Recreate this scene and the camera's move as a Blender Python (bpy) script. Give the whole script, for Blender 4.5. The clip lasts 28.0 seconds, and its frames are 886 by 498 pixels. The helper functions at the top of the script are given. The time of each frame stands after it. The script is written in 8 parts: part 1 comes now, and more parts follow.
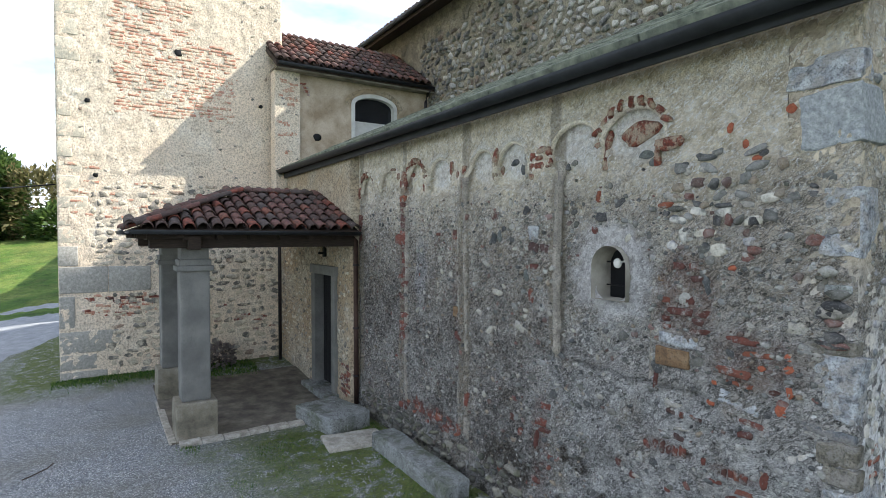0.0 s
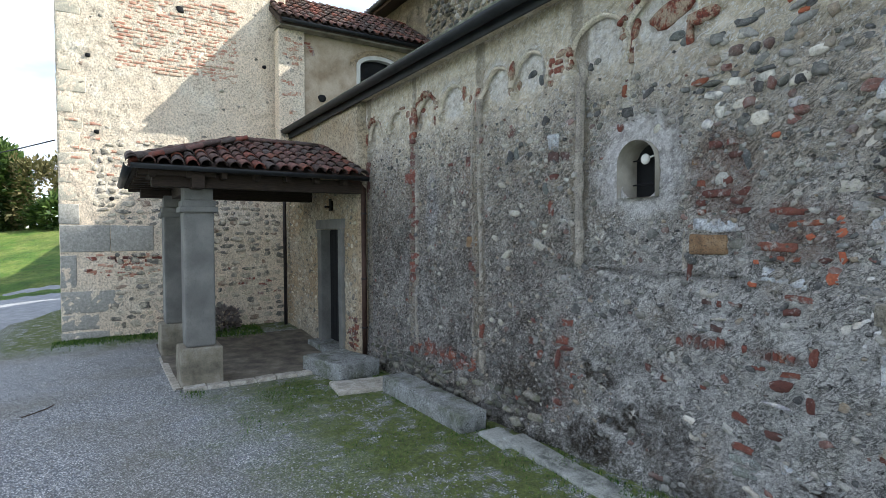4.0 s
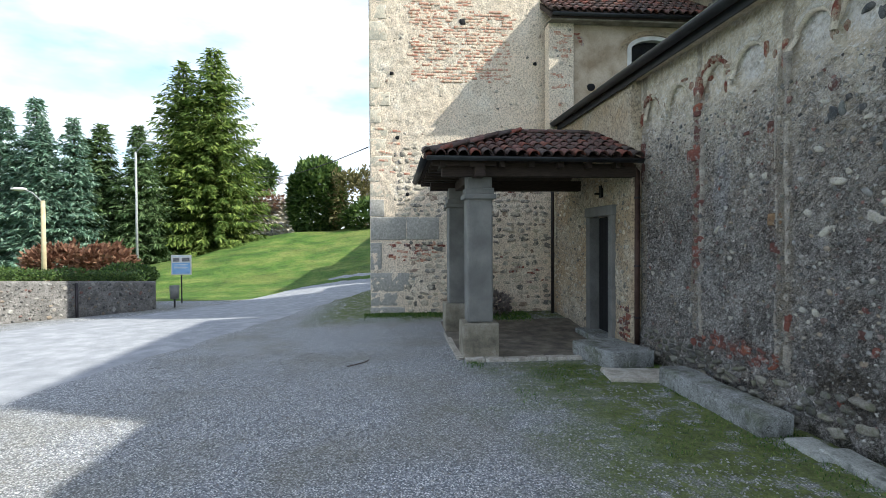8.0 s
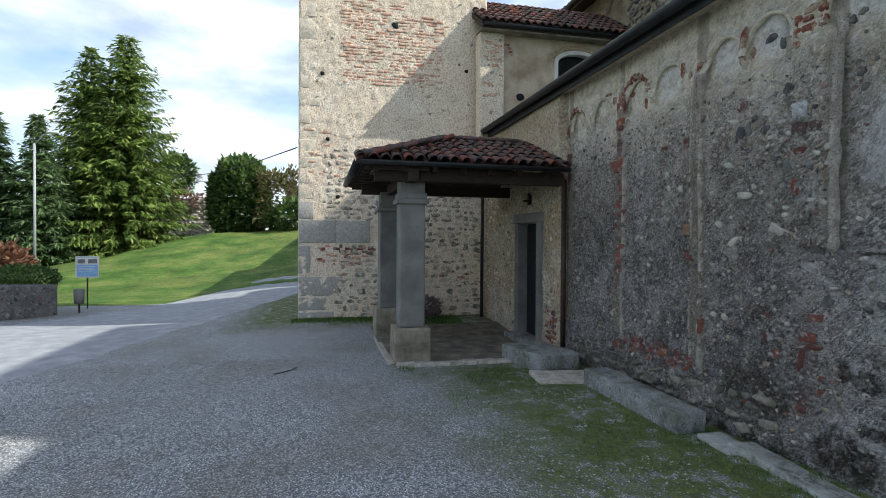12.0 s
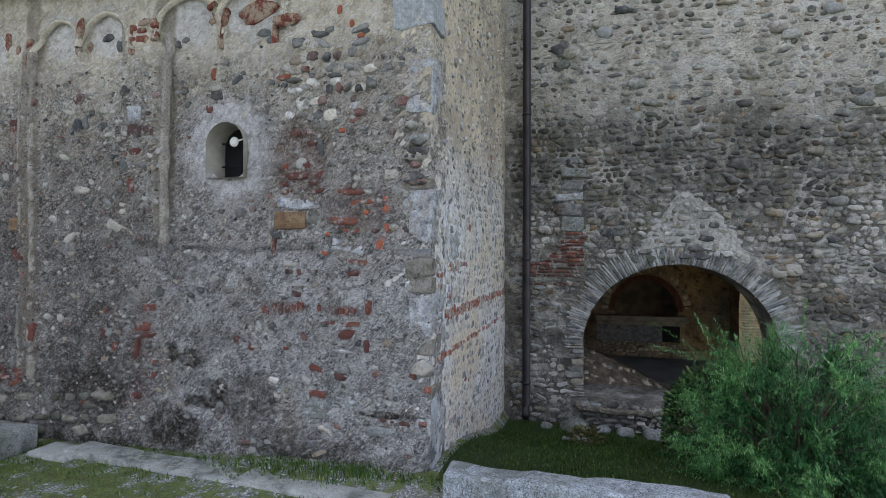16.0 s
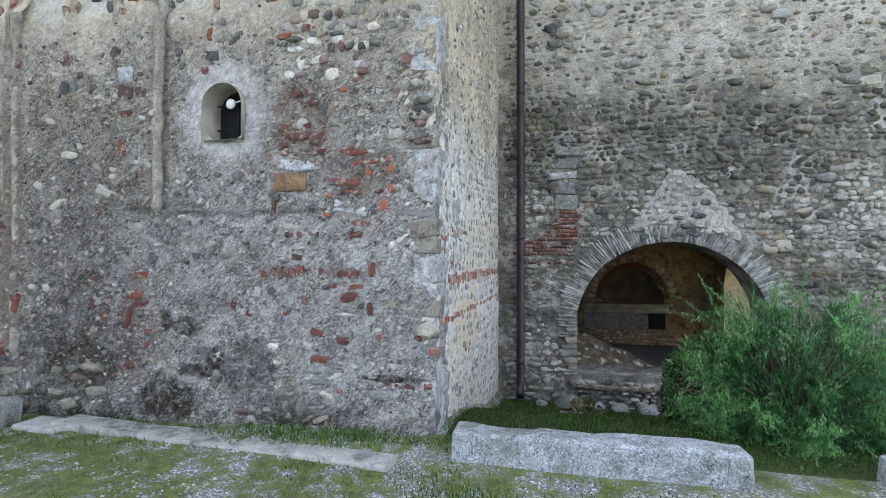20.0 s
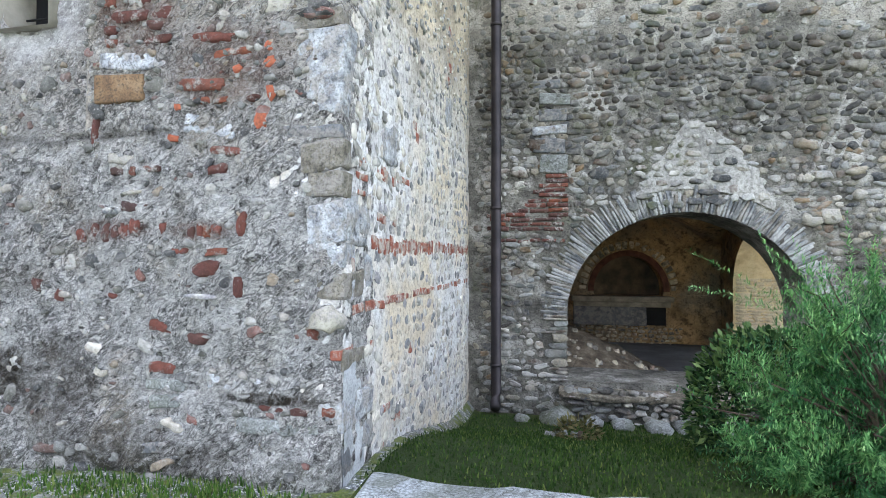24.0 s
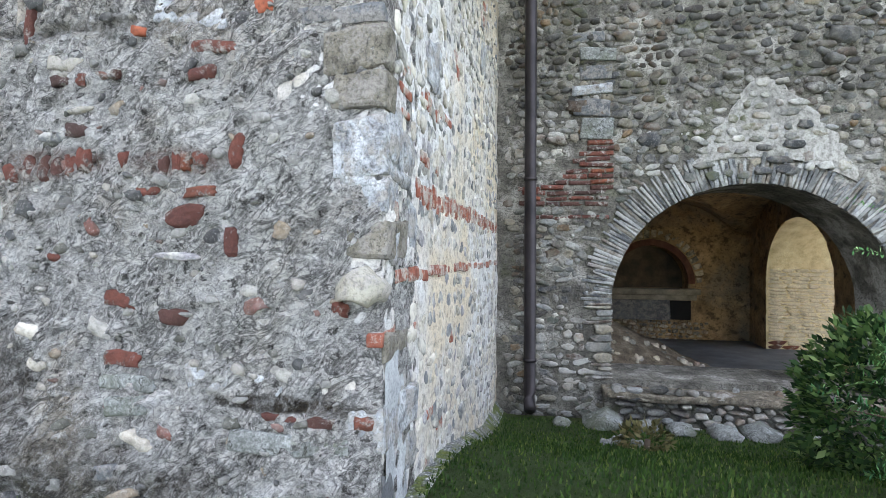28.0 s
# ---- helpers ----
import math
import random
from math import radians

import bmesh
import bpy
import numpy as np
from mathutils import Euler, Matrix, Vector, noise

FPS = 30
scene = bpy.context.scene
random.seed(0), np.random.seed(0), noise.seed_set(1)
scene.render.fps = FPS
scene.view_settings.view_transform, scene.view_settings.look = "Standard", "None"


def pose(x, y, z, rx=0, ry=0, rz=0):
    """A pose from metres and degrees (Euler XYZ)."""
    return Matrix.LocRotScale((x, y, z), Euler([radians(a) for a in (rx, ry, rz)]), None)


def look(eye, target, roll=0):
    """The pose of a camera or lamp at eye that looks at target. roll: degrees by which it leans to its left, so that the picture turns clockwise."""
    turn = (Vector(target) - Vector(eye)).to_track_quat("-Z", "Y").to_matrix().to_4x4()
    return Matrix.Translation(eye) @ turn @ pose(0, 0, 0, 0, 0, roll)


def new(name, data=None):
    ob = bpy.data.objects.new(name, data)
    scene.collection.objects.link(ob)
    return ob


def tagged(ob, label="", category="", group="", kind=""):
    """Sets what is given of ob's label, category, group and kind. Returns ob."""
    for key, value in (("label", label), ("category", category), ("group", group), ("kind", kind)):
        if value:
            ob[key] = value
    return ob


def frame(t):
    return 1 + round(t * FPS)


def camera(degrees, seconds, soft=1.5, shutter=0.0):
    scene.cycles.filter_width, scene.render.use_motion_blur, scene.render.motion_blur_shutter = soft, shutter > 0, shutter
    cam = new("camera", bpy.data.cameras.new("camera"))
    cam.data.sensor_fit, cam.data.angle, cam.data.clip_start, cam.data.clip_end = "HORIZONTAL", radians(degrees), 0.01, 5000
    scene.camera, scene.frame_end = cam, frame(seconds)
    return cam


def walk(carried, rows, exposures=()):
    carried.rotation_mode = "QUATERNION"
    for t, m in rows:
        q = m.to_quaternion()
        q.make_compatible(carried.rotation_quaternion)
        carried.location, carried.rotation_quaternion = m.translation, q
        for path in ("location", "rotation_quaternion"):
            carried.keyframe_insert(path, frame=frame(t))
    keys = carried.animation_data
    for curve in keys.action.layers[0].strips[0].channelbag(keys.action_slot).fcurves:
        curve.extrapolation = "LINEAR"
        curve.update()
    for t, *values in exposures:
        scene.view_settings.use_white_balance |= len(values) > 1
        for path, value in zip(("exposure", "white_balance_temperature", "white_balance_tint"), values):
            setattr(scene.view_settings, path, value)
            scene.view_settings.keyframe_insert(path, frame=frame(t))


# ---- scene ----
cam = camera(78.5, 28.0, 0.5)
EXPOSURES = [(0, 1.2, 6450, 10), (3.5, 1.2, 6400, 9), (6, 1.28, 6300, 8), (7, 1.1, 6300, 7), (8, 0.95, 6350, 8), (11, 0.57, 6250, 9), (13.5, 0.72, 6450, 10), (14.5, 0.92, 6550, 14), (15.5, 1.16, 6550, 15), (17, 1.44, 6500, 14), (20, 1.9, 6500, 13), (24, 2.4, 6640, 12), (28, 2.4, 6760, 12)]
PATH = [
    (0, (1.387, -3.785, 2.899), (-0.302, -2.714, 2.85), -0.0),
    (0.5, (1.368, -3.723, 2.902), (-0.319, -2.65, 2.85), -0.2),
    (1, (1.342, -3.657, 2.833), (-0.344, -2.582, 2.781), -0.2),
    (1.5, (1.325, -3.638, 2.76), (-0.363, -2.567, 2.707), -0.3),
    (2, (1.296, -3.674, 2.615), (-0.394, -2.607, 2.565), -0.2),
    (2.5, (1.246, -3.683, 2.478), (-0.446, -2.618, 2.427), -0.3),
    (3, (1.196, -3.711, 2.299), (-0.495, -2.644, 2.253), -0.1),
    (3.5, (1.152, -3.73, 2.166), (-0.54, -2.664, 2.118), -0.3),
    (5.5, (1.065, -3.929, 1.711), (-0.661, -2.92, 1.673), -0.2),
    (6, (1.098, -3.95, 1.742), (-0.735, -3.15, 1.7), -0.4),
    (6.5, (1.115, -3.926, 1.755), (-0.823, -3.433, 1.713), -0.3),
    (7, (1.114, -3.947, 1.761), (-0.866, -3.67, 1.722), -0.3),
    (7.5, (1.089, -3.942, 1.762), (-0.899, -3.728, 1.724), -0.3),
    (8, (1.059, -3.949, 1.76), (-0.933, -3.765, 1.724), -0.3),
    (9, (1.029, -3.951, 1.766), (-0.965, -3.803, 1.729), -0.3),
    (10, (1.05, -4.007, 1.775), (-0.946, -3.882, 1.74), -0.2),
    (10.5, (1.029, -4.028, 1.787), (-0.967, -3.913, 1.753), -0.1),
    (11, (1.012, -4.013, 1.789), (-0.983, -3.869, 1.756), -0.1),
    (11.5, (1.028, -4.009, 1.801), (-0.958, -3.772, 1.767), -0.0),
    (13.5, (1.126, -4.091, 1.73), (-0.419, -2.821, 1.734), 1.1),
    (14, (1.24, -4.056, 1.764), (-0.14, -2.608, 1.752), 0.9),
    (14.5, (1.242, -4.032, 1.746), (0.09, -2.397, 1.738), 0.7),
    (15, (1.24, -4.024, 1.707), (0.368, -2.224, 1.709), 0.6),
    (15.5, (1.234, -4.015, 1.681), (0.568, -2.13, 1.693), 0.3),
    (16, (1.206, -4.02, 1.677), (0.675, -2.092, 1.693), 0.2),
    (16.5, (1.146, -4.023, 1.686), (0.642, -2.087, 1.702), 0.1),
    (17, (1.086, -4.027, 1.67), (0.592, -2.089, 1.687), 0.1),
    (18, (1.055, -4.025, 1.611), (0.574, -2.084, 1.632), 0.2),
    (18.5, (1.045, -4.025, 1.536), (0.573, -2.082, 1.557), 0.2),
    (19, (1.044, -4.023, 1.481), (0.572, -2.079, 1.505), 0.1),
    (20, (1.0, -4.01, 1.354), (0.542, -2.063, 1.378), 0.1),
    (20.5, (0.994, -3.993, 1.308), (0.541, -2.045, 1.33), 0.1),
    (22.5, (0.953, -3.003, 1.208), (0.526, -1.049, 1.221), 0.3),
    (23, (0.983, -2.696, 1.158), (0.555, -0.742, 1.173), 0.2),
    (24, (0.998, -2.388, 1.096), (0.58, -0.432, 1.116), 0.1),
    (24.5, (0.963, -2.314, 1.076), (0.548, -0.358, 1.095), 0.1),
    (25, (0.889, -2.233, 1.054), (0.476, -0.276, 1.073), 0.1),
    (25.5, (0.802, -2.139, 1.032), (0.392, -0.181, 1.05), 0.1),
    (26, (0.719, -2.024, 1.012), (0.311, -0.066, 1.026), 0.2),
    (27, (0.597, -1.819, 0.951), (0.196, 0.14, 0.97), 0.2),
    (28, (0.534, -1.668, 0.903), (0.139, 0.292, 0.917), 0.3),
]
walk(cam, [(t, look(eye, target, roll)) for t, eye, target, roll in PATH], EXPOSURES)

# ---------------------------------------------------------------- world, sun
SUN = Vector((0.335, 0.942, 0.875)).normalized()
world = bpy.data.worlds.new("sky")
scene.world = world
world.use_nodes = True
wn, wl = world.node_tree.nodes, world.node_tree.links
wn.clear()
w_out = wn.new("ShaderNodeOutputWorld")
w_bg = wn.new("ShaderNodeBackground")
w_sky = wn.new("ShaderNodeTexSky")
w_sky.sky_type, w_sky.sun_disc = "NISHITA", False
w_sky.sun_elevation = math.asin(SUN.z)
w_sky.sun_rotation = math.atan2(SUN.x, SUN.y)
w_sky.air_density, w_sky.dust_density, w_sky.ozone_density = 1.0, 0.5, 1.5
w_tc = wn.new("ShaderNodeTexCoord")
w_map = wn.new("ShaderNodeMapping")
w_map.inputs["Scale"].default_value = (1.6, 1.6, 4.5)
w_noise = wn.new("ShaderNodeTexNoise")
w_noise.inputs["Scale"].default_value, w_noise.inputs["Detail"].default_value = 1.5, 7.0
w_noise.inputs["Roughness"].default_value = 0.55
w_ramp = wn.new("ShaderNodeValToRGB")
w_ramp.color_ramp.elements[0].position, w_ramp.color_ramp.elements[1].position = 0.36, 0.66
w_mix = wn.new("ShaderNodeMix")
w_mix.data_type = "RGBA"
w_var = wn.new("ShaderNodeTexNoise")
w_var.inputs["Scale"].default_value, w_var.inputs["Detail"].default_value = 2.6, 5.0
w_tone = wn.new("ShaderNodeValToRGB")
w_tone.color_ramp.elements[0].position, w_tone.color_ramp.elements[1].position = 0.35, 0.65
w_tone.color_ramp.elements[0].color = (0.40, 0.43, 0.50, 1)
w_tone.color_ramp.elements[1].color = (0.86, 0.88, 0.92, 1)
w_gain = wn.new("ShaderNodeVectorMath")
w_gain.operation = "SCALE"
w_gain.inputs["Scale"].default_value = 9.5
wl.new(w_map.outputs[0], w_var.inputs["Vector"])
wl.new(w_var.outputs["Fac"], w_tone.inputs[0])
wl.new(w_tone.outputs[0], w_gain.inputs[0])
wl.new(w_gain.outputs[0], w_mix.inputs[7])
wl.new(w_tc.outputs["Generated"], w_map.inputs["Vector"])
wl.new(w_map.outputs[0], w_noise.inputs["Vector"])
wl.new(w_noise.outputs["Fac"], w_ramp.inputs[0])
wl.new(w_ramp.outputs[0], w_mix.inputs[0])
wl.new(w_sky.outputs[0], w_mix.inputs[6])
wl.new(w_mix.outputs[2], w_bg.inputs["Color"])
wl.new(w_bg.outputs[0], w_out.inputs[0])
w_bg.inputs["Strength"].default_value = 0.15

sun_data = bpy.data.lights.new("sun", "SUN")
sun_data.energy, sun_data.angle, sun_data.color = 4.4, radians(0.55), (1.0, 0.95, 0.86)
sun = new("sun", sun_data)
sun.matrix_world = look(SUN * 60, (0, 0, 0))


# ---------------------------------------------------------------- materials
def srgb(h):
    c = [int(h[i:i + 2], 16) / 255 for i in (0, 2, 4)]
    return tuple(v / 12.92 if v <= 0.04045 else ((v + 0.055) / 1.055) ** 2.4 for v in c) + (1,)


class Mat:
    """A small builder of node materials in object-space metres."""

    def __init__(self, name, rough=0.85, metal=0.0, spec=0.3):
        self.m = bpy.data.materials.new(name)
        self.m.use_nodes = True
        self.n, self.l = self.m.node_tree.nodes, self.m.node_tree.links
        self.b = self.n["Principled BSDF"]
        self.b.inputs["Roughness"].default_value = rough
        self.b.inputs["Metallic"].default_value = metal
        self.b.inputs["Specular IOR Level"].default_value = spec
        self.tc = self.n.new("ShaderNodeTexCoord").outputs["Object"]
        self.geo = self.n.new("ShaderNodeNewGeometry")
        self.pos = self.geo.outputs["Position"]

    def slant(self, angle):
        """Positions turned about y, for grain that runs askew on a wall along x."""
        mp = self.n.new("ShaderNodeMapping")
        mp.inputs["Rotation"].default_value = (0, radians(angle), 0)
        self.l.new(self.geo.outputs["Position"], mp.inputs["Vector"])
        return mp.outputs[0]

    def noise(self, scale, detail=4, rough=0.55, stretch=None, dist=0.0, at=None):
        v = at or self.pos
        if stretch:
            mp = self.n.new("ShaderNodeMapping")
            mp.inputs["Scale"].default_value = stretch
            self.l.new(v, mp.inputs["Vector"])
            v = mp.outputs[0]
        t = self.n.new("ShaderNodeTexNoise")
        t.inputs["Scale"].default_value, t.inputs["Detail"].default_value = scale, detail
        t.inputs["Roughness"].default_value, t.inputs["Distortion"].default_value = rough, dist
        self.l.new(v, t.inputs["Vector"])
        return t.outputs["Fac"]

    def voronoi(self, scale, out="Distance", feature="F1", rand=1.0, stretch=None):
        v = self.pos
        if stretch:
            mp = self.n.new("ShaderNodeMapping")
            mp.inputs["Scale"].default_value = stretch
            self.l.new(v, mp.inputs["Vector"])
            v = mp.outputs[0]
        t = self.n.new("ShaderNodeTexVoronoi")
        t.feature = feature
        t.inputs["Scale"].default_value, t.inputs["Randomness"].default_value = scale, rand
        self.l.new(v, t.inputs["Vector"])
        return t.outputs[out]

    def ramp(self, fac, stops, interp="LINEAR"):
        if interp == "LINEAR" and len(stops) == 2 and not isinstance(stops[0][1], str):
            r = self.n.new("ShaderNodeMapRange")
            for k, x in enumerate((stops[0][0], stops[1][0], stops[0][1], stops[1][1])):
                r.inputs[k + 1].default_value = x
            self.l.new(fac, r.inputs[0])
            return r.outputs[0]
        r = self.n.new("ShaderNodeValToRGB")
        r.color_ramp.interpolation = interp
        e = r.color_ramp.elements
        while len(e) < len(stops):
            e.new(0.5)
        for s, (p, c) in zip(e, stops):
            s.position = p
            s.color = srgb(c) if isinstance(c, str) else (c, c, c, 1)
        self.l.new(fac, r.inputs[0])
        return r.outputs[0]

    def mix(self, fac, a, b, mode="MIX"):
        x = self.n.new("ShaderNodeMix")
        x.data_type, x.blend_type = "RGBA", mode
        for sock, val in ((0, fac), (6, a), (7, b)):
            if isinstance(val, (int, float)):
                x.inputs[sock].default_value = val if sock == 0 else (val, val, val, 1)
            elif isinstance(val, str):
                x.inputs[sock].default_value = srgb(val)
            else:
                self.l.new(val, x.inputs[sock])
        return x.outputs[2]

    def math(self, op, a, b=0.0):
        x = self.n.new("ShaderNodeMath")
        x.operation = op
        for i, val in enumerate((a, b)):
            if isinstance(val, (int, float)):
                x.inputs[i].default_value = val
            else:
                self.l.new(val, x.inputs[i])
        return x.outputs[0]

    def axis(self, k):
        s = self.n.new("ShaderNodeSeparateXYZ")
        self.l.new(self.pos, s.inputs[0])
        return s.outputs[k]

    def rand(self, island=False):
        if island:
            return self.geo.outputs["Random Per Island"]
        return self.n.new("ShaderNodeObjectInfo").outputs["Random"]

    def col(self, c):
        if isinstance(c, str):
            self.b.inputs["Base Color"].default_value = srgb(c)
        else:
            self.l.new(c, self.b.inputs["Base Color"])
        return self

    def rough(self, r):
        self.l.new(r, self.b.inputs["Roughness"])
        return self

    def bump(self, h, strength=0.5, dist=0.01):
        b = self.n.new("ShaderNodeBump")
        b.inputs["Strength"].default_value, b.inputs["Distance"].default_value = strength, dist
        self.l.new(h, b.inputs["Height"])
        last = self.b.inputs["Normal"].links
        if last:
            self.l.new(last[0].from_socket, b.inputs["Normal"])
        self.l.new(b.outputs[0], self.b.inputs["Normal"])
        return self


def span(m, val, a, b, lo=0.0, hi=1.0):
    s = m.n.new("ShaderNodeMapRange")
    for k, x in enumerate((a, b, lo, hi)):
        s.inputs[k + 1].default_value = x
    m.l.new(val, s.inputs[0])
    return s.outputs[0]


def stone_mat(name, stops, island, grain="8a8a84", amount=0.35, bump=0.5, drift=0.0):
    """Field stones: one tone a stone, mottled, with pale lichen and mortar smears."""
    m = Mat(name, 0.85)
    c = m.ramp(m.rand(island), stops, "CONSTANT")
    c = m.mix(m.ramp(m.noise(38, 5, 0.75), [(0.42, 0.0), (0.6, 0.8)]), c, m.mix(0.6, c, "2e2d2b"))
    c = m.mix(m.ramp(m.noise(85, 4, 0.8), [(0.55, 0.0), (0.66, 0.3)]), c, "cfcdc7")
    c = m.mix(m.math("MULTIPLY", m.ramp(m.noise(9, 6, 0.65), [(0.46, 0.0), (0.62, 1.0)]), amount), c, grain)
    if drift:
        # broad drifts of lime wash, soot and moss over whole parts of the wall
        c = m.mix(m.math("MULTIPLY", m.ramp(m.noise(0.75, 7, 0.66, None, 0.5), [(0.50, 0.0), (0.60, 1.0)]), m.ramp(m.noise(8, 7, 0.8), [(0.40, 0.0), (0.55, drift)])), c, "c3c0ba")
        c = m.mix(m.math("MULTIPLY", m.ramp(m.noise(1.0, 7, 0.66, (1, 1, 1.6), 0.5), [(0.51, 0.0), (0.60, 1.0)]), m.ramp(m.noise(7, 7, 0.8), [(0.38, 0.0), (0.52, drift)])), c, "34332f")
        if drift > 0.5:
            h = m.math("ADD", m.axis(2), m.math("MULTIPLY", m.math("SUBTRACT", m.noise(0.9, 6, 0.65), 0.5), 1.6))
            zone = m.math("MULTIPLY", span(m, h, 2.1, 2.6), span(m, h, 3.7, 3.3))
            c = m.mix(m.math("MULTIPLY", zone, m.ramp(m.noise(2.2, 7, 0.7), [(0.42, 0.15), (0.56, 0.75)])), c, "34312d")
        c = m.mix(m.math("MULTIPLY", m.ramp(m.noise(1.7, 6, 0.65), [(0.57, 0.0), (0.66, 1.0)]), m.ramp(m.noise(9, 7, 0.8), [(0.42, 0.0), (0.55, 0.8)])), c, "4c5030")
        c = m.mix(m.math("MULTIPLY", m.ramp(m.noise(1.3, 6, 0.65, (1.0, 1.0, 0.8)), [(0.55, 0.0), (0.66, 1.0)]), m.ramp(m.noise(6, 7, 0.8), [(0.42, 0.0), (0.58, 0.6)])), c, "8d7458")
    m.col(c)
    m.bump(m.noise(55, 5, 0.7), bump, 0.012)
    return m.m


def simple(name, stops, scale=6, rough=0.8, bump=0.3, bscale=40, metal=0.0, dist=0.006, stretch=None, smear=None, grit=0.0):
    m = Mat(name, rough, metal)
    c = m.ramp(m.noise(scale, 6, 0.6, stretch), stops)
    if grit:
        c = m.mix(m.ramp(m.noise(70, 5, 0.8), [(0.36, grit), (0.52, 0.0)]), c, "2f2d2b")
    if smear:
        c = m.mix(m.ramp(m.noise(11, 7, 0.75), [(0.47, 0.0), (0.55, 0.9)]), c, m.mix(m.ramp(m.noise(70, 4, 0.8), [(0.35, 0.6), (0.55, 0.0)]), smear, "4a4744"))
    m.col(c)
    m.bump(m.noise(bscale, 5, 0.65, stretch), bump, dist)
    return m.m


# roughcast of the chapel wall: torn lime plaster with a sooty crust in drifts, cream towards the eave
def spot(m, x, z, rx, rz, wob=0.5, scale=5):
    """A ragged stain on a wall along x: 1 at its heart, 0 outside."""
    dx = m.math("DIVIDE", m.math("SUBTRACT", m.axis(0), x), rx)
    dz = m.math("DIVIDE", m.math("SUBTRACT", m.axis(2), z), rz)
    q = m.math("SQRT", m.math("ADD", m.math("MULTIPLY", dx, dx), m.math("MULTIPLY", dz, dz)))
    q = m.math("ADD", q, m.math("MULTIPLY", m.math("SUBTRACT", m.noise(scale, 7, 0.7), 0.5), wob * 4))
    return span(m, q, 1.15, 0.75)


def crease(m, scale, width, stretch=None, dist=1.2, at=None):
    """Mask of thin winding lines, to put the dark of crevices into the colour."""
    n = m.math("ABSOLUTE", m.math("SUBTRACT", m.noise(scale, 5, 0.62, stretch, dist, at), 0.5))
    return m.ramp(n, [(0.0, 1.0), (width, 0.0)])


def roughcast():
    m = Mat("roughcast", 0.93)
    mul, add = (lambda a, b: m.math("MULTIPLY", a, b)), (lambda a, b: m.math("ADD", a, b))
    askew = m.slant(38)
    big = m.noise(0.8, 7, 0.65, None, 0.6)
    mid = m.noise(6.5, 8, 0.76)
    crag = m.noise(21, 7, 0.75, (1, 1, 2.0), 0.7, askew)
    fine = m.noise(58, 6, 0.8)
    grit = m.noise(140, 4, 0.8)
    c = m.ramp(mid, [(0.34, "adaba8"), (0.44, "d6d4d0"), (0.53, "efede9"), (0.61, "fbfaf8")])
    # yellowish plaster in broad drifts, more of it higher up
    h = add(m.axis(2), mul(m.math("SUBTRACT", m.noise(1.3, 7, 0.68), 0.5), 1.7))
    warm = m.ramp(m.noise(5, 7, 0.7), [(0.34, "b9ab98"), (0.5, "dfd3c1"), (0.66, "f4ecdf")])
    c = m.mix(mul(span(m, h, 1.5, 2.7), 0.9), c, warm)
    c = m.mix(m.ramp(m.noise(2.2, 6, 0.6), [(0.52, 0.0), (0.64, 0.6)]), c, "b2a48d")
    # crust, thick on the far bays and thin beside the corner
    bay = span(m, add(m.axis(0), mul(m.math("SUBTRACT", m.noise(1.1, 5, 0.6), 0.5), 1.6)), -1.7, -3.1, 0.15, 0.72)
    crust = mul(mul(m.ramp(big, [(0.38, 0.15), (0.54, 1.0)]), m.ramp(m.noise(10, 8, 0.85), [(0.44, 0.0), (0.50, 1.0)])), mul(bay, span(m, h, 1.9, 3.0, 1.0, 0.25)))
    c = m.mix(crust, c, m.ramp(fine, [(0.42, "272523"), (0.50, "544f4d"), (0.60, "948e88")]))
    # cream under the eave, lime runs, and the fresh coat round the window
    hf = span(m, h, 2.85, 3.6)
    cream = m.ramp(m.noise(7, 7, 0.7), [(0.36, "b9ab90"), (0.47, "dccfb5"), (0.56, "eee3cd"), (0.68, "f8f1e3")])
    c = m.mix(hf, c, cream)
    c = m.mix(mul(spot(m, -5.16, 2.35, 0.16, 0.55, 0.35), 0.8), c, "d3d3d6")
    c = m.mix(mul(spot(m, -2.74, 1.43, 0.13, 0.22, 0.2, 7), 0.85), c, "dedad4")
    c = m.mix(mul(spot(m, -2.66, 0.80, 0.13, 0.60, 0.3, 6), 0.55), c, "cfcac4")
    c = m.mix(mul(spot(m, -1.98, 3.24, 0.09, 0.17, 0.25, 9), 0.85), c, "e8e0cb")
    c = m.mix(mul(spot(m, -0.55, 0.92, 0.42, 0.55, 0.4, 4), 0.5), c, "e9e8e2")
    halo = spot(m, -1.86, 2.57, 0.50, 0.50, 0.3, 7)
    c = m.mix(mul(halo, 0.9), c, m.ramp(m.noise(12, 7, 0.75), [(0.38, "a5a2a2"), (0.5, "d2cfce"), (0.62, "efedec")]))
    for x, rx in ((-4.65, 0.24), (-3.73, 0.22), (-3.17, 0.23), (-2.27, 0.28), (-1.63, 0.30)):
        c = m.mix(mul(spot(m, x, 3.74, rx, 0.24, 0.25, 9), 0.75), c, m.ramp(m.noise(14, 7, 0.75), [(0.36, "bdb6ab"), (0.48, "e9e4db"), (0.6, "fbf9f5")]))
    less = m.math("SUBTRACT", 1.0, mul(hf, 0.75))
    less = mul(less, m.math("SUBTRACT", 1.0, mul(halo, 0.65)))
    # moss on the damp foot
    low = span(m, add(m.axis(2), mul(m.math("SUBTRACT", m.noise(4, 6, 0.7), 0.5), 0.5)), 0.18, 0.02)
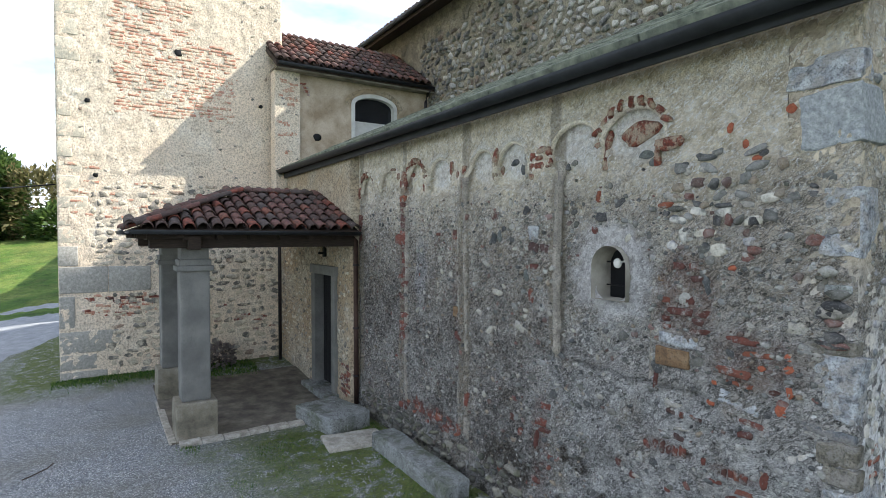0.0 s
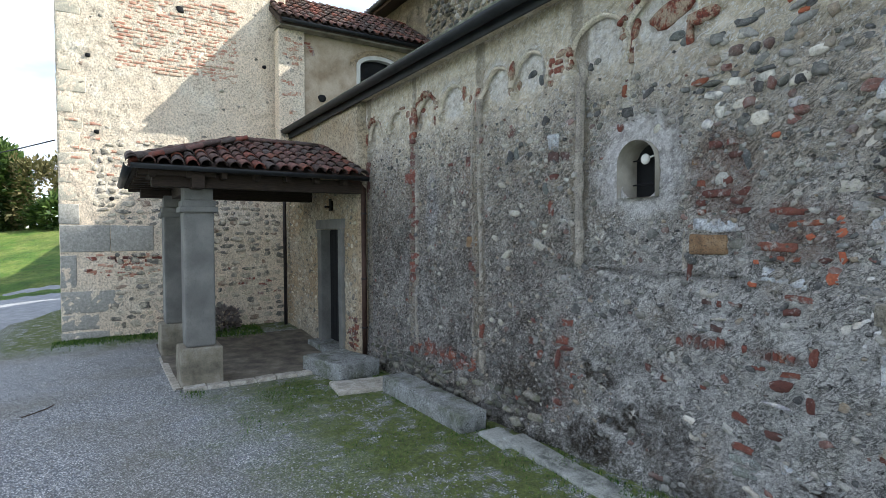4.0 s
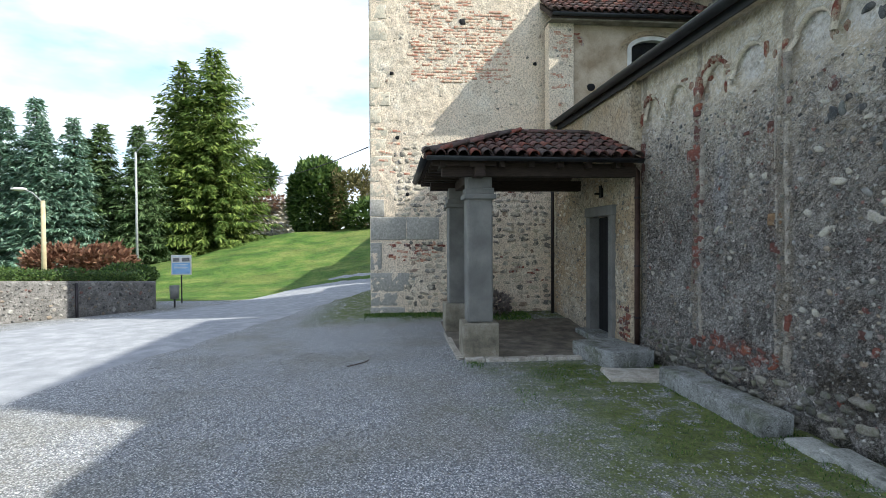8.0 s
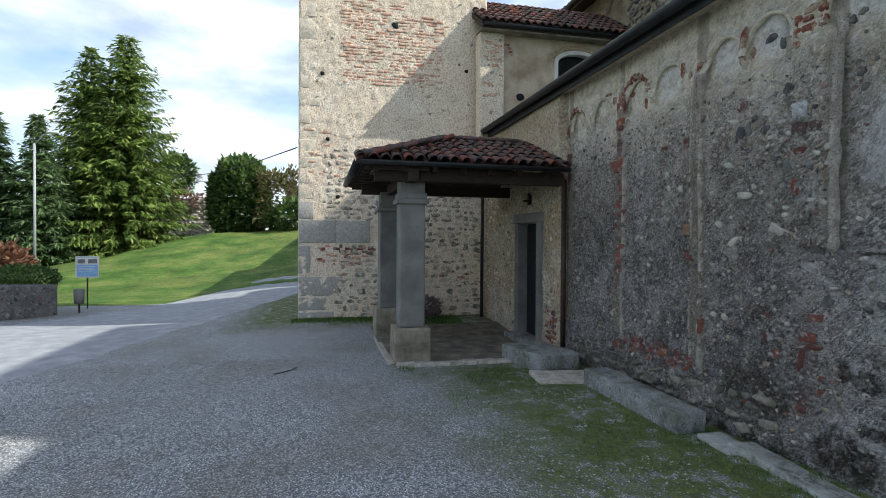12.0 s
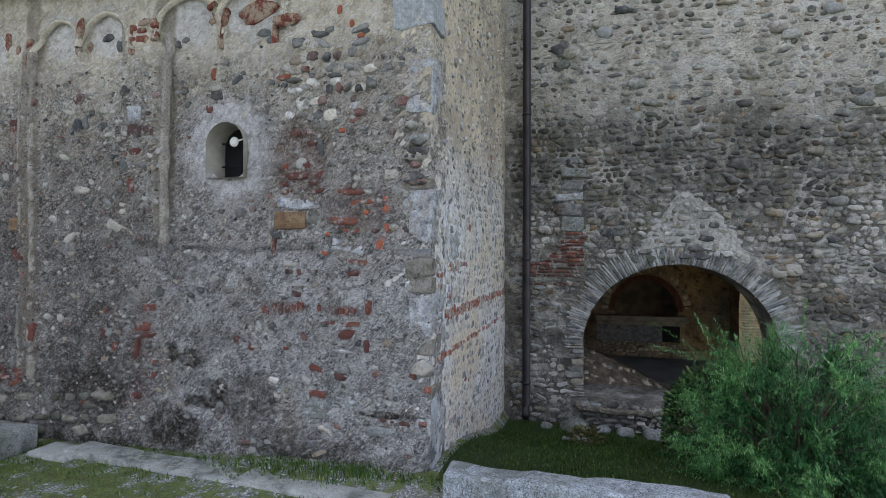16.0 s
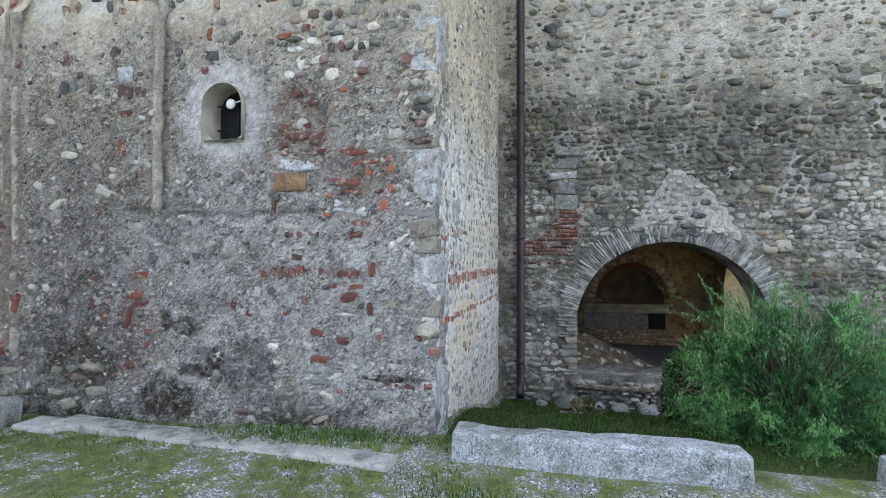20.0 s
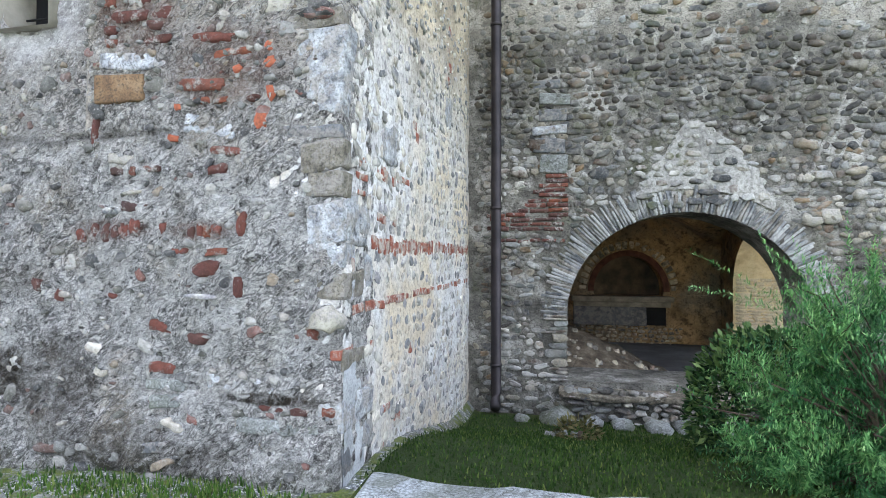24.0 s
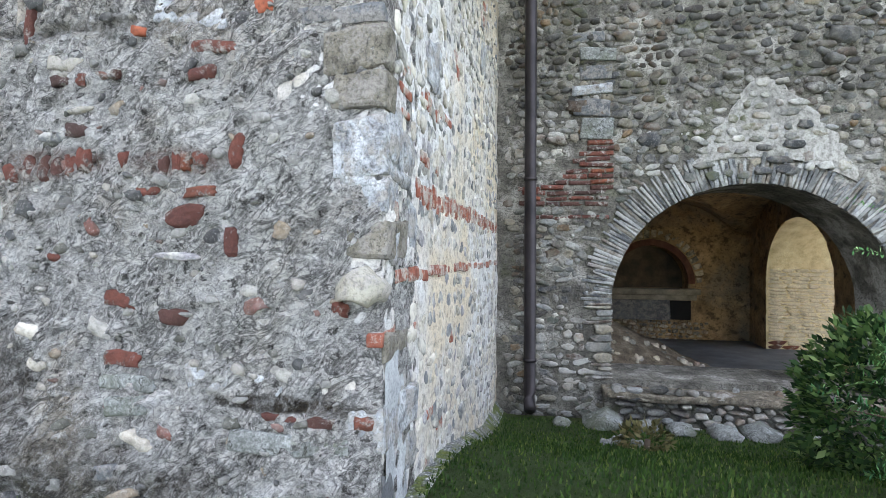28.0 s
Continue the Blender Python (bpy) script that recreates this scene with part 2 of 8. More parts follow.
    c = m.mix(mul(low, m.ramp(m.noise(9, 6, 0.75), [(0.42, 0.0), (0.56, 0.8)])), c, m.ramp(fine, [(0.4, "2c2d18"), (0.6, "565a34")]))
    # pebbles of the aggregate
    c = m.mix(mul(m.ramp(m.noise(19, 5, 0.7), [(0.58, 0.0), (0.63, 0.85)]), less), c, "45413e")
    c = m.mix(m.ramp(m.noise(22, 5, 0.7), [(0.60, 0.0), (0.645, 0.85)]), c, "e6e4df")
    # shade in the pits and light on the ridge tops, put into the colour
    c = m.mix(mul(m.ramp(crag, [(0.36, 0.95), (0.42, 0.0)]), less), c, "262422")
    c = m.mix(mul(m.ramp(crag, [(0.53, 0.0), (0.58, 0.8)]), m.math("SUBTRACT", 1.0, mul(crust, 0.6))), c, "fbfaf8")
    # broken crevices, their shade coloured in; then dark grit
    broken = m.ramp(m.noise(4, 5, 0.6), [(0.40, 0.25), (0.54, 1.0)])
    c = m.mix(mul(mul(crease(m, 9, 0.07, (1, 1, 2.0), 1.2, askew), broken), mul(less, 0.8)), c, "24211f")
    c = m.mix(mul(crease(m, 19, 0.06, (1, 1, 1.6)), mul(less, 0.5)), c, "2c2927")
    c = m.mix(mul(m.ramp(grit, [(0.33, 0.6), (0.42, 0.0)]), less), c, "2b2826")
    c = m.mix(m.ramp(m.noise(70, 4, 0.8), [(0.56, 0.0), (0.64, 0.45)]), c, "f1efeb")
    # brown dust of the brickwork
    for x, z, rx, rz, k in ((-1.12, 2.42, 0.27, 0.36, 0.55), (-0.60, 2.04, 0.38, 0.22, 0.45), (-5.63, 2.3, 0.10, 1.3, 0.6), (-5.63, 3.66, 0.12, 0.2, 0.6), (-4.22, 2.3, 0.12, 0.8, 0.3), (-2.72, 0.75, 0.13, 0.55, 0.4), (-4.9, 0.48, 0.75, 0.14, 0.5), (-1.25, 1.22, 0.26, 0.06, 0.5), (-0.72, 1.21, 0.2, 0.05, 0.5)):
        c = m.mix(mul(spot(m, x, z, rx, rz, 0.25, 7), m.ramp(m.noise(14, 6, 0.75), [(0.42, k * 0.3), (0.54, k)])), c, m.ramp(fine, [(0.4, "54372f"), (0.6, "8c6354")]))
    # a slight darker tint over the far bays, up to a ragged height
    far_tint_x = span(m, add(m.axis(0), mul(m.math("SUBTRACT", m.noise(1.6, 6, 0.65), 0.5), 1.2)), -2.45, -3.0)
    far_tint_z = span(m, add(m.axis(2), mul(m.math("SUBTRACT", m.noise(1.5, 7, 0.68), 0.5), 1.8)), 3.0, 2.0)
    c = m.mix(mul(mul(far_tint_x, far_tint_z), m.ramp(m.noise(4, 7, 0.75), [(0.36, 0.5), (0.56, 1.0)])), c, "dedad6", "MULTIPLY")
    # smoother tan plaster left on the pilaster strips
    for x, wide, z0 in ((-4.06, 0.075, 0.4), (-5.66, 0.05, 0.5), (-2.50, 0.055, 1.72), (-7.12, 0.06, 0.5)):
        off = m.math("ABSOLUTE", m.math("SUBTRACT", add(m.axis(0), mul(m.math("SUBTRACT", m.noise(3, 5, 0.6), 0.5), 0.08)), x))
        keep = mul(span(m, off, wide + 0.03, wide), span(m, m.axis(2), z0, z0 + 0.15))
        c = m.mix(mul(keep, m.ramp(m.noise(6, 7, 0.75), [(0.40, 0.25), (0.52, 0.8)])), c, m.ramp(fine, [(0.36, "6f675b"), (0.5, "968c7c"), (0.64, "b9ae9c")]))
    # the ledge's shadow line under the window bay, put into the colour
    ledge_shade = mul(span(m, m.math("ABSOLUTE", m.math("SUBTRACT", add(m.axis(2), mul(m.math("SUBTRACT", m.noise(5, 5, 0.6), 0.5), 0.10)), 1.70)), 0.035, 0.008), mul(span(m, m.axis(0), -2.6, -2.5), span(m, m.axis(0), -0.7, -1.2)))
    c = m.mix(mul(ledge_shade, 0.45), c, "2e2b29")
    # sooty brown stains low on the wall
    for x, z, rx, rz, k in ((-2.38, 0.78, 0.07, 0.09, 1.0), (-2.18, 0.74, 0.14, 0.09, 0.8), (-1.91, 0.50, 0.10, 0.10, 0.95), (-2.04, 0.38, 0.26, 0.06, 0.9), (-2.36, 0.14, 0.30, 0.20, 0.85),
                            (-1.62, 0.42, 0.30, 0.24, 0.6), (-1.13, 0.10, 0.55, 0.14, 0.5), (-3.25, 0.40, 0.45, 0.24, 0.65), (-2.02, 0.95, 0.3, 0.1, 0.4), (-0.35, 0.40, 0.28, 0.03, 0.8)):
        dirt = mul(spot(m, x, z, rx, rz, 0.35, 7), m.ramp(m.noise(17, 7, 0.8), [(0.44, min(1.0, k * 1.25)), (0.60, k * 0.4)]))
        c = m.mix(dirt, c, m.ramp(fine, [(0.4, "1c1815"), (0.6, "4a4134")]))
    m.col(c)
    rough_too = add(mul(less, 0.6), 0.4)
    m.bump(mul(mid, rough_too), 1.0, 0.08).bump(mul(crag, rough_too), 1.0, 0.08).bump(mul(fine, add(mul(less, 0.8), 0.2)), 1.0, 0.018).bump(grit, 0.5, 0.005)
    return m.m


def mortar(name, dark, midc, light, cream=None, dirt=0.75):
    m = Mat(name, 0.92)
    c = m.ramp(m.noise(3.5, 7, 0.65), [(0.3, dark), (0.5, midc), (0.7, light)])
    if cream:
        c = m.mix(m.ramp(m.noise(0.8, 5, 0.6, None, 0.4), [(0.42, 0.0), (0.58, 1.0)]), c, cream)
    c = m.mix(m.ramp(m.noise(28, 6, 0.7), [(0.34, dirt), (0.56, 0.0)]), c, "3d3a36")
    c = m.mix(m.ramp(m.noise(110, 4, 0.8), [(0.32, 0.4), (0.5, 0.0)]), c, "33302c")
    m.col(c)
    m.bump(m.noise(16, 6, 0.7), 0.7, 0.02).bump(m.noise(60, 5, 0.7), 0.7, 0.008)
    return m.m


def end_mortar():
    """Lime pointing, white low down and beige higher up."""
    m = Mat("lime_mortar", 0.92)
    low = m.ramp(m.noise(3.5, 7, 0.65), [(0.3, "b9b8b6"), (0.5, "d9d8d6"), (0.7, "ececec")])
    high = m.ramp(m.noise(3.0, 7, 0.65), [(0.3, "94897a"), (0.5, "b3a794"), (0.7, "cbbfab")])
    z = m.math("ADD", m.axis(2), m.math("MULTIPLY", m.math("SUBTRACT", m.noise(1.2, 6, 0.6), 0.5), 1.6))
    c = m.mix(span(m, z, 2.0, 2.9), low, high)
    c = m.mix(m.ramp(m.noise(1.0, 5, 0.6, None, 0.4), [(0.46, 0.0), (0.62, 0.9)]), c, "d9cbb2")
    c = m.mix(m.ramp(m.noise(28, 6, 0.7), [(0.34, 0.6), (0.52, 0.0)]), c, "55504a")
    c = m.mix(m.ramp(m.noise(110, 4, 0.8), [(0.32, 0.4), (0.5, 0.0)]), c, "33302c")
    m.col(c)
    m.bump(m.noise(16, 6, 0.7), 0.9, 0.025).bump(m.noise(60, 5, 0.7), 0.8, 0.01)
    return m.m


def rubble_mortar():
    m = Mat("grey_mortar", 0.92)
    z = m.math("ADD", m.axis(2), m.math("MULTIPLY", m.math("SUBTRACT", m.noise(0.9, 6, 0.6), 0.5), 2.4))
    zone = m.n.new("ShaderNodeMapRange")
    zone.inputs[1].default_value, zone.inputs[2].default_value = 3.2, 3.8
    m.l.new(z, zone.inputs[0])
    # lower mortar carries the shade of its recessed joints in its colour
    dark = m.ramp(m.noise(5, 7, 0.7), [(0.3, "4c4a46"), (0.5, "76736b"), (0.7, "a6a39a")])
    pale = m.ramp(m.noise(4, 7, 0.7), [(0.3, "8f897e"), (0.5, "b3ada1"), (0.7, "ccc6ba")])
    c = m.mix(zone.outputs[0], dark, pale)
    c = m.mix(m.ramp(m.noise(1.6, 6, 0.65), [(0.52, 0.0), (0.60, 0.8)]), c, "c0bdb6")
    c = m.mix(m.ramp(m.noise(2.6, 6, 0.65), [(0.58, 0.0), (0.68, 0.6)]), c, "4b5132")
    c = m.mix(m.ramp(m.noise(90, 4, 0.8), [(0.36, 0.6), (0.5, 0.0)]), c, "2c2a27")
    c = m.mix(m.math("MULTIPLY", crease(m, 11, 0.03, (1, 1, 1.7)), 0.8), c, "262421")
    m.col(c)
    m.bump(m.noise(16, 6, 0.7), 0.9, 0.03).bump(m.noise(60, 5, 0.75), 0.9, 0.01)
    return m.m


def gravel():
    m = Mat("gravel", 0.9)
    cell = m.voronoi(74, "Color")
    g = m.n.new("ShaderNodeSeparateColor")
    m.l.new(cell, g.inputs[0])
    c = m.ramp(g.outputs[0], [(0.0, "565a5e"), (0.3, "888c90"), (0.6, "abafb1"), (0.85, "d2d3d3"), (1.0, "f0f0ee")])
    c = m.mix(m.ramp(m.voronoi(74), [(0.32, 0.0), (0.62, 0.7)]), c, "55575a")
    c = m.mix(m.ramp(m.noise(0.7, 7, 0.65), [(0.46, 0.0), (0.66, 0.45)]), c, "6b6650")
    # moss and thin turf along the wall, ragged
    mx, my = m.axis(0), m.axis(1)
    near = m.n.new("ShaderNodeMapRange")
    near.inputs[1].default_value, near.inputs[2].default_value = -3.1, -1.5
    m.l.new(m.math("ADD", my, m.math("MULTIPLY", m.math("SUBTRACT", m.noise(1.1, 7, 0.65), 0.5), 3.2)), near.inputs[0])
    green = m.ramp(m.noise(16, 6, 0.7), [(0.3, "363f1e"), (0.5, "515d2a"), (0.7, "717a3e")])
    bare = span(m, m.math("ADD", mx, m.math("MULTIPLY", m.math("SUBTRACT", m.noise(1.2, 6, 0.65), 0.5), 3.0)), -3.0, -1.2, 0.0, 0.07)
    patch = m.math("MULTIPLY", near.outputs[0], m.ramp(m.math("SUBTRACT", m.noise(4, 7, 0.75), bare), [(0.37, 0.0), (0.48, 0.95)]))
    right = m.n.new("ShaderNodeMapRange")
    right.inputs[1].default_value, right.inputs[2].default_value = -7.6, -6.6
    m.l.new(mx, right.inputs[0])
    c = m.mix(m.math("MULTIPLY", patch, right.outputs[0]), c, green)
    foot = m.math("ADD", mx, m.math("MULTIPLY", m.math("SUBTRACT", m.noise(1.3, 7, 0.68), 0.5), 2.6))
    foot = m.math("MULTIPLY", span(m, foot, -10.3, -11.2), span(m, my, -6.2, -5.2))
    c = m.mix(m.math("MULTIPLY", foot, m.ramp(m.noise(5, 7, 0.75), [(0.36, 0.0), (0.50, 0.95)])), c, green)
    m.col(c)
    m.bump(m.ramp(m.voronoi(74), [(0.0, 1.0), (0.7, 0.0)]), 0.9, 0.012).bump(m.noise(9, 5), 0.4, 0.02)
    return m.m


def grass_ground(name, stops):
    m = Mat(name, 0.9)
    c = m.ramp(m.noise(0.6, 6, 0.6), stops)
    c = m.mix(m.ramp(m.noise(0.22, 6, 0.7), [(0.48, 0.0), (0.60, 0.5)]), c, "8a8a4c")
    c = m.mix(m.ramp(m.noise(5, 7, 0.8), [(0.40, 0.6), (0.52, 0.0)]), c, "2c3d15")
    c = m.mix(m.ramp(m.noise(45, 5, 0.7), [(0.35, 0.55), (0.65, 0.0)]), c, "2b3a12")
    m.col(c)
    m.bump(m.noise(4, 6, 0.8), 0.7, 0.12).bump(m.noise(30, 6, 0.8), 0.8, 0.05)
    return m.m


def tile_mat():
    m = Mat("roof_tile", 0.82)
    c = m.ramp(m.rand(), [(0.0, "4a3a36"), (0.2, "5d4540"), (0.4, "58423c"), (0.55, "684842"), (0.75, "4f4542"), (0.86, "75493c"), (0.95, "7a4438")], "CONSTANT")
    c = m.mix(m.ramp(m.noise(14, 6, 0.7), [(0.42, 0.0), (0.66, 0.8)]), c, "39332f")
    c = m.mix(m.ramp(m.noise(33, 5, 0.7), [(0.6, 0.0), (0.7, 0.6)]), c, "8b8878")
    m.col(c)
    m.bump(m.noise(50, 5, 0.7), 0.4, 0.006)
    return m.m


def brick_mat():
    m = Mat("old_brick", 0.88)
    c = m.ramp(m.rand(), [(0.0, "6d463f"), (0.25, "825045"), (0.5, "664842"), (0.7, "8b5748"), (0.85, "5a4643"), (0.94, "965a45")], "CONSTANT")
    c = m.mix(m.ramp(m.noise(34, 5, 0.7), [(0.42, 0.0), (0.6, 0.45)]), c, "43302b")
    c = m.mix(m.ramp(m.noise(13, 7, 0.75), [(0.53, 0.0), (0.60, 0.9)]), c, m.ramp(m.noise(60, 4, 0.8), [(0.4, "5c5753"), (0.55, "b4afa8")]))
    m.col(c)
    m.bump(m.noise(26, 6, 0.75), 1.0, 0.03).bump(m.noise(70, 5, 0.75), 0.7, 0.01)
    return m.m


def leaf_mat(name, stops):
    m = Mat(name, 0.6, 0.0, 0.25)
    c = m.ramp(m.rand(True), stops)
    m.col(c)
    tr = m.n.new("ShaderNodeBsdfTranslucent")
    m.l.new(c, tr.inputs["Color"])
    mx = m.n.new("ShaderNodeMixShader")
    mx.inputs[0].default_value = 0.35
    m.l.new(m.b.outputs[0], mx.inputs[1])
    m.l.new(tr.outputs[0], mx.inputs[2])
    m.l.new(mx.outputs[0], m.n["Material Output"].inputs["Surface"])
    return m.m


def weathered_granite(name, tones, moss):
    m = Mat(name, 0.9)
    c = m.ramp(m.noise(75, 5, 0.75), list(zip((0.36, 0.47, 0.56, 0.66), tones)))
    c = m.mix(m.ramp(m.noise(4.5, 7, 0.7, None, 0.5), [(0.49, 0.0), (0.60, 0.55)]), c, "4a4b45")
    c = m.mix(m.ramp(m.noise(2.6, 6, 0.65), [(0.48, 0.0), (0.62, moss)]), c, "4c5236")
    c = m.mix(m.ramp(m.noise(14, 6, 0.75), [(0.56, 0.0), (0.66, 0.45)]), c, "bfc3c4")
    c = m.mix(crease(m, 5, 0.012), c, "34342f")
    m.col(c)
    m.bump(m.noise(14, 6, 0.7), 0.7, 0.012).bump(m.noise(80, 5, 0.75), 0.8, 0.006)
    return m.m


WARM_STOPS = [(0.0, "9a958a"), (0.14, "75726b"), (0.26, "b0a898"), (0.38, "8d877a"), (0.48, "c0b6a2"), (0.58, "76726a"), (0.67, "a08a78"), (0.78, "8f8a82"), (0.88, "c8bda4"), (0.95, "68655f")]
COOL_STOPS = [(0.0, "767672"), (0.1, "494a4a"), (0.22, "8b8a86"), (0.34, "5f5f5b"), (0.44, "8a7d6c"), (0.54, "3d3d3e"), (0.62, "a3a19a"), (0.70, "64504a"), (0.78, "56564f"), (0.86, "98938a"), (0.93, "75524a"), (0.97, "a8a69e")]
DARK_STOPS = [(0.0, "7b7c79"), (0.10, "525456"), (0.20, "989a98"), (0.30, "686a67"), (0.39, "8d887a"), (0.48, "3f4245"), (0.56, "a9a9a3"), (0.64, "65564b"), (0.72, "5a5f58"), (0.80, "9c9483"), (0.87, "4a4644"), (0.93, "c4c1b6"), (0.97, "8a7358")]
PALE_STOPS = [(0.0, "99979a"), (0.2, "7c7e80"), (0.4, "aea89c"), (0.6, "8d8c86"), (0.75, "bfb9ab"), (0.9, "6c6e70")]
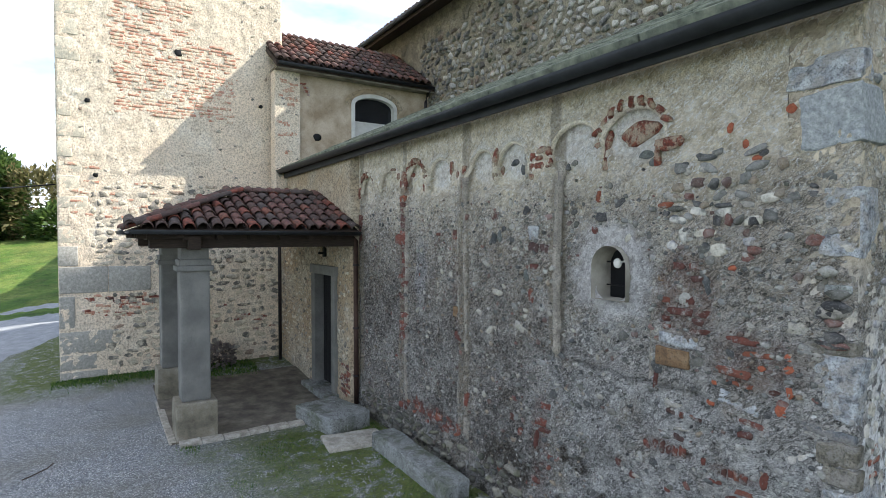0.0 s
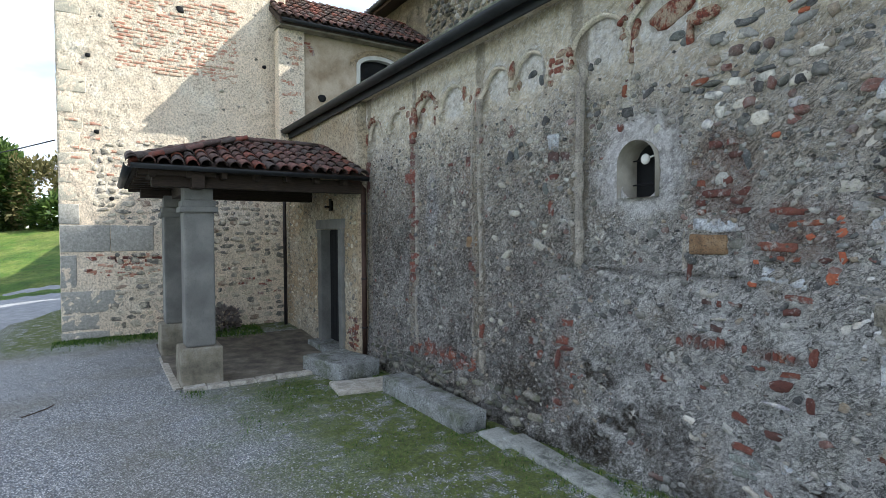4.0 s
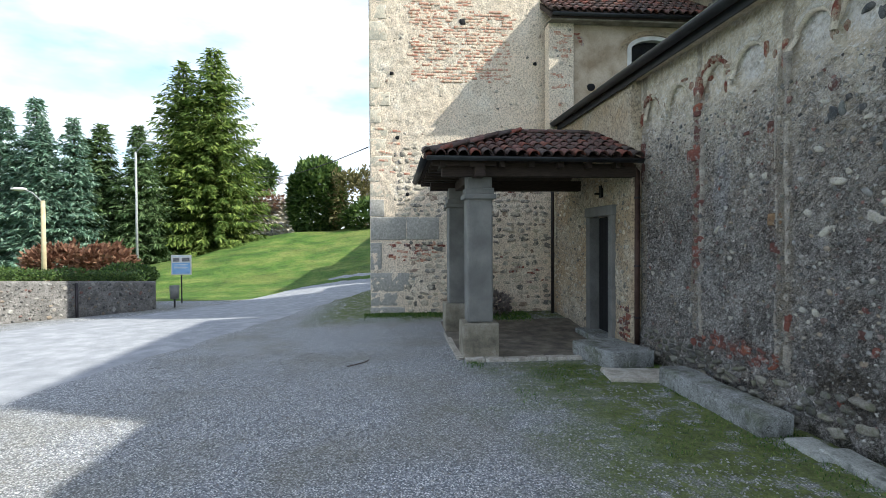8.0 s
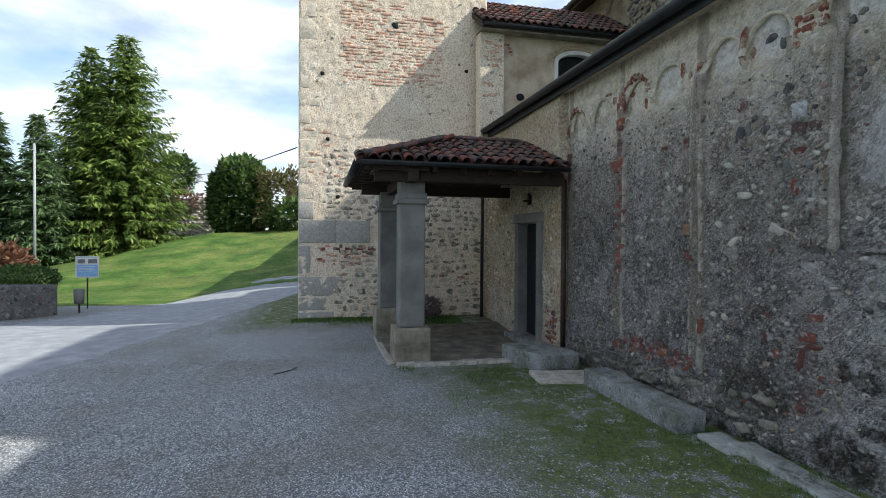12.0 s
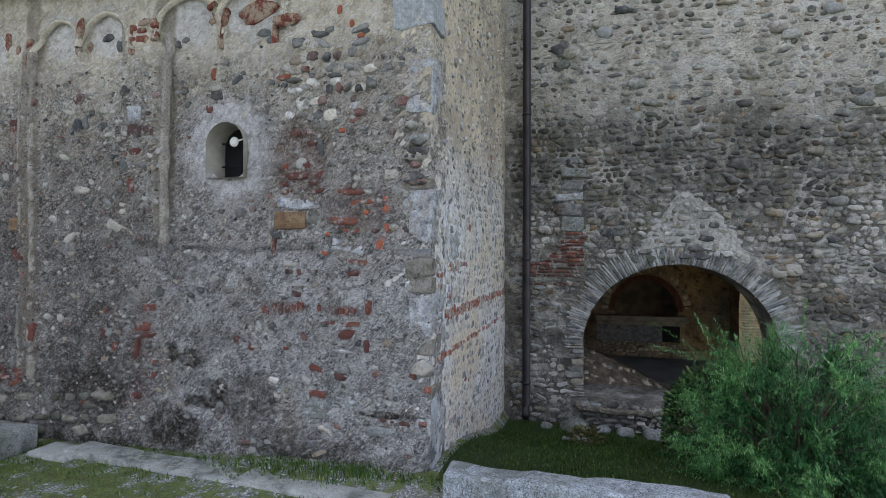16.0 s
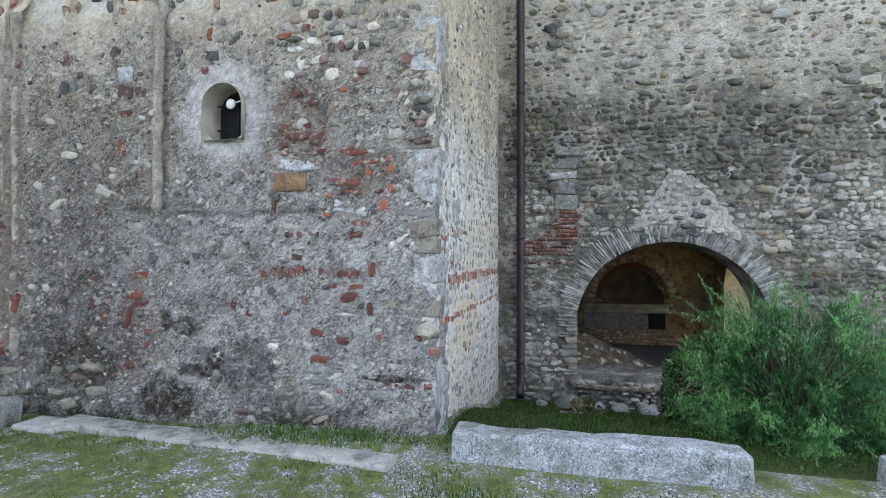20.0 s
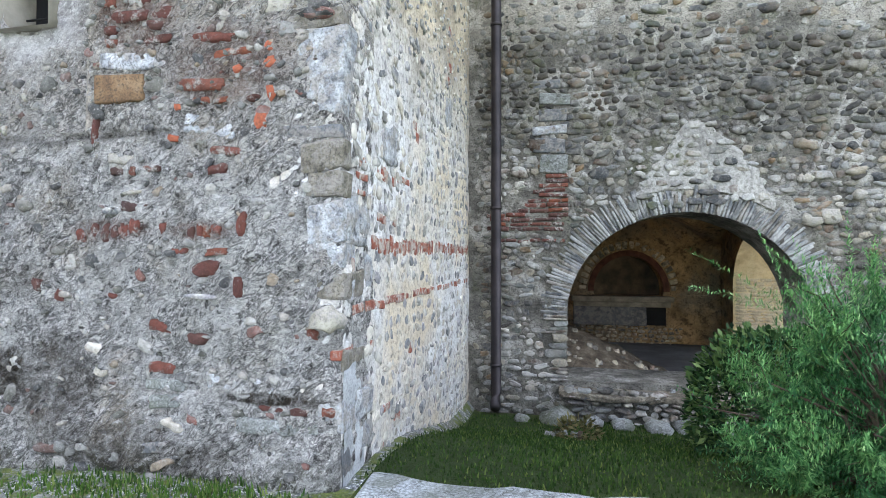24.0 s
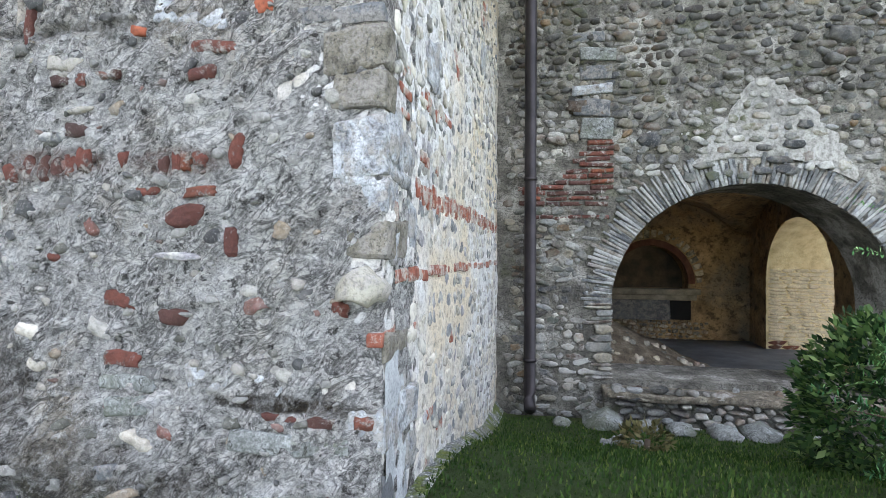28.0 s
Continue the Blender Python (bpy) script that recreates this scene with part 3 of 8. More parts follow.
M = dict(
    roughcast=roughcast(),
    mortar_c=rubble_mortar(),
    mortar_b=end_mortar(),
    mortar_t=mortar("tower_render", "d2c2ac", "e6d8c2", "f0e6d4", "ead8c0", 0.6),
    mortar_n=mortar("nave_mortar", "6b675d", "857f70", "a09985"),
    mortar_d=mortar("porch_render", "9b9180", "b9ae9a", "d0c6b2", "b09c80"),
    render_annex=simple("annex_render", [(0.32, "97866f"), (0.46, "b0a08a"), (0.56, "bdae99"), (0.7, "c8bba8")], 2.2, 0.9, 0.5, 20, grit=0.35),
    stone_a=stone_mat("wall_stone", COOL_STOPS, False, "a09d99", 0.3),
    stone_a_i=stone_mat("wall_stone_small", COOL_STOPS, True, "a09d99", 0.3),
    stone_dusk=stone_mat("dark_cobble", [(0.0, "4a4d4e"), (0.3, "5e625f"), (0.55, "3c3f42"), (0.8, "6c6a63")], False, "a09d99", 0.25),
    stone_c=stone_mat("rubble_stone", DARK_STOPS, False, "96928a", 0.6, 0.8, 0.8),
    stone_c_i=stone_mat("rubble_stone_far", DARK_STOPS, True, "96928a", 0.6, 0.8, 0.8),
    stone_u=stone_mat("coursed_stone", DARK_STOPS, False, "a39c8f", 0.45, 0.8, 0.35),
    stone_u_i=stone_mat("coursed_stone_far", DARK_STOPS, True, "a39c8f", 0.45, 0.8, 0.35),
    stone_b=stone_mat("pointed_stone", PALE_STOPS, False, "d9d5ca", 0.75),
    stone_b_i=stone_mat("pointed_stone_small", PALE_STOPS, True, "d9d5ca", 0.75),
    stone_t=stone_mat("tower_stone", WARM_STOPS, False, "d8cdb6", 0.75),
    stone_t_i=stone_mat("tower_stone_far", WARM_STOPS, True, "d8cdb6", 0.75),
    pale=simple("pale_stone", [(0.3, "8d897d"), (0.6, "aeaa9c")], 9, 0.88, 0.7, dist=0.012, smear="a39f98", grit=0.5),
    granite=simple("granite", [(0.25, "767a7c"), (0.5, "969a9b"), (0.75, "b8bbba")], 30, 0.85, 0.7, 70, dist=0.008, grit=0.4),
    granite_moss=weathered_granite("mossy_granite", ("5e605e", "7c7f7d", "939694", "adafae"), 0.55),
    granite_worn=weathered_granite("worn_granite", ("686c70", "8d9398", "a8afb5", "c4cacf"), 0.35),
    brownstone=simple("brown_stone", [(0.3, "57534a"), (0.5, "7d786c"), (0.7, "a39d90")], 9, 0.9, 0.9, 40, dist=0.02, smear="8f8b84", grit=0.8),
    bluestone=simple("quoin_stone", [(0.36, "66696c"), (0.46, "999ca0"), (0.54, "adb1b4"), (0.64, "c6c9cb")], 16, 0.88, 0.9, 34, dist=0.02, smear="a09d98", grit=0.7),
    darkstone=simple("dark_block", [(0.3, "4e5053"), (0.6, "6f7275"), (0.8, "8d8f90")], 5, 0.88, 0.9, 30, dist=0.018, smear="8d8a86", grit=0.6),
    tower_granite=simple("tower_granite", [(0.25, "85837c"), (0.5, "a19f97"), (0.75, "bbb8af")], 20, 0.85, 0.7, 60, dist=0.008, grit=0.4),
    tower_quoin=simple("tower_quoin_stone", [(0.3, "a8a294"), (0.5, "c2bba9"), (0.7, "d8d0bd")], 6, 0.9, 0.8, 34, smear="ddd2bc", grit=0.4),
    slate=simple("roof_slate", [(0.3, "4b4f47"), (0.5, "6d7266"), (0.75, "8e9180")], 9, 0.85, 0.6, 40),
    voussoir=stone_mat("schist", [(0.0, "7b7e80"), (0.2, "585b5e"), (0.4, "979998"), (0.6, "6b6d6c"), (0.75, "aeafac"), (0.9, "80796f")], False, "b4b3af", 0.6, 0.9),
    orange=simple("orange_block", [(0.3, "5f4a38"), (0.5, "7e654b"), (0.75, "978166")], 9, 0.9, 0.9, 40, dist=0.014, grit=0.8),
    brick=brick_mat(),
    bright_brick=simple("fresh_brick", [(0.3, "8a4a36"), (0.7, "a66248")], 25, 0.88, 0.6, grit=0.5),
    red_paint=simple("red_ochre", [(0.3, "522a22"), (0.5, "743c2f"), (0.7, "8c5543")], 16, 0.9, 0.9, 40, dist=0.014, smear="a2937f", grit=0.8),
    arch_plaster=simple("arch_plaster", [(0.3, "aca190"), (0.5, "c9bfac"), (0.7, "e2dacb")], 9, 0.92, 0.9, 40, dist=0.012, grit=0.6),
    strip_plaster=simple("strip_plaster", [(0.3, "77716a"), (0.5, "968f85"), (0.7, "b4ada1")], 9, 0.92, 1.0, 30, dist=0.02, grit=0.8),
    cream=simple("cream_plaster", [(0.3, "b5a88c"), (0.5, "cfc5ac"), (0.7, "e2dccb")], 8, 0.92, 0.8, 40, dist=0.012, grit=0.6),
    faded_brick=simple("faded_brick", [(0.3, "a9725c"), (0.5, "b98872"), (0.7, "c9a48e")], 5, 0.9, 0.5, 40, smear="dccfb6", grit=0.3),
    tile=tile_mat(),
    wood=simple("dark_beam", [(0.3, "241d19"), (0.7, "40352d")], 8, 0.8, 0.4, 30, stretch=(1, 1, 8)),
    # near-black of the door, and of holes whose shade is only coloured
    door=simple("door_and_hole_dark", [(0.3, "0f0f11"), (0.7, "1a1b1d")], 5, 0.8, 0.2),
    plinth=simple("plinth_stone", [(0.3, "5e5a4e"), (0.5, "827c6d"), (0.7, "9a968a")], 3.2, 0.9, 0.5, 30, grit=0.4),
    edging=simple("pale_edging", [(0.3, "8a857a"), (0.5, "aaa599"), (0.7, "c4c0b6")], 9, 0.9, 0.7, 40, grit=0.5),
    stone_f=stone_mat("foot_stone", [(0.0, "6a6963"), (0.2, "4c4c49"), (0.4, "807c72"), (0.6, "5a5850"), (0.8, "8c887d")], False, "55583f", 0.6, 0.8),
    stone_f_i=stone_mat("foot_stone_far", [(0.0, "6a6963"), (0.2, "4c4c49"), (0.4, "807c72"), (0.6, "5a5850"), (0.8, "8c887d")], True, "55583f", 0.6, 0.8),
    pillar=simple("pillar_render", [(0.25, "5c5c59"), (0.5, "71716d"), (0.75, "878680")], 2.2, 0.9, 0.35, 25, grit=0.25),
    kerb=simple("kerb_granite", [(0.36, "5f625d"), (0.48, "848782"), (0.6, "a6a9a4")], 5, 0.9, 0.9, 22, dist=0.016, smear="9da09a", grit=0.5),
    shelf_stone=simple("shelf_stone", [(0.3, "6b6558"), (0.5, "878071"), (0.7, "a0998a")], 5, 0.9, 0.5, 30, grit=0.4),
    gutter=simple("gutter_metal", [(0.3, "1e2022"), (0.7, "303336")], 5, 0.55, 0.1, 30, 0.2),
    pipe=simple("pipe_metal", [(0.3, "2c2a2c"), (0.7, "443f41")], 5, 0.5, 0.15, 30, 0.5),
    rust_pipe=simple("rusty_pipe", [(0.3, "3a2a24"), (0.7, "54413a")], 5, 0.65, 0.2, 30, 0.3),
    white=simple("white_paint", [(0.3, "bdbcb6"), (0.7, "d9d8d2")], 5, 0.7, 0.1),
    iron=simple("black_iron", [(0.3, "17171a"), (0.7, "2a2a2c")], 9, 0.6, 0.2, 30, 0.7),
    gravel=gravel(),
    asphalt=simple("asphalt", [(0.3, "7e8185"), (0.5, "8d9094"), (0.7, "9fa1a4")], 3, 0.9, 0.6, 120, grit=0.3),
    grass=grass_ground("lawn", [(0.36, "3f5f20"), (0.5, "567a2b"), (0.64, "7f9046")]),
    grass_near=grass_ground("near_turf", [(0.3, "273716"), (0.55, "394e20"), (0.75, "53622e")]),
    earth=simple("trodden_earth", [(0.3, "4a4640"), (0.5, "655f55"), (0.7, "807a6e")], 4, 0.95, 0.6, 30),
    blade=leaf_mat("grass_blade", [(0.0, "2f4b20"), (0.5, "44662b"), (0.85, "5f7c38"), (1.0, "8c9658")]),
    turf_blade=leaf_mat("turf_blade", [(0.0, "263d1b"), (0.5, "385424"), (0.85, "4d662f"), (1.0, "748046")]),
    spruce=leaf_mat("spruce_needles", [(0.0, "3c4f22"), (0.5, "607838"), (1.0, "94a356")]),
    blue_spruce=leaf_mat("blue_spruce_needles", [(0.0, "45604f"), (0.5, "6a8a75"), (1.0, "9ab09b")]),
    dark_fir=leaf_mat("dark_needles", [(0.0, "3a5030"), (0.6, "587045"), (1.0, "82966a")]),
    feather=leaf_mat("feathery_leaves", [(0.0, "244a2e"), (0.4, "38683f"), (0.8, "508852"), (1.0, "6fa066")]),
    feather_tip=leaf_mat("feathery_tips", [(0.0, "3f7040"), (0.4, "588c50"), (0.8, "79a868"), (1.0, "9cbe80")]),
    laurel=leaf_mat("dark_leaves", [(0.0, "1f3320"), (0.5, "31502a"), (0.9, "5a7540"), (1.0, "7d945c")]),
    hedge=leaf_mat("hedge_leaves", [(0.0, "33472a"), (0.6, "4c6432"), (1.0, "6c7f44")]),
    russet=leaf_mat("russet_twigs", [(0.0, "54392c"), (0.5, "7a5846"), (1.0, "97765f")]),
    moss=leaf_mat("moss_blades", [(0.0, "3f4a20"), (0.5, "59662c"), (1.0, "7c8240")]),
    olive=leaf_mat("olive_leaves", [(0.0, "4a4a30"), (0.5, "66633f"), (1.0, "847a55")]),
    bare=leaf_mat("bare_twigs", [(0.0, "6a6360"), (1.0, "968e8a")]),
    bark=simple("bark", [(0.3, "3b3029"), (0.7, "5f5348")], 9, 0.9, 0.8, 30, stretch=(1, 1, 0.3)),
)

# dark panes
gm = Mat("window_glass", 0.08, 0.0, 0.5).col("1a1d22")
M["glass"] = gm.m


# ---------------------------------------------------------------- mesh helpers
def mesh(name, verts, faces, mat, smooth=False):
    me = bpy.data.meshes.new(name)
    me.from_pydata([tuple(v) for v in verts], [], [tuple(f) for f in faces])
    me.materials.append(mat)
    if smooth:
        me.polygons.foreach_set("use_smooth", [True] * len(me.polygons))
    me.update()
    return me


def put(name, me, parent=None, label="", m=None):
    ob = new(name, me)
    if m is not None:
        ob.matrix_basis = m
    if parent is not None:
        ob.parent = parent
    if label:
        ob["label"] = label
    return ob


def part(name, bm, mat, parent, label="", smooth=False, m=None):
    me = bpy.data.meshes.new(name)
    bm.to_mesh(me)
    bm.free()
    me.materials.append(mat)
    if smooth:
        me.polygons.foreach_set("use_smooth", [True] * len(me.polygons))
    return put(name, me, parent, label, m)


def thing(name, label, category, loc=(0, 0, 0), rz=0, group="", kind=""):
    return tagged(put(name, None, None, "", pose(*loc, 0, 0, rz)), label, category, group, kind)


def box_bm(x0, x1, y0, y1, z0, z1, bevel=0.0, rough=0.0, cuts=0, seed=0):
    bm = bmesh.new()
    bmesh.ops.create_cube(bm, size=1.0, matrix=Matrix.Translation(((x0 + x1) / 2, (y0 + y1) / 2, (z0 + z1) / 2)) @ Matrix.Diagonal((x1 - x0, y1 - y0, z1 - z0, 1)))
    if bevel:
        bmesh.ops.bevel(bm, geom=bm.edges[:], offset=bevel, segments=2, affect="EDGES", profile=0.6)
    if cuts:
        bmesh.ops.subdivide_edges(bm, edges=[e for e in bm.edges if e.calc_length() > 0.12], cuts=cuts, use_grid_fill=True)
    if rough:
        for v in bm.verts:
            p = v.co * 3.1 + Vector((seed * 7.3, seed, 0))
            v.co += noise.noise_vector(p) * rough + noise.noise_vector(p * 4) * rough * 0.4
    return bm


def cyl_bm(r, z0, z1, seg=12, r2=None):
    bm = bmesh.new()
    bmesh.ops.create_cone(bm, cap_ends=True, segments=seg, radius1=r, radius2=r if r2 is None else r2, depth=z1 - z0, matrix=Matrix.Translation((0, 0, (z0 + z1) / 2)))
    return bm


def tube_data(pts, r, seg=8):
    """Verts and faces of a tube along points; r is a radius or one a point."""
    rs = r if isinstance(r, (list, tuple)) else [r] * len(pts)
    vs, fs = [], []
    for i, p in enumerate(pts):
        a, b = Vector(pts[max(i - 1, 0)]), Vector(pts[min(i + 1, len(pts) - 1)])
        d = (b - a).normalized()
        u = d.cross(Vector((0, 0, 1)) if abs(d.z) < 0.9 else Vector((1, 0, 0))).normalized()
        w = d.cross(u)
        for k in range(seg):
            t = 2 * math.pi * k / seg
            vs.append(Vector(p) + (u * math.cos(t) + w * math.sin(t)) * rs[i])
    for i in range(len(pts) - 1):
        for k in range(seg):
            n = (k + 1) % seg
            fs.append((i * seg + k, i * seg + n, (i + 1) * seg + n, (i + 1) * seg + k))
    fs.append(tuple(range(seg))[::-1])
    fs.append(tuple(range((len(pts) - 1) * seg, len(pts) * seg)))
    return vs, fs


def tube(name, pts, r, mat, parent, label="", seg=8):
    vs, fs = tube_data(pts, r, seg)
    return put(name, mesh(name, vs, fs, mat, True), parent, label)


def fbm(x, y, z=0.0, scale=1.0, octaves=4):
    p, a, s = Vector((x, y, z)) * scale, 1.0, 0.0
    for _ in range(octaves):
        s += a * noise.noise(p)
        p, a = p * 2.1, a * 0.5
    return s


class Plane:
    """A wall's face: u along it, v up, n outward, all in metres."""

    def __init__(self, origin, u, n):
        self.o, self.u, self.n, self.v = Vector(origin), Vector(u).normalized(), Vector(n).normalized(), Vector((0, 0, 1))

        self.dep = lambda u, v: 0.0

    def at(self, u, v, d=0.0):
        return self.o + self.u * u + self.v * v + self.n * d

    def lay(self, u, v, d=0.0, turn=0.0):
        m = Matrix((self.u, self.v, self.n)).transposed().to_4x4()
        return Matrix.Translation(self.at(u, v, d)) @ m @ Matrix.Rotation(turn, 4, "Z")


def relief(u, v, amp, seed=0.0):
    return amp * (0.55 * noise.noise(Vector((u * 1.3, v * 1.3, seed))) + 0.5 * noise.noise(Vector((u * 6, v * 6, seed + 3))) + 0.45 * noise.noise(Vector((u * 17, v * 17, seed + 7))) + 0.35 * noise.noise(Vector((u * 41, v * 41, seed + 9))))


def craggy(u, v, amp):
    """Torn roughcast: ridges and pits a few centimetres across."""
    u, v = 0.79 * u + 0.61 * v, 0.79 * v - 0.61 * u
    w = noise.noise(Vector((u * 3, v * 3, 30)))
    a = noise.noise(Vector((u * 7 + w, v * 16, 31)))
    b = noise.noise(Vector((u * 21, v * 28 + w, 33)))
    c = noise.noise(Vector((u * 38, v * 42, 35)))
    return amp * (0.55 - 1.5 * abs(a) + 0.75 * (0.5 - abs(b) * 1.6) + 0.35 * c)


def wall_face(pl, u0, u1, v0, v1, step, amp, hole=None, thick=0.6, seed=0.0, top=None, lump=None):
    """A wall with a rough front, plain back and sides; hole(u, v) gives None or the nearest point of the opening's edge.
    top(u): the upper edge, where it isn't v1."""
    nu, nv = max(2, round((u1 - u0) / step)), max(2, round((v1 - v0) / step))
    vs, fs, inside = [], [], []
    for j in range(nv + 1):
        for i in range(nu + 1):
            u = u0 + (u1 - u0) * i / nu
            t = v1 if top is None else top(u)
            v = v0 + (t - v0) * j / nv
            s = hole(u, v) if hole else None
            keep = 0
            if s:
                far = math.hypot(s[0] - u, s[1] - v)
                if far < step * 1.05:
                    u, v = s
                    keep = 1
                else:
                    keep = 2
            d = relief(u, v, amp, seed) + (lump(u, v) if lump else 0.0)
            if i in (0, nu):
                d *= 0.5
            vs.append(pl.at(u, v, d))
            inside.append(keep)
    w = nu + 1
    for j in range(nv):
        for i in range(nu):
            q = (j * w + i, j * w + i + 1, (j + 1) * w + i + 1, (j + 1) * w + i)
            ks = [inside[k] for k in q]
            if 2 in ks or ks == [1, 1, 1, 1]:
                continue
            fs.append(q)
    n = len(vs)
    rim = [i for i in range(w)] + [j * w + nu for j in range(1, nv + 1)] + [nv * w + i for i in range(nu - 1, -1, -1)] + [j * w for j in range(nv - 1, 0, -1)]
    for k in rim:
        vs.append(vs[k] - pl.n * thick)
    for a in range(len(rim)):
        b = (a + 1) % len(rim)
        fs.append((rim[b], rim[a], n + a, n + b))
    if not hole:
        fs.append(tuple(range(n + len(rim) - 1, n - 1, -1)))
    flip = pl.u.cross(pl.v).dot(pl.n) < 0
    if flip:
        fs = [f[::-1] for f in fs]
    return vs, fs


def arch_hole(c, half, sill, spring, rise):
    """A round-headed opening: its edge's nearest point for a place inside it, else None."""
    def hole(u, v):
        if v < sill or abs(u - c) > half:
            return None
        if v <= spring:
            side = c + math.copysign(half, u - c)
            return (side, v) if abs(side - u) < v - sill or v - sill > 0.3 else (u, sill)
        r = math.hypot((u - c) / half, (v - spring) / rise)
        if r > 1:
            return None
        if r < 1e-4:
            return (c, spring + rise)
        return (c + (u - c) / r, spring + (v - spring) / r)
    return hole


def arch_outline(c, half, sill, spring, rise, seg=24):
    pts = [(c - half, sill), (c - half, spring)]
    pts += [(c - half * math.cos(math.pi * k / seg), spring + rise * math.sin(math.pi * k / seg)) for k in range(1, seg)]
    return pts + [(c + half, spring), (c + half, sill)]


def reveal(pl, outline, d0, d1, wob=0.012):
    """The inner faces of an opening, from depth d0 back to d1."""
    vs, fs, rows = [], [], 6
    for r in range(rows + 1):
        d = d0 + (d1 - d0) * r / rows
        for i, (u, v) in enumerate(outline):
            o = relief(u * 3 + d, v * 3, wob, 4.0) if 0 < r else 0.0
            vs.append(pl.at(u + o, v + o * 0.5, d))
    k = len(outline)
    for r in range(rows):
        for i in range(k):
            j = (i + 1) % k
            fs.append((r * k + i, r * k + j, (r + 1) * k + j, (r + 1) * k + i))
    return vs, fs


# ---------------------------------------------------------------- stones
rng = random.Random(5)


def dome(sx, sz, d, rnd, seg=9, square=0.0):
    """A stone set in mortar: a lumpy dome, 40 triangles or so. x, y across the wall, z out of it."""
    vs, fs = [], []
    ph = rnd.uniform(0, 6.28)
    amp = [rnd.uniform(-0.22, 0.22) for _ in range(4)]
    for ring, (rr, zz) in enumerate(((1.0, -0.5), (0.94, 0.5), (0.70, 0.92))):
        for k in range(seg):
            t = 2 * math.pi * k / seg + 0.2 * ring
            wob = 1 + sum(a * math.sin((n + 2) * t + ph * (n + 1)) for n, a in enumerate(amp)) * 0.6
            c, s = math.cos(t), math.sin(t)
            if square:
                p = max(abs(c), abs(s))
                c, s = c / (p ** square), s / (p ** square)
            vs.append((c * rr * wob * sx / 2, s * rr * wob * sz / 2, zz * d * (1 + 0.3 * math.sin(t * 2 + ph))))
    vs.append((rnd.uniform(-0.1, 0.1) * sx, rnd.uniform(-0.1, 0.1) * sz, d * rnd.uniform(0.9, 1.1)))
    for r in range(2):
        for k in range(seg):
            n = (k + 1) % seg
            fs.append((r * seg + k, r * seg + n, (r + 1) * seg + n, (r + 1) * seg + k))
    for k in range(seg):
        fs.append((2 * seg + k, 2 * seg + (k + 1) % seg, 3 * seg))
    return vs, fs


STONE_SHAPES = [dome(1, 1, 1, rng, 9, 0.4 * (i % 3)) for i in range(30)]


def stone_set(pl, spots, parent, mat, mat_i, near=None, limit=290, name="stone"):
    """Stones at spots (u, v, wide, high, out, turn): those that near(u, v) picks are parts of their own, the rest is one joined mesh."""
    meshes = {}
    vs, fs, count = [], [], 0
    for i, (u, v, sx, sz, d, turn) in enumerate(spots):
        shape = STONE_SHAPES[i % 30]
        m = pl.lay(u, v, pl.dep(u, v) - 0.004, turn) @ Matrix.Diagonal((sx, sz, d, 1))
        if count < limit and (near is None or near(u, v)):
            count += 1
            key = i % 30
            if key not in meshes:
                meshes[key] = mesh(name, shape[0], shape[1], mat, True)
            put(name, meshes[key], parent, "", m)
        else:
            b = len(vs)
            vs += [m @ Vector(p) for p in shape[0]]
            fs += [tuple(k + b for k in f) for f in shape[1]]
    if vs:
        tagged(put("stones", mesh("stones", vs, fs, mat_i, True), parent, "joined small field stones"), kind="stuff")


def courses(u0, u1, v0, v1, high, wide, rnd, keep=None, gap=1.0, out=0.03, tilt=0.12, top=None):
    """Rough courses of field stones."""
    spots, v = [], v0
    while v < v1:
        h = high * rnd.uniform(0.7, 1.25)
        u = u0 + rnd.uniform(0, wide)
        while u < u1:
            w = wide * rnd.choice((0.55, 0.7, 0.9, 1.0, 1.2, 1.6))
            vv = v + h / 2 + rnd.uniform(-0.2, 0.2) * h + 0.05 * math.sin(u * 1.7 + v)
            if (keep is None or keep(u + w / 2, vv)) and (top is None or vv < top(u)) and u + w < u1:
                spots.append((u + w / 2, vv, w * 0.92, h * rnd.uniform(0.7, 0.98), out * rnd.uniform(0.5, 1.3), rnd.gauss(0, tilt)))
            u += w * gap * rnd.uniform(1.0, 1.25)
        v += h * gap
    return spots


def scatter(u0, u1, v0, v1, n, size, rnd, keep=None, out=0.02, flat=0.7):
    spots, grid = [], {}
    tries = 0
    while len(spots) < n and tries < n * 12:
        tries += 1
        u, v = rnd.uniform(u0, u1), rnd.uniform(v0, v1)
        w = size * rnd.choice((0.4, 0.5, 0.6, 0.8, 1.0, 1.4))
        if keep and not keep(u, v):
            continue
        key = (int(u / 0.2), int(v / 0.2))
        if any(math.hypot(u - a, v - b) < (w + s) * 0.55 for dx in (-1, 0, 1) for dy in (-1, 0, 1) for a, b, s in grid.get((key[0] + dx, key[1] + dy), ())):
            continue
        grid.setdefault(key, []).append((u, v, w))
        spots.append((u, v, w, w * rnd.uniform(flat * 0.7, flat * 1.2), out * rnd.uniform(0.5, 1.4), rnd.gauss(0, 0.35)))
    return spots


def block_mesh(name, w, h, d, mat, seed, rough=0.012, bevel=0.015):
    bm = box_bm(-w / 2, w / 2, -h / 2, h / 2, -0.06, d, min(bevel, h * 0.22, w * 0.22), rough, 1 if max(w, h) > 0.2 else 0, seed)
    me = bpy.data.meshes.new(name)
    bm.to_mesh(me)
    bm.free()
    me.materials.append(mat)
    me.polygons.foreach_set("use_smooth", [True] * len(me.polygons))
    return me


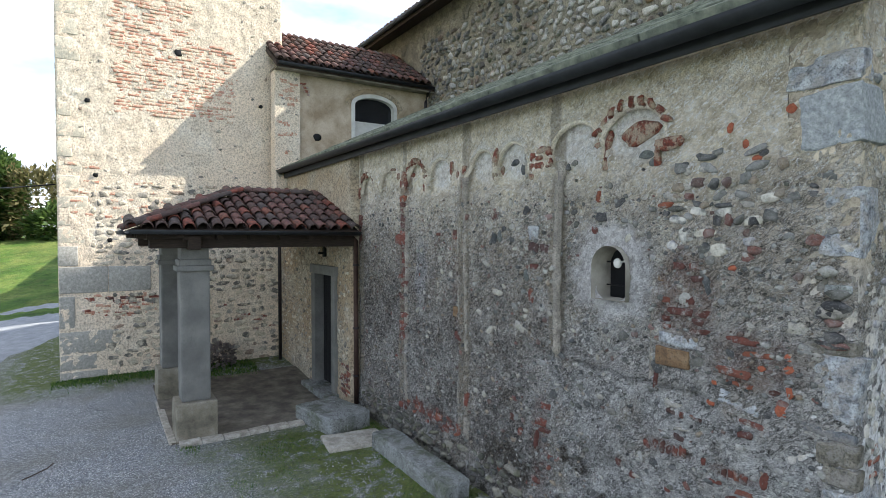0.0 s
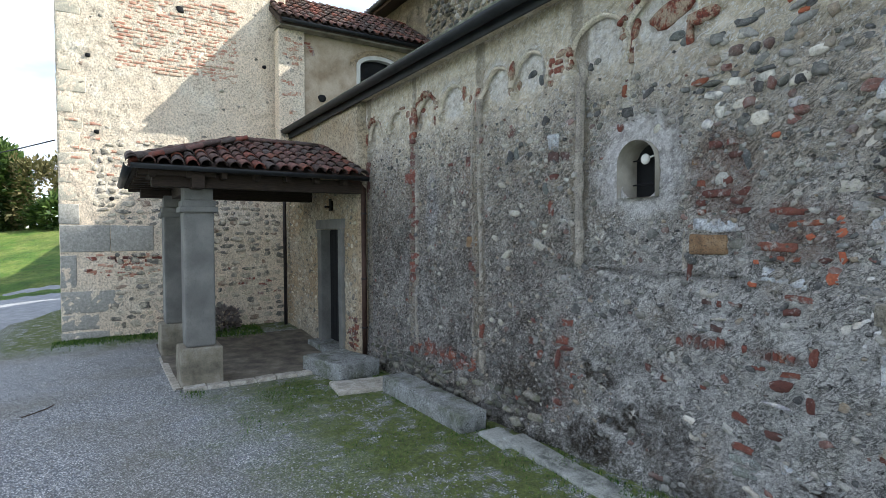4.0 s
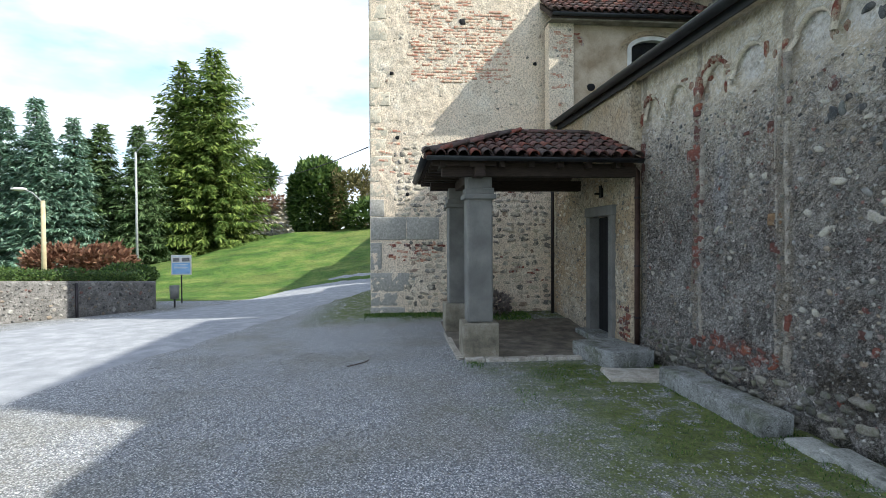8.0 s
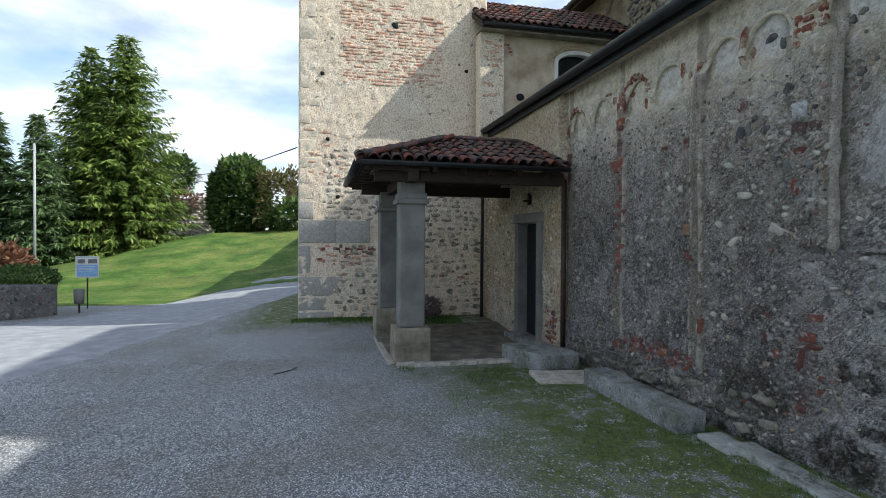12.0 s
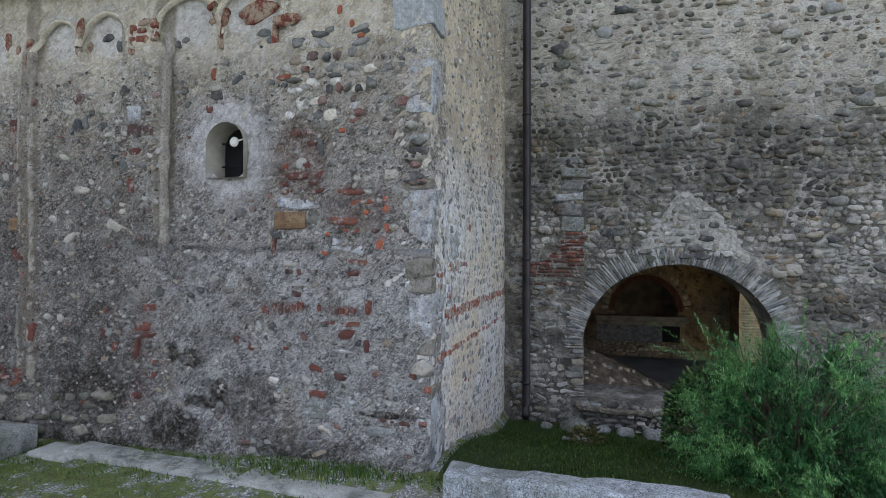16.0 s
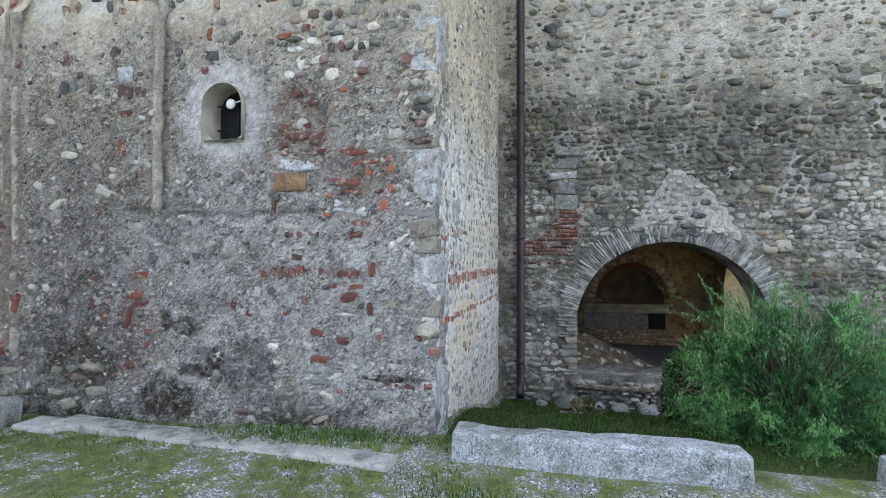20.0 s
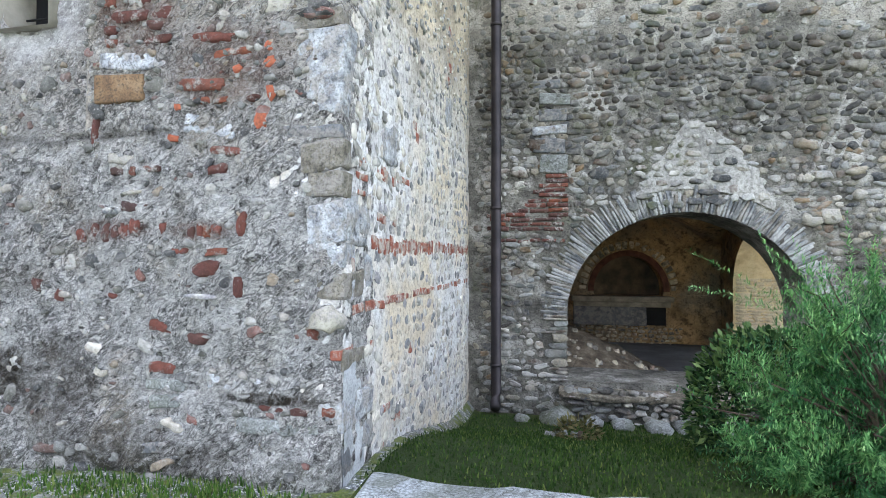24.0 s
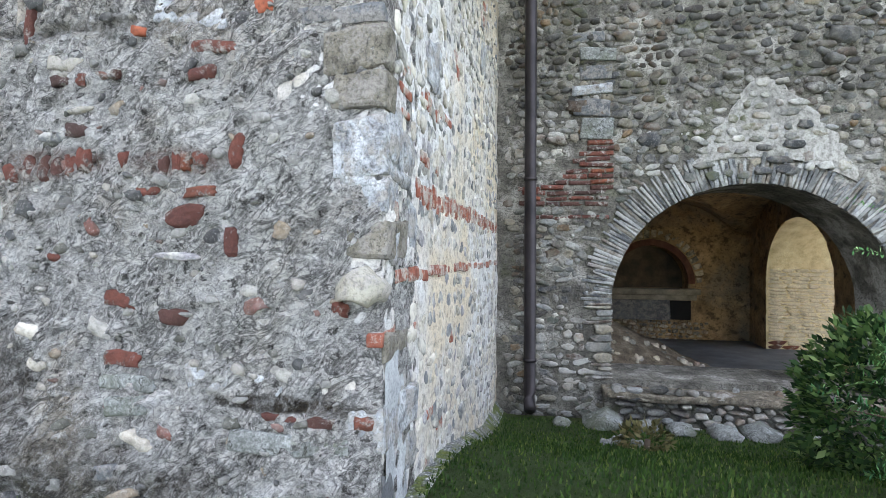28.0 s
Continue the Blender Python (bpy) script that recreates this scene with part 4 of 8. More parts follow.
def block(pl, name, u, v, w, h, mat, parent, d=0.02, turn=0.0, label="", rough=0.016):
    d = d * 0.55
    return put(name, block_mesh(name, w, h, d, mat, u * 3 + v, rough), parent, label, pl.lay(u, v, pl.dep(u, v), turn))


FADED = [block_mesh("brick", 0.24, 0.06, 0.008, M["faded_brick"], i, 0.006, 0.01) for i in range(3)]
BAND = [block_mesh("brick", 0.24, 0.06, 0.009, simple("band_brick", [(0.3, "6e3f34"), (0.5, "8a5040"), (0.7, "a06a56")], 14, 0.88, 0.7, 40, smear="b5aea4", grit=0.4), i, 0.009, 0.012) for i in range(3)]
BRICKS = [block_mesh("brick", 0.24, 0.06, 0.009, M["brick"], i, 0.009, 0.012) for i in range(5)]


def brick(pl, parent, u, v, scale=1.0, tall=1.0, turn=0.0, out=1.0, kinds=None):
    m = pl.lay(u, v, pl.dep(u, v), turn) @ Matrix.Diagonal((scale, tall, out, 1))
    return put("brick", (kinds or BRICKS)[int(abs(u * 37 + v * 91)) % len(kinds or BRICKS)], parent, "", m)


# ---------------------------------------------------------------- ground
def smooth(a, b, x):
    t = min(1.0, max(0.0, (x - a) / (b - a)))
    return t * t * (3 - 2 * t)


def ground_z(x, y):
    """The lie of the land."""
    z = -0.10
    z -= 0.42 * smooth(-9.0, -19.0, x) * smooth(-5.5, -10.0, y)
    z += 0.14 * smooth(-8.5, -11.5, x) * smooth(-7.0, -4.0, y)
    z += 0.10 * smooth(-0.9, -0.1, y) * smooth(-3.5, -0.5, x) * smooth(6.0, 1.0, x)
    z -= 0.62 * smooth(0.2, 3.4, y) * smooth(-0.4, 0.1, x)
    z -= 0.5 * smooth(3.5, 4.0, y) * smooth(0.0, 0.3, x)
    hill = smooth(-24, -50, x) * smooth(-25, -11, y)
    z += 3.1 * hill
    z += 0.25 * smooth(-22, -40, x)
    z -= 4.0 * smooth(-20, -120, y) * smooth(-30, 0, x)
    return z


def strip(x0, x1, y0, y1, nx, ny, dz, amp=0.012):
    vs, fs = [], []
    for j in range(ny + 1):
        for i in range(nx + 1):
            x, y = x0 + (x1 - x0) * i / nx, y0 + (y1 - y0) * j / ny
            vs.append((x, y, ground_z(x, y) + dz + amp * fbm(x, y, 0, 1.5, 3)))
    for j in range(ny):
        for i in range(nx):
            a = j * (nx + 1) + i
            fs.append((a, a + 1, a + nx + 2, a + nx + 1))
    return vs, fs


def sheet_rows():
    """One ground sheet whose cells grow with the distance."""
    def axis(lo, hi, c0, c1, fine):
        out, p, s = [c0], c0, fine
        while p < c1:
            p += fine
            out.append(p)
        s = fine
        while p < hi:
            s *= 1.35
            p += s
            out.append(min(p, hi))
        p, s = c0, fine
        while p > lo:
            s *= 1.35
            p -= s
            out.insert(0, max(p, lo))
        return out
    xs, ys = axis(-900, 700, -14.0, 5.0, 0.16), axis(-900, 600, -8.0, 3.6, 0.16)
    vs = [(x, y, ground_z(x, y) + 0.012 * fbm(x, y, 0, 1.2, 3)) for y in ys for x in xs]
    w = len(xs)
    fs, slots = [], []
    for j in range(len(ys) - 1):
        for i in range(w - 1):
            fs.append((j * w + i, j * w + i + 1, (j + 1) * w + i + 1, (j + 1) * w + i))
            cx, cy = (xs[i] + xs[i + 1]) / 2, (ys[j] + ys[j + 1]) / 2
            far = cx < -19.5 or cy < -14 or cx > 14
            slots.append(1 if far else 2 if cx > 0.02 and cy > -0.1 else 0)
    return vs, fs, slots


gv, gf, gs = sheet_rows()
g_me = mesh("ground", gv, gf, M["gravel"], True)
g_me.materials.append(M["grass"])
g_me.materials.append(M["grass_near"])
g_me.polygons.foreach_set("material_index", gs)
ground = tagged(put("ground", g_me), "grey gravel yard with mossy patches running out to grass", "ground", kind="structure")


def ribbon(pts, dz, step=0.5):
    """A road laid along pairs of left and right edge points."""
    vs, fs = [], []
    n = 10
    for (a, b) in pts:
        for k in range(n + 1):
            x, y = a[0] + (b[0] - a[0]) * k / n, a[1] + (b[1] - a[1]) * k / n
            vs.append((x, y, ground_z(x, y) + (dz if 0 < k < n else -0.03)))
    for i in range(len(pts) - 1):
        for k in range(n):
            q = i * (n + 1) + k
            fs.append((q, q + 1, q + n + 2, q + n + 1))
    return vs, fs


def spline(pts, k=8):
    out = []
    for i in range(len(pts) - 1):
        p0, p1, p2, p3 = (np.array(pts[max(0, min(len(pts) - 1, i + d))], float) for d in (-1, 0, 1, 2))
        for s in range(k):
            t = s / k
            out.append(tuple(0.5 * (2 * p1 + (p2 - p0) * t + (2 * p0 - 5 * p1 + 4 * p2 - p3) * t * t + (3 * p1 - p0 - 3 * p2 + p3) * t ** 3)))
    out.append(tuple(pts[-1]))
    return out


far_edge = spline([(2, -14.2), (-6, -13.4), (-12, -12.5), (-17, -11.2), (-20.5, -9.8), (-26, -7.4), (-33, -4.0), (-40, 1)])
near_edge = spline([(2, -8.6), (-4.2, -8.3), (-7.0, -7.6), (-10.5, -6.7), (-13.5, -5.8), (-18, -4.2), (-26, -0.6), (-36, 5)])
tagged(put("road", mesh("road", *ribbon(list(zip(near_edge, far_edge)), 0.014), M["asphalt"], True)), "grey asphalt lane curving past the tower", "road", kind="structure")

# ---------------------------------------------------------------- chapel wall with the small window (faces -y)
PA = Plane((0, 0, 0), (1, 0, 0), (0, -1, 0))
NICHE = (-1.87, 0.19, 2.33, 2.62, 0.19)
niche_hole = arch_hole(*NICHE)


def lump_a(u, v):
    d = 0.0
    # flat pilaster strips
    for c, w in ((-4.09, 0.09), (-5.64, 0.09), (-2.66, 0.16)):
        if v > (1.75 if c > -3 else 0.45):
            d += 0.03 * smooth(w + 0.03, w, abs(u - c)) * smooth(3.75, 3.6, v)
    # recessed bay round the window
    if -2.5 < u < -1.42 and 1.74 < v < 3.6:
        d -= 0.055 * smooth(3.6, 3.25, v) * smooth(-2.5, -2.46, u) * smooth(-1.42, -1.46, u)
    # broken ledge below that bay
    if -2.55 < u < -0.9:
        d -= 0.018 * smooth(0.022, 0.006, abs(v - 1.71 - 0.02 * noise.noise(Vector((u * 5, 0, 2))))) * smooth(-0.1, 0.25, noise.noise(Vector((u * 3, 7, 2))) + 0.2)
    # row of blind arches under the eave
    for c, r in ARCHES:
        q = math.hypot((u - c) / r, (v - 3.62) / (r * 1.05)) if v > 3.62 else abs(u - c) / r
        if q < 1 and v > 3.35:
            d -= 0.06 * smooth(1.0, 0.88, q) * smooth(3.35, 3.5, v)
        elif v > 3.35 and q < 1.2:
            d += 0.022 * smooth(1.2, 1.12, q)
    # spreading, uneven foot
    d += 0.05 * smooth(0.5, 0.1, v) * (0.6 + 0.8 * noise.noise(Vector((u * 2, v * 3, 9))))
    d += 0.03 * noise.noise(Vector((u * 0.8, v * 0.8, 21)))
    return d


ARCHES = [(-6.87, 0.26), (-6.18, 0.27), (-5.30, 0.29), (-4.65, 0.29), (-3.73, 0.27), (-3.17, 0.28), (-2.27, 0.34), (-1.63, 0.36)]
PA.dep = lambda u, v: relief(u, v, 0.024, 1.0) + lump_a(u, v) + 0.004
wall_a = tagged(put("wall_chapel", None), "old roughcast chapel wall with field stones showing through and blind arches under the eave", "wall", kind="structure")
crag_a = lambda u, v: lump_a(u, v) + craggy(u, v, 0.016) * smooth(3.7, 3.3, v)
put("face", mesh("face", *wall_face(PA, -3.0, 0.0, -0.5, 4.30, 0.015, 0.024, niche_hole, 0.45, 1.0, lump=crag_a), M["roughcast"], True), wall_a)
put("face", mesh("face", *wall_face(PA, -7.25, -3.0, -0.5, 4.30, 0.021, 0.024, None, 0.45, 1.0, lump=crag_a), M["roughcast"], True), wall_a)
N_OUT = arch_outline(*NICHE)
put("window_reveal", mesh("window_reveal", *reveal(PA, N_OUT, 0.0, -0.27), simple("pale_reveal", [(0.3, "8f8b80"), (0.7, "b8b3a6")], 6, 0.9, 0.4), True), wall_a)

# ---------------------------------------------------------------- its end wall (faces +x)
PB = Plane((0, 0, 0), (0, 1, 0), (1, 0, 0))
PB.dep = lambda u, v: relief(u, v, 0.02, 2.0)
wall_b = tagged(put("wall_chapel_end", None), "end wall of pale pointed field stones with red brick courses", "wall", kind="structure")
put("face", mesh("face", *wall_face(PB, 0.0, 3.72, -0.9, 4.2, 0.035, 0.02, None, 0.4, 2.0, lambda u: 4.25 + u * 0.49), M["mortar_b"], True), wall_b)

# ---------------------------------------------------------------- tall wall with the big arch (faces -y)
PC = Plane((0, 3.66, 0), (1, 0, 0), (0, -1, 0))
ARCH = (2.28, 1.2, -0.27, 0.42, 1.12)
arch_h = arch_hole(*ARCH)
PC.dep = lambda u, v: relief(u, v, 0.03, 3.0)
wall_c = tagged(put("wall_arcade", None), "tall rubble stone wall with a wide round arch", "wall", kind="structure")
put("face", mesh("face", *wall_face(PC, -0.05, 9.0, -1.3, 8.3, 0.05, 0.03, arch_h, 0.75, 3.0), M["mortar_c"], True), wall_c)
A_OUT = arch_outline(*ARCH)
put("arch_reveal", mesh("arch_reveal", *reveal(PC, A_OUT, 0.0, -0.75, 0.02), M["mortar_c"], True), wall_c)

# ---------------------------------------------------------------- nave wall above the lean-to roof
PN = Plane((0, 3.66, 0), (1, 0, 0), (0, -1, 0))
PN.dep = lambda u, v: relief(u, v, 0.03, 5.0)
wall_n = tagged(put("wall_nave", None), "nave wall of grey cobbles in brown mortar under the eave", "wall", kind="structure")
put("face", mesh("face", *wall_face(PN, -17.0, -0.06, 5.2, 8.75, 0.10, 0.03, None, 0.6, 5.0), M["mortar_n"], True), wall_n)
part("core", box_bm(-16.9, 5.2, 4.3, 12.0, 5.2, 8.2), M["mortar_n"], wall_n, "plain upper body of the nave")
# two blocks hidden by the tower, added to shade the lane and lawn foot
part("core", box_bm(-26.5, -18.5, 2.0, 10.0, -0.5, 9.8), M["mortar_n"], wall_n, "plain unseen block added behind the tower to shade lane and lawn")
part("core", box_bm(-38.0, -26.6, 2.0, 10.0, -0.5, 9.0), M["mortar_n"], wall_n, "plain lower unseen block added west of it for the same shadow")
# unseen box, added only to cast the stepped shadow on the yard
part("lantern", box_bm(-6.85, 0.25, 7.5, 10.5, 8.2, 14.65), M["mortar_n"], wall_n, "plain unseen mass added above the nave to shadow the yard")

# ---------------------------------------------------------------- tower
PT = Plane((-11.6, -4.47, 0), (0, 1, 0), (1, 0, 0))
PT.dep = lambda u, v: relief(u, v, 0.03, 8.0)
tower = tagged(put("tower", None), "massive square tower of rubble stone, brick and pale lime render", "tower")
put("east_face", mesh("east_face", *wall_face(PT, 0.0, 4.4, -0.3, 13.0, 0.05, 0.03, None, 0.5, 8.0), M["mortar_t"], True), tower)
part("body", box_bm(-16.6, -12.05, -4.44, -0.1, -0.6, 13.0), M["mortar_t"], tower)

# ---------------------------------------------------------------- annex between tower and nave
PX = Plane((-11.05, -0.15, 0), (0, 1, 0), (1, 0, 0))
annex = tagged(put("annex", None), "small rendered annex with a segmental window and tiled roof", "annex")
AW = (2.22, 0.60, 4.9, 6.12, 0.28)
put("wall", mesh("wall", *wall_face(PX, 0.0, 3.8, 3.9, 6.66, 0.06, 0.012, arch_hole(*AW), 0.4, 6.0), M["render_annex"], True), annex)
part("side", box_bm(-11.6, -11.43, -0.14, 0.3, 3.9, 6.6), M["render_annex"], annex)

# ---------------------------------------------------------------- wall with the door, inside the porch
PD = Plane((0, -0.16, 0), (1, 0, 0), (0, -1, 0))
DOOR = (-8.52, 0.46, 0.03, 2.16)


def door_hole(u, v):
    c, half, sill, head = DOOR
    if abs(u - c) > half or v > head:
        return None
    cands = [(abs(abs(u - c) - half), (c + math.copysign(half, u - c), v)), (head - v, (u, head))]
    return min(cands)[1]


PD.dep = lambda u, v: relief(u, v, 0.022, 11.0)
wall_d = tagged(put("wall_porch", None), "stained rubble wall behind the porch with a stone door frame", "wall", kind="structure")
put("face", mesh("face", *wall_face(PD, -11.62, -7.27, -0.35, 4.3, 0.045, 0.022, door_hole, 0.4, 11.0), M["mortar_d"], True), wall_d)


# ---------------------------------------------------------------- roofs
def half_tile(r0, r1, length, seg=6, thick=0.014):
    """A clay half-round tile along +y, tapered, with thickness."""
    vs, fs = [], []
    for y, r in ((0.0, r0), (length, r1)):
        for rr in (r, r - thick):
            for k in range(seg + 1):
                t = math.pi * k / seg
                vs.append((rr * math.cos(t), y, rr * math.sin(t)))
    n = seg + 1
    for k in range(seg):
        fs.append((k, k + 1, 2 * n + k + 1, 2 * n + k))
        fs.append((n + k + 1, n + k, 3 * n + k, 3 * n + k + 1))
        fs.append((k + 1, k, n + k, n + k + 1))
        fs.append((2 * n + k, 2 * n + k + 1, 3 * n + k + 1, 3 * n + k))
    fs += [(0, 2 * n, 3 * n, n), (seg, n + seg, 3 * n + seg, 2 * n + seg)]
    return vs, fs


TILE = mesh("tile", *half_tile(0.085, 0.07, 0.42), M["tile"], True)


def tile_rows(parent, origin, along, up, width, slope_len, keep, pitch=0.185, course=0.32, seed=0, limit=400):
    """Lay half-round tiles on a slope: along the eave, and up the slope; keep(a, s) bounds it."""
    r = random.Random(seed)
    o, a, u = Vector(origin), Vector(along).normalized(), Vector(up).normalized()
    n = a.cross(u).normalized()
    if n.z < 0:
        n = -n
    base = Matrix((u.cross(n), u, n)).transposed().to_4x4()
    count = 0
    for i in range(int(width / pitch) + 1):
        for j in range(int(slope_len / course) + 1):
            p, s = i * pitch, j * course
            if not keep(p, s):
                continue
            m = Matrix.Translation(o + a * (p + r.gauss(0, 0.008)) + u * (s + r.gauss(0, 0.012)) + n * (0.022 + r.uniform(0, 0.01))) @ base @ Matrix.Rotation(r.gauss(0, 0.03), 4, "Z") @ Matrix.Rotation(-0.05, 4, "X")
            put("tile", TILE, parent, "", m)
            count += 1
    return count


def slab_mesh(pts, thick, mat, name="slab"):
    """A flat plate through the given outline, thickened downwards."""
    n = len(pts)
    vs = [Vector(p) for p in pts] + [Vector(p) - Vector((0, 0, thick)) for p in pts]
    fs = [tuple(range(n)), tuple(range(2 * n - 1, n - 1, -1))] + [(i, i + n, (i + 1) % n + n, (i + 1) % n) for i in range(n)]
    return mesh(name, vs, fs, mat)


# lean-to roof of stone slates over the chapel wall
lean = tagged(put("lean_to_roof", None), "weathered mossy stone-slate lean-to roof with a dark gutter", "roof")
E0, E1 = Vector((-11.15, -0.25, 4.405)), Vector((-11.15, 3.66, 6.27))
put("deck", slab_mesh([(-11.15, -0.23, 4.375), (0.12, -0.23, 4.375), (0.12, 3.62, 6.22), (-11.15, 3.62, 6.22)], 0.08, M["wood"], "deck"), lean)
up_l = (E1 - E0).normalized()
r = random.Random(12)
SLATES = [block_mesh("slate", 0.47, 0.56, 0.022, M["slate"], 30 + i, 0.006, 0.006) for i in range(4)]
nl = Vector((0, -up_l.z, up_l.y))
ml = Matrix(((1, 0, 0), tuple(up_l), tuple(nl))).transposed().to_4x4()
for i in range(24):
    for j in range(10):
        p = Vector((-10.92 + i * 0.472 + (0.2 if j % 2 else 0.0) * 1.0 - 0.1, -0.27, 4.39)) + up_l * (0.28 + j * 0.43) + nl * (0.02 + r.uniform(0, 0.012))
        if p.x > 0.0 and j % 2:
            continue
        put("slate", SLATES[(i * 3 + j) % 4], lean, "", Matrix.Translation(p) @ ml @ Matrix.Rotation(r.gauss(0, 0.025), 4, "Z") @ Matrix.Rotation(-0.035, 4, "X"))


def gutter(name, a, b, rad, parent, mat, label="dark metal half-round gutter"):
    a, b = Vector(a), Vector(b)
    d = (b - a).normalized()
    side = Vector((-d.y, d.x, 0))
    vs, fs, seg = [], [], 8
    for p in (a, b):
        for rr in (rad, rad - 0.008):
            for k in range(seg + 1):
                t = math.pi + math.pi * k / seg
                vs.append(p + side * rr * math.cos(t) + Vector((0, 0, rr * math.sin(t))))
    n = seg + 1
    for k in range(seg):
        fs += [(k, k + 1, 2 * n + k + 1, 2 * n + k), (n + k + 1, n + k, 3 * n + k, 3 * n + k + 1)]
        fs += [(k, n + k, n + k + 1, k + 1), (2 * n + k, 2 * n + k + 1, 3 * n + k + 1, 3 * n + k)]
    fs += [(0, 2 * n, 3 * n, n), (seg, n + seg, 3 * n + seg, 2 * n + seg)]
    return put(name, mesh(name, vs, fs, mat, True), parent, label)


gutter("gutter", (-11.18, -0.32, 4.375), (0.14, -0.32, 4.325), 0.08, lean, M["gutter"])
part("fascia", box_bm(-11.15, 0.12, -0.225, -0.195, 4.20, 4.31, 0.004), M["gutter"], lean)
part("soffit", box_bm(-11.1, 0.1, -0.19, 0.02, 4.265, 4.295), M["cream"], lean)

# nave roof edge
nave_roof = tagged(put("nave_roof", None), "brown clay tile nave roof with a dark eave gutter", "roof")
put("deck", slab_mesh([(-17.2, 3.05, 8.62), (5.4, 3.05, 8.62), (5.4, 8.0, 10.4), (-17.2, 8.0, 10.4)], 0.14, M["wood"], "deck"), nave_roof)
put("far_slope", slab_mesh([(-17.2, 8.0, 10.4), (5.4, 8.0, 10.4), (5.4, 13.0, 8.62), (-17.2, 13.0, 8.62)], 0.14, M["wood"], "far_slope"), nave_roof)
gutter("gutter", (-17.2, 2.97, 8.62), (0.3, 2.97, 8.62), 0.08, nave_roof, M["gutter"])
tile_rows(nave_roof, (-16.9, 3.0, 8.62), (1, 0, 0), (0, 4.95, 1.78), 10.5, 0.4, lambda a, s: True, 0.2, 0.34, 3)

# annex roof
annex_roof = tagged(put("annex_roof", None), "red-brown clay tile roof over the annex", "roof")
put("deck", slab_mesh([(-10.72, -0.45, 6.76), (-10.72, 3.62, 6.76), (-12.7, 3.62, 8.03), (-12.7, -0.45, 8.03)], 0.12, M["wood"], "deck"), annex_roof)
put("soffit", slab_mesh([(-10.74, -0.43, 6.655), (-10.74, 3.62, 6.655), (-11.3, 3.62, 6.68), (-11.3, -0.43, 6.68)], 0.04, M["plinth"], "soffit"), annex_roof)
gutter("gutter", (-10.68, -0.42, 6.74), (-10.68, 3.6, 6.74), 0.06, annex_roof, M["gutter"])
tile_rows(annex_roof, (-10.70, -0.36, 6.77), (0, 1, 0), (-1.98, 0, 1.27), 3.95, 2.2, lambda a, s: True, 0.19, 0.33, 4)

# ---------------------------------------------------------------- porch
porch = tagged(put("porch", None), "open porch on rendered pillars with a hipped clay tile roof", "porch")
EX, EY, EZ = -6.92, -3.42, 2.98       # front eave, outer eave, their height
WX = -10.45                           # rear eave
RX, RY, RZ = -8.68, -1.80, 3.62       # ridge and the hip's foot on it
EYW = -0.16
F = [(EX, EY, EZ), (EX, EYW, EZ), (RX, EYW, RZ), (RX, RY, RZ)]
put("front_slope", slab_mesh(F, 0.06, M["wood"], "front_slope"), porch)
put("hip_slope", slab_mesh([(WX, EY, EZ), (EX, EY, EZ), (RX, RY, RZ)], 0.06, M["wood"], "hip_slope"), porch)
put("rear_slope", slab_mesh([(WX, EYW, EZ), (WX, EY, EZ), (RX, RY, RZ), (RX, EYW, RZ)], 0.06, M["wood"], "rear_slope"), porch)
sl = math.hypot(RX - EX, RZ - EZ)
hipf = abs(RY - EY)
tile_rows(porch, (EX, EY, EZ), (0, 1, 0), (RX - EX, 0, RZ - EZ), EYW - EY, sl, lambda a, s: a > hipf * (s / sl) - 0.05 and a < EYW - EY - 0.03, 0.178, 0.30, 7)
hl = math.hypot(RY - EY, RZ - EZ)
tile_rows(porch, (WX, EY, EZ), (1, 0, 0), (0, RY - EY, RZ - EZ), EX - WX, hl, lambda a, s: (RX - WX) * (s / hl) - 0.05 < a < (EX - WX) - (EX - RX) * (s / hl) + 0.05, 0.178, 0.30, 8)
for (a, b) in (((EX, EY, EZ), (RX, RY, RZ)), ((WX, EY, EZ), (RX, RY, RZ)), ((RX, RY, RZ), (RX, EYW, RZ))):
    a, b = Vector(a), Vector(b)
    d = (b - a).normalized()
    n = (Vector((0, 0, 1)) - d * d.z).normalized()
    base = Matrix((d.cross(n), d, n)).transposed().to_4x4()
    for k in range(int((b - a).length / 0.34)):
        put("ridge_tile", TILE, porch, "", Matrix.Translation(a + d * k * 0.34 + n * 0.06) @ base @ Matrix.Diagonal((1.15, 1, 1, 1)))
gutter("gutter", (EX + 0.05, EY - 0.03, EZ - 0.0), (EX + 0.05, EYW, EZ - 0.02), 0.06, porch, M["gutter"])
gutter("gutter", (WX, EY - 0.05, EZ), (EX + 0.08, EY - 0.05, EZ), 0.06, porch, M["gutter"])
part("beam", box_bm(-7.32, -7.14, -3.2, -0.15, 2.72, 2.92, 0.01), M["wood"], porch)
part("beam", box_bm(-10.2, -6.98, -2.72, -2.56, 2.70, 2.90, 0.01), M["wood"], porch)
part("beam", box_bm(-9.8, -9.62, -3.2, -0.15, 2.72, 2.92, 0.01), M["wood"], porch)
for k in range(9):
    x = -7.05 - 0.4 * k
    part("rafter_end", box_bm(x - 0.04, x + 0.04, -3.36, -2.4, 2.86, 2.95, 0.005), M["wood"], porch)
for k in range(7):
    y = -3.2 + 0.45 * k
    part("rafter_end", box_bm(-7.6, -6.98, y - 0.04, y + 0.04, 2.84, 2.93, 0.005), M["wood"], porch)


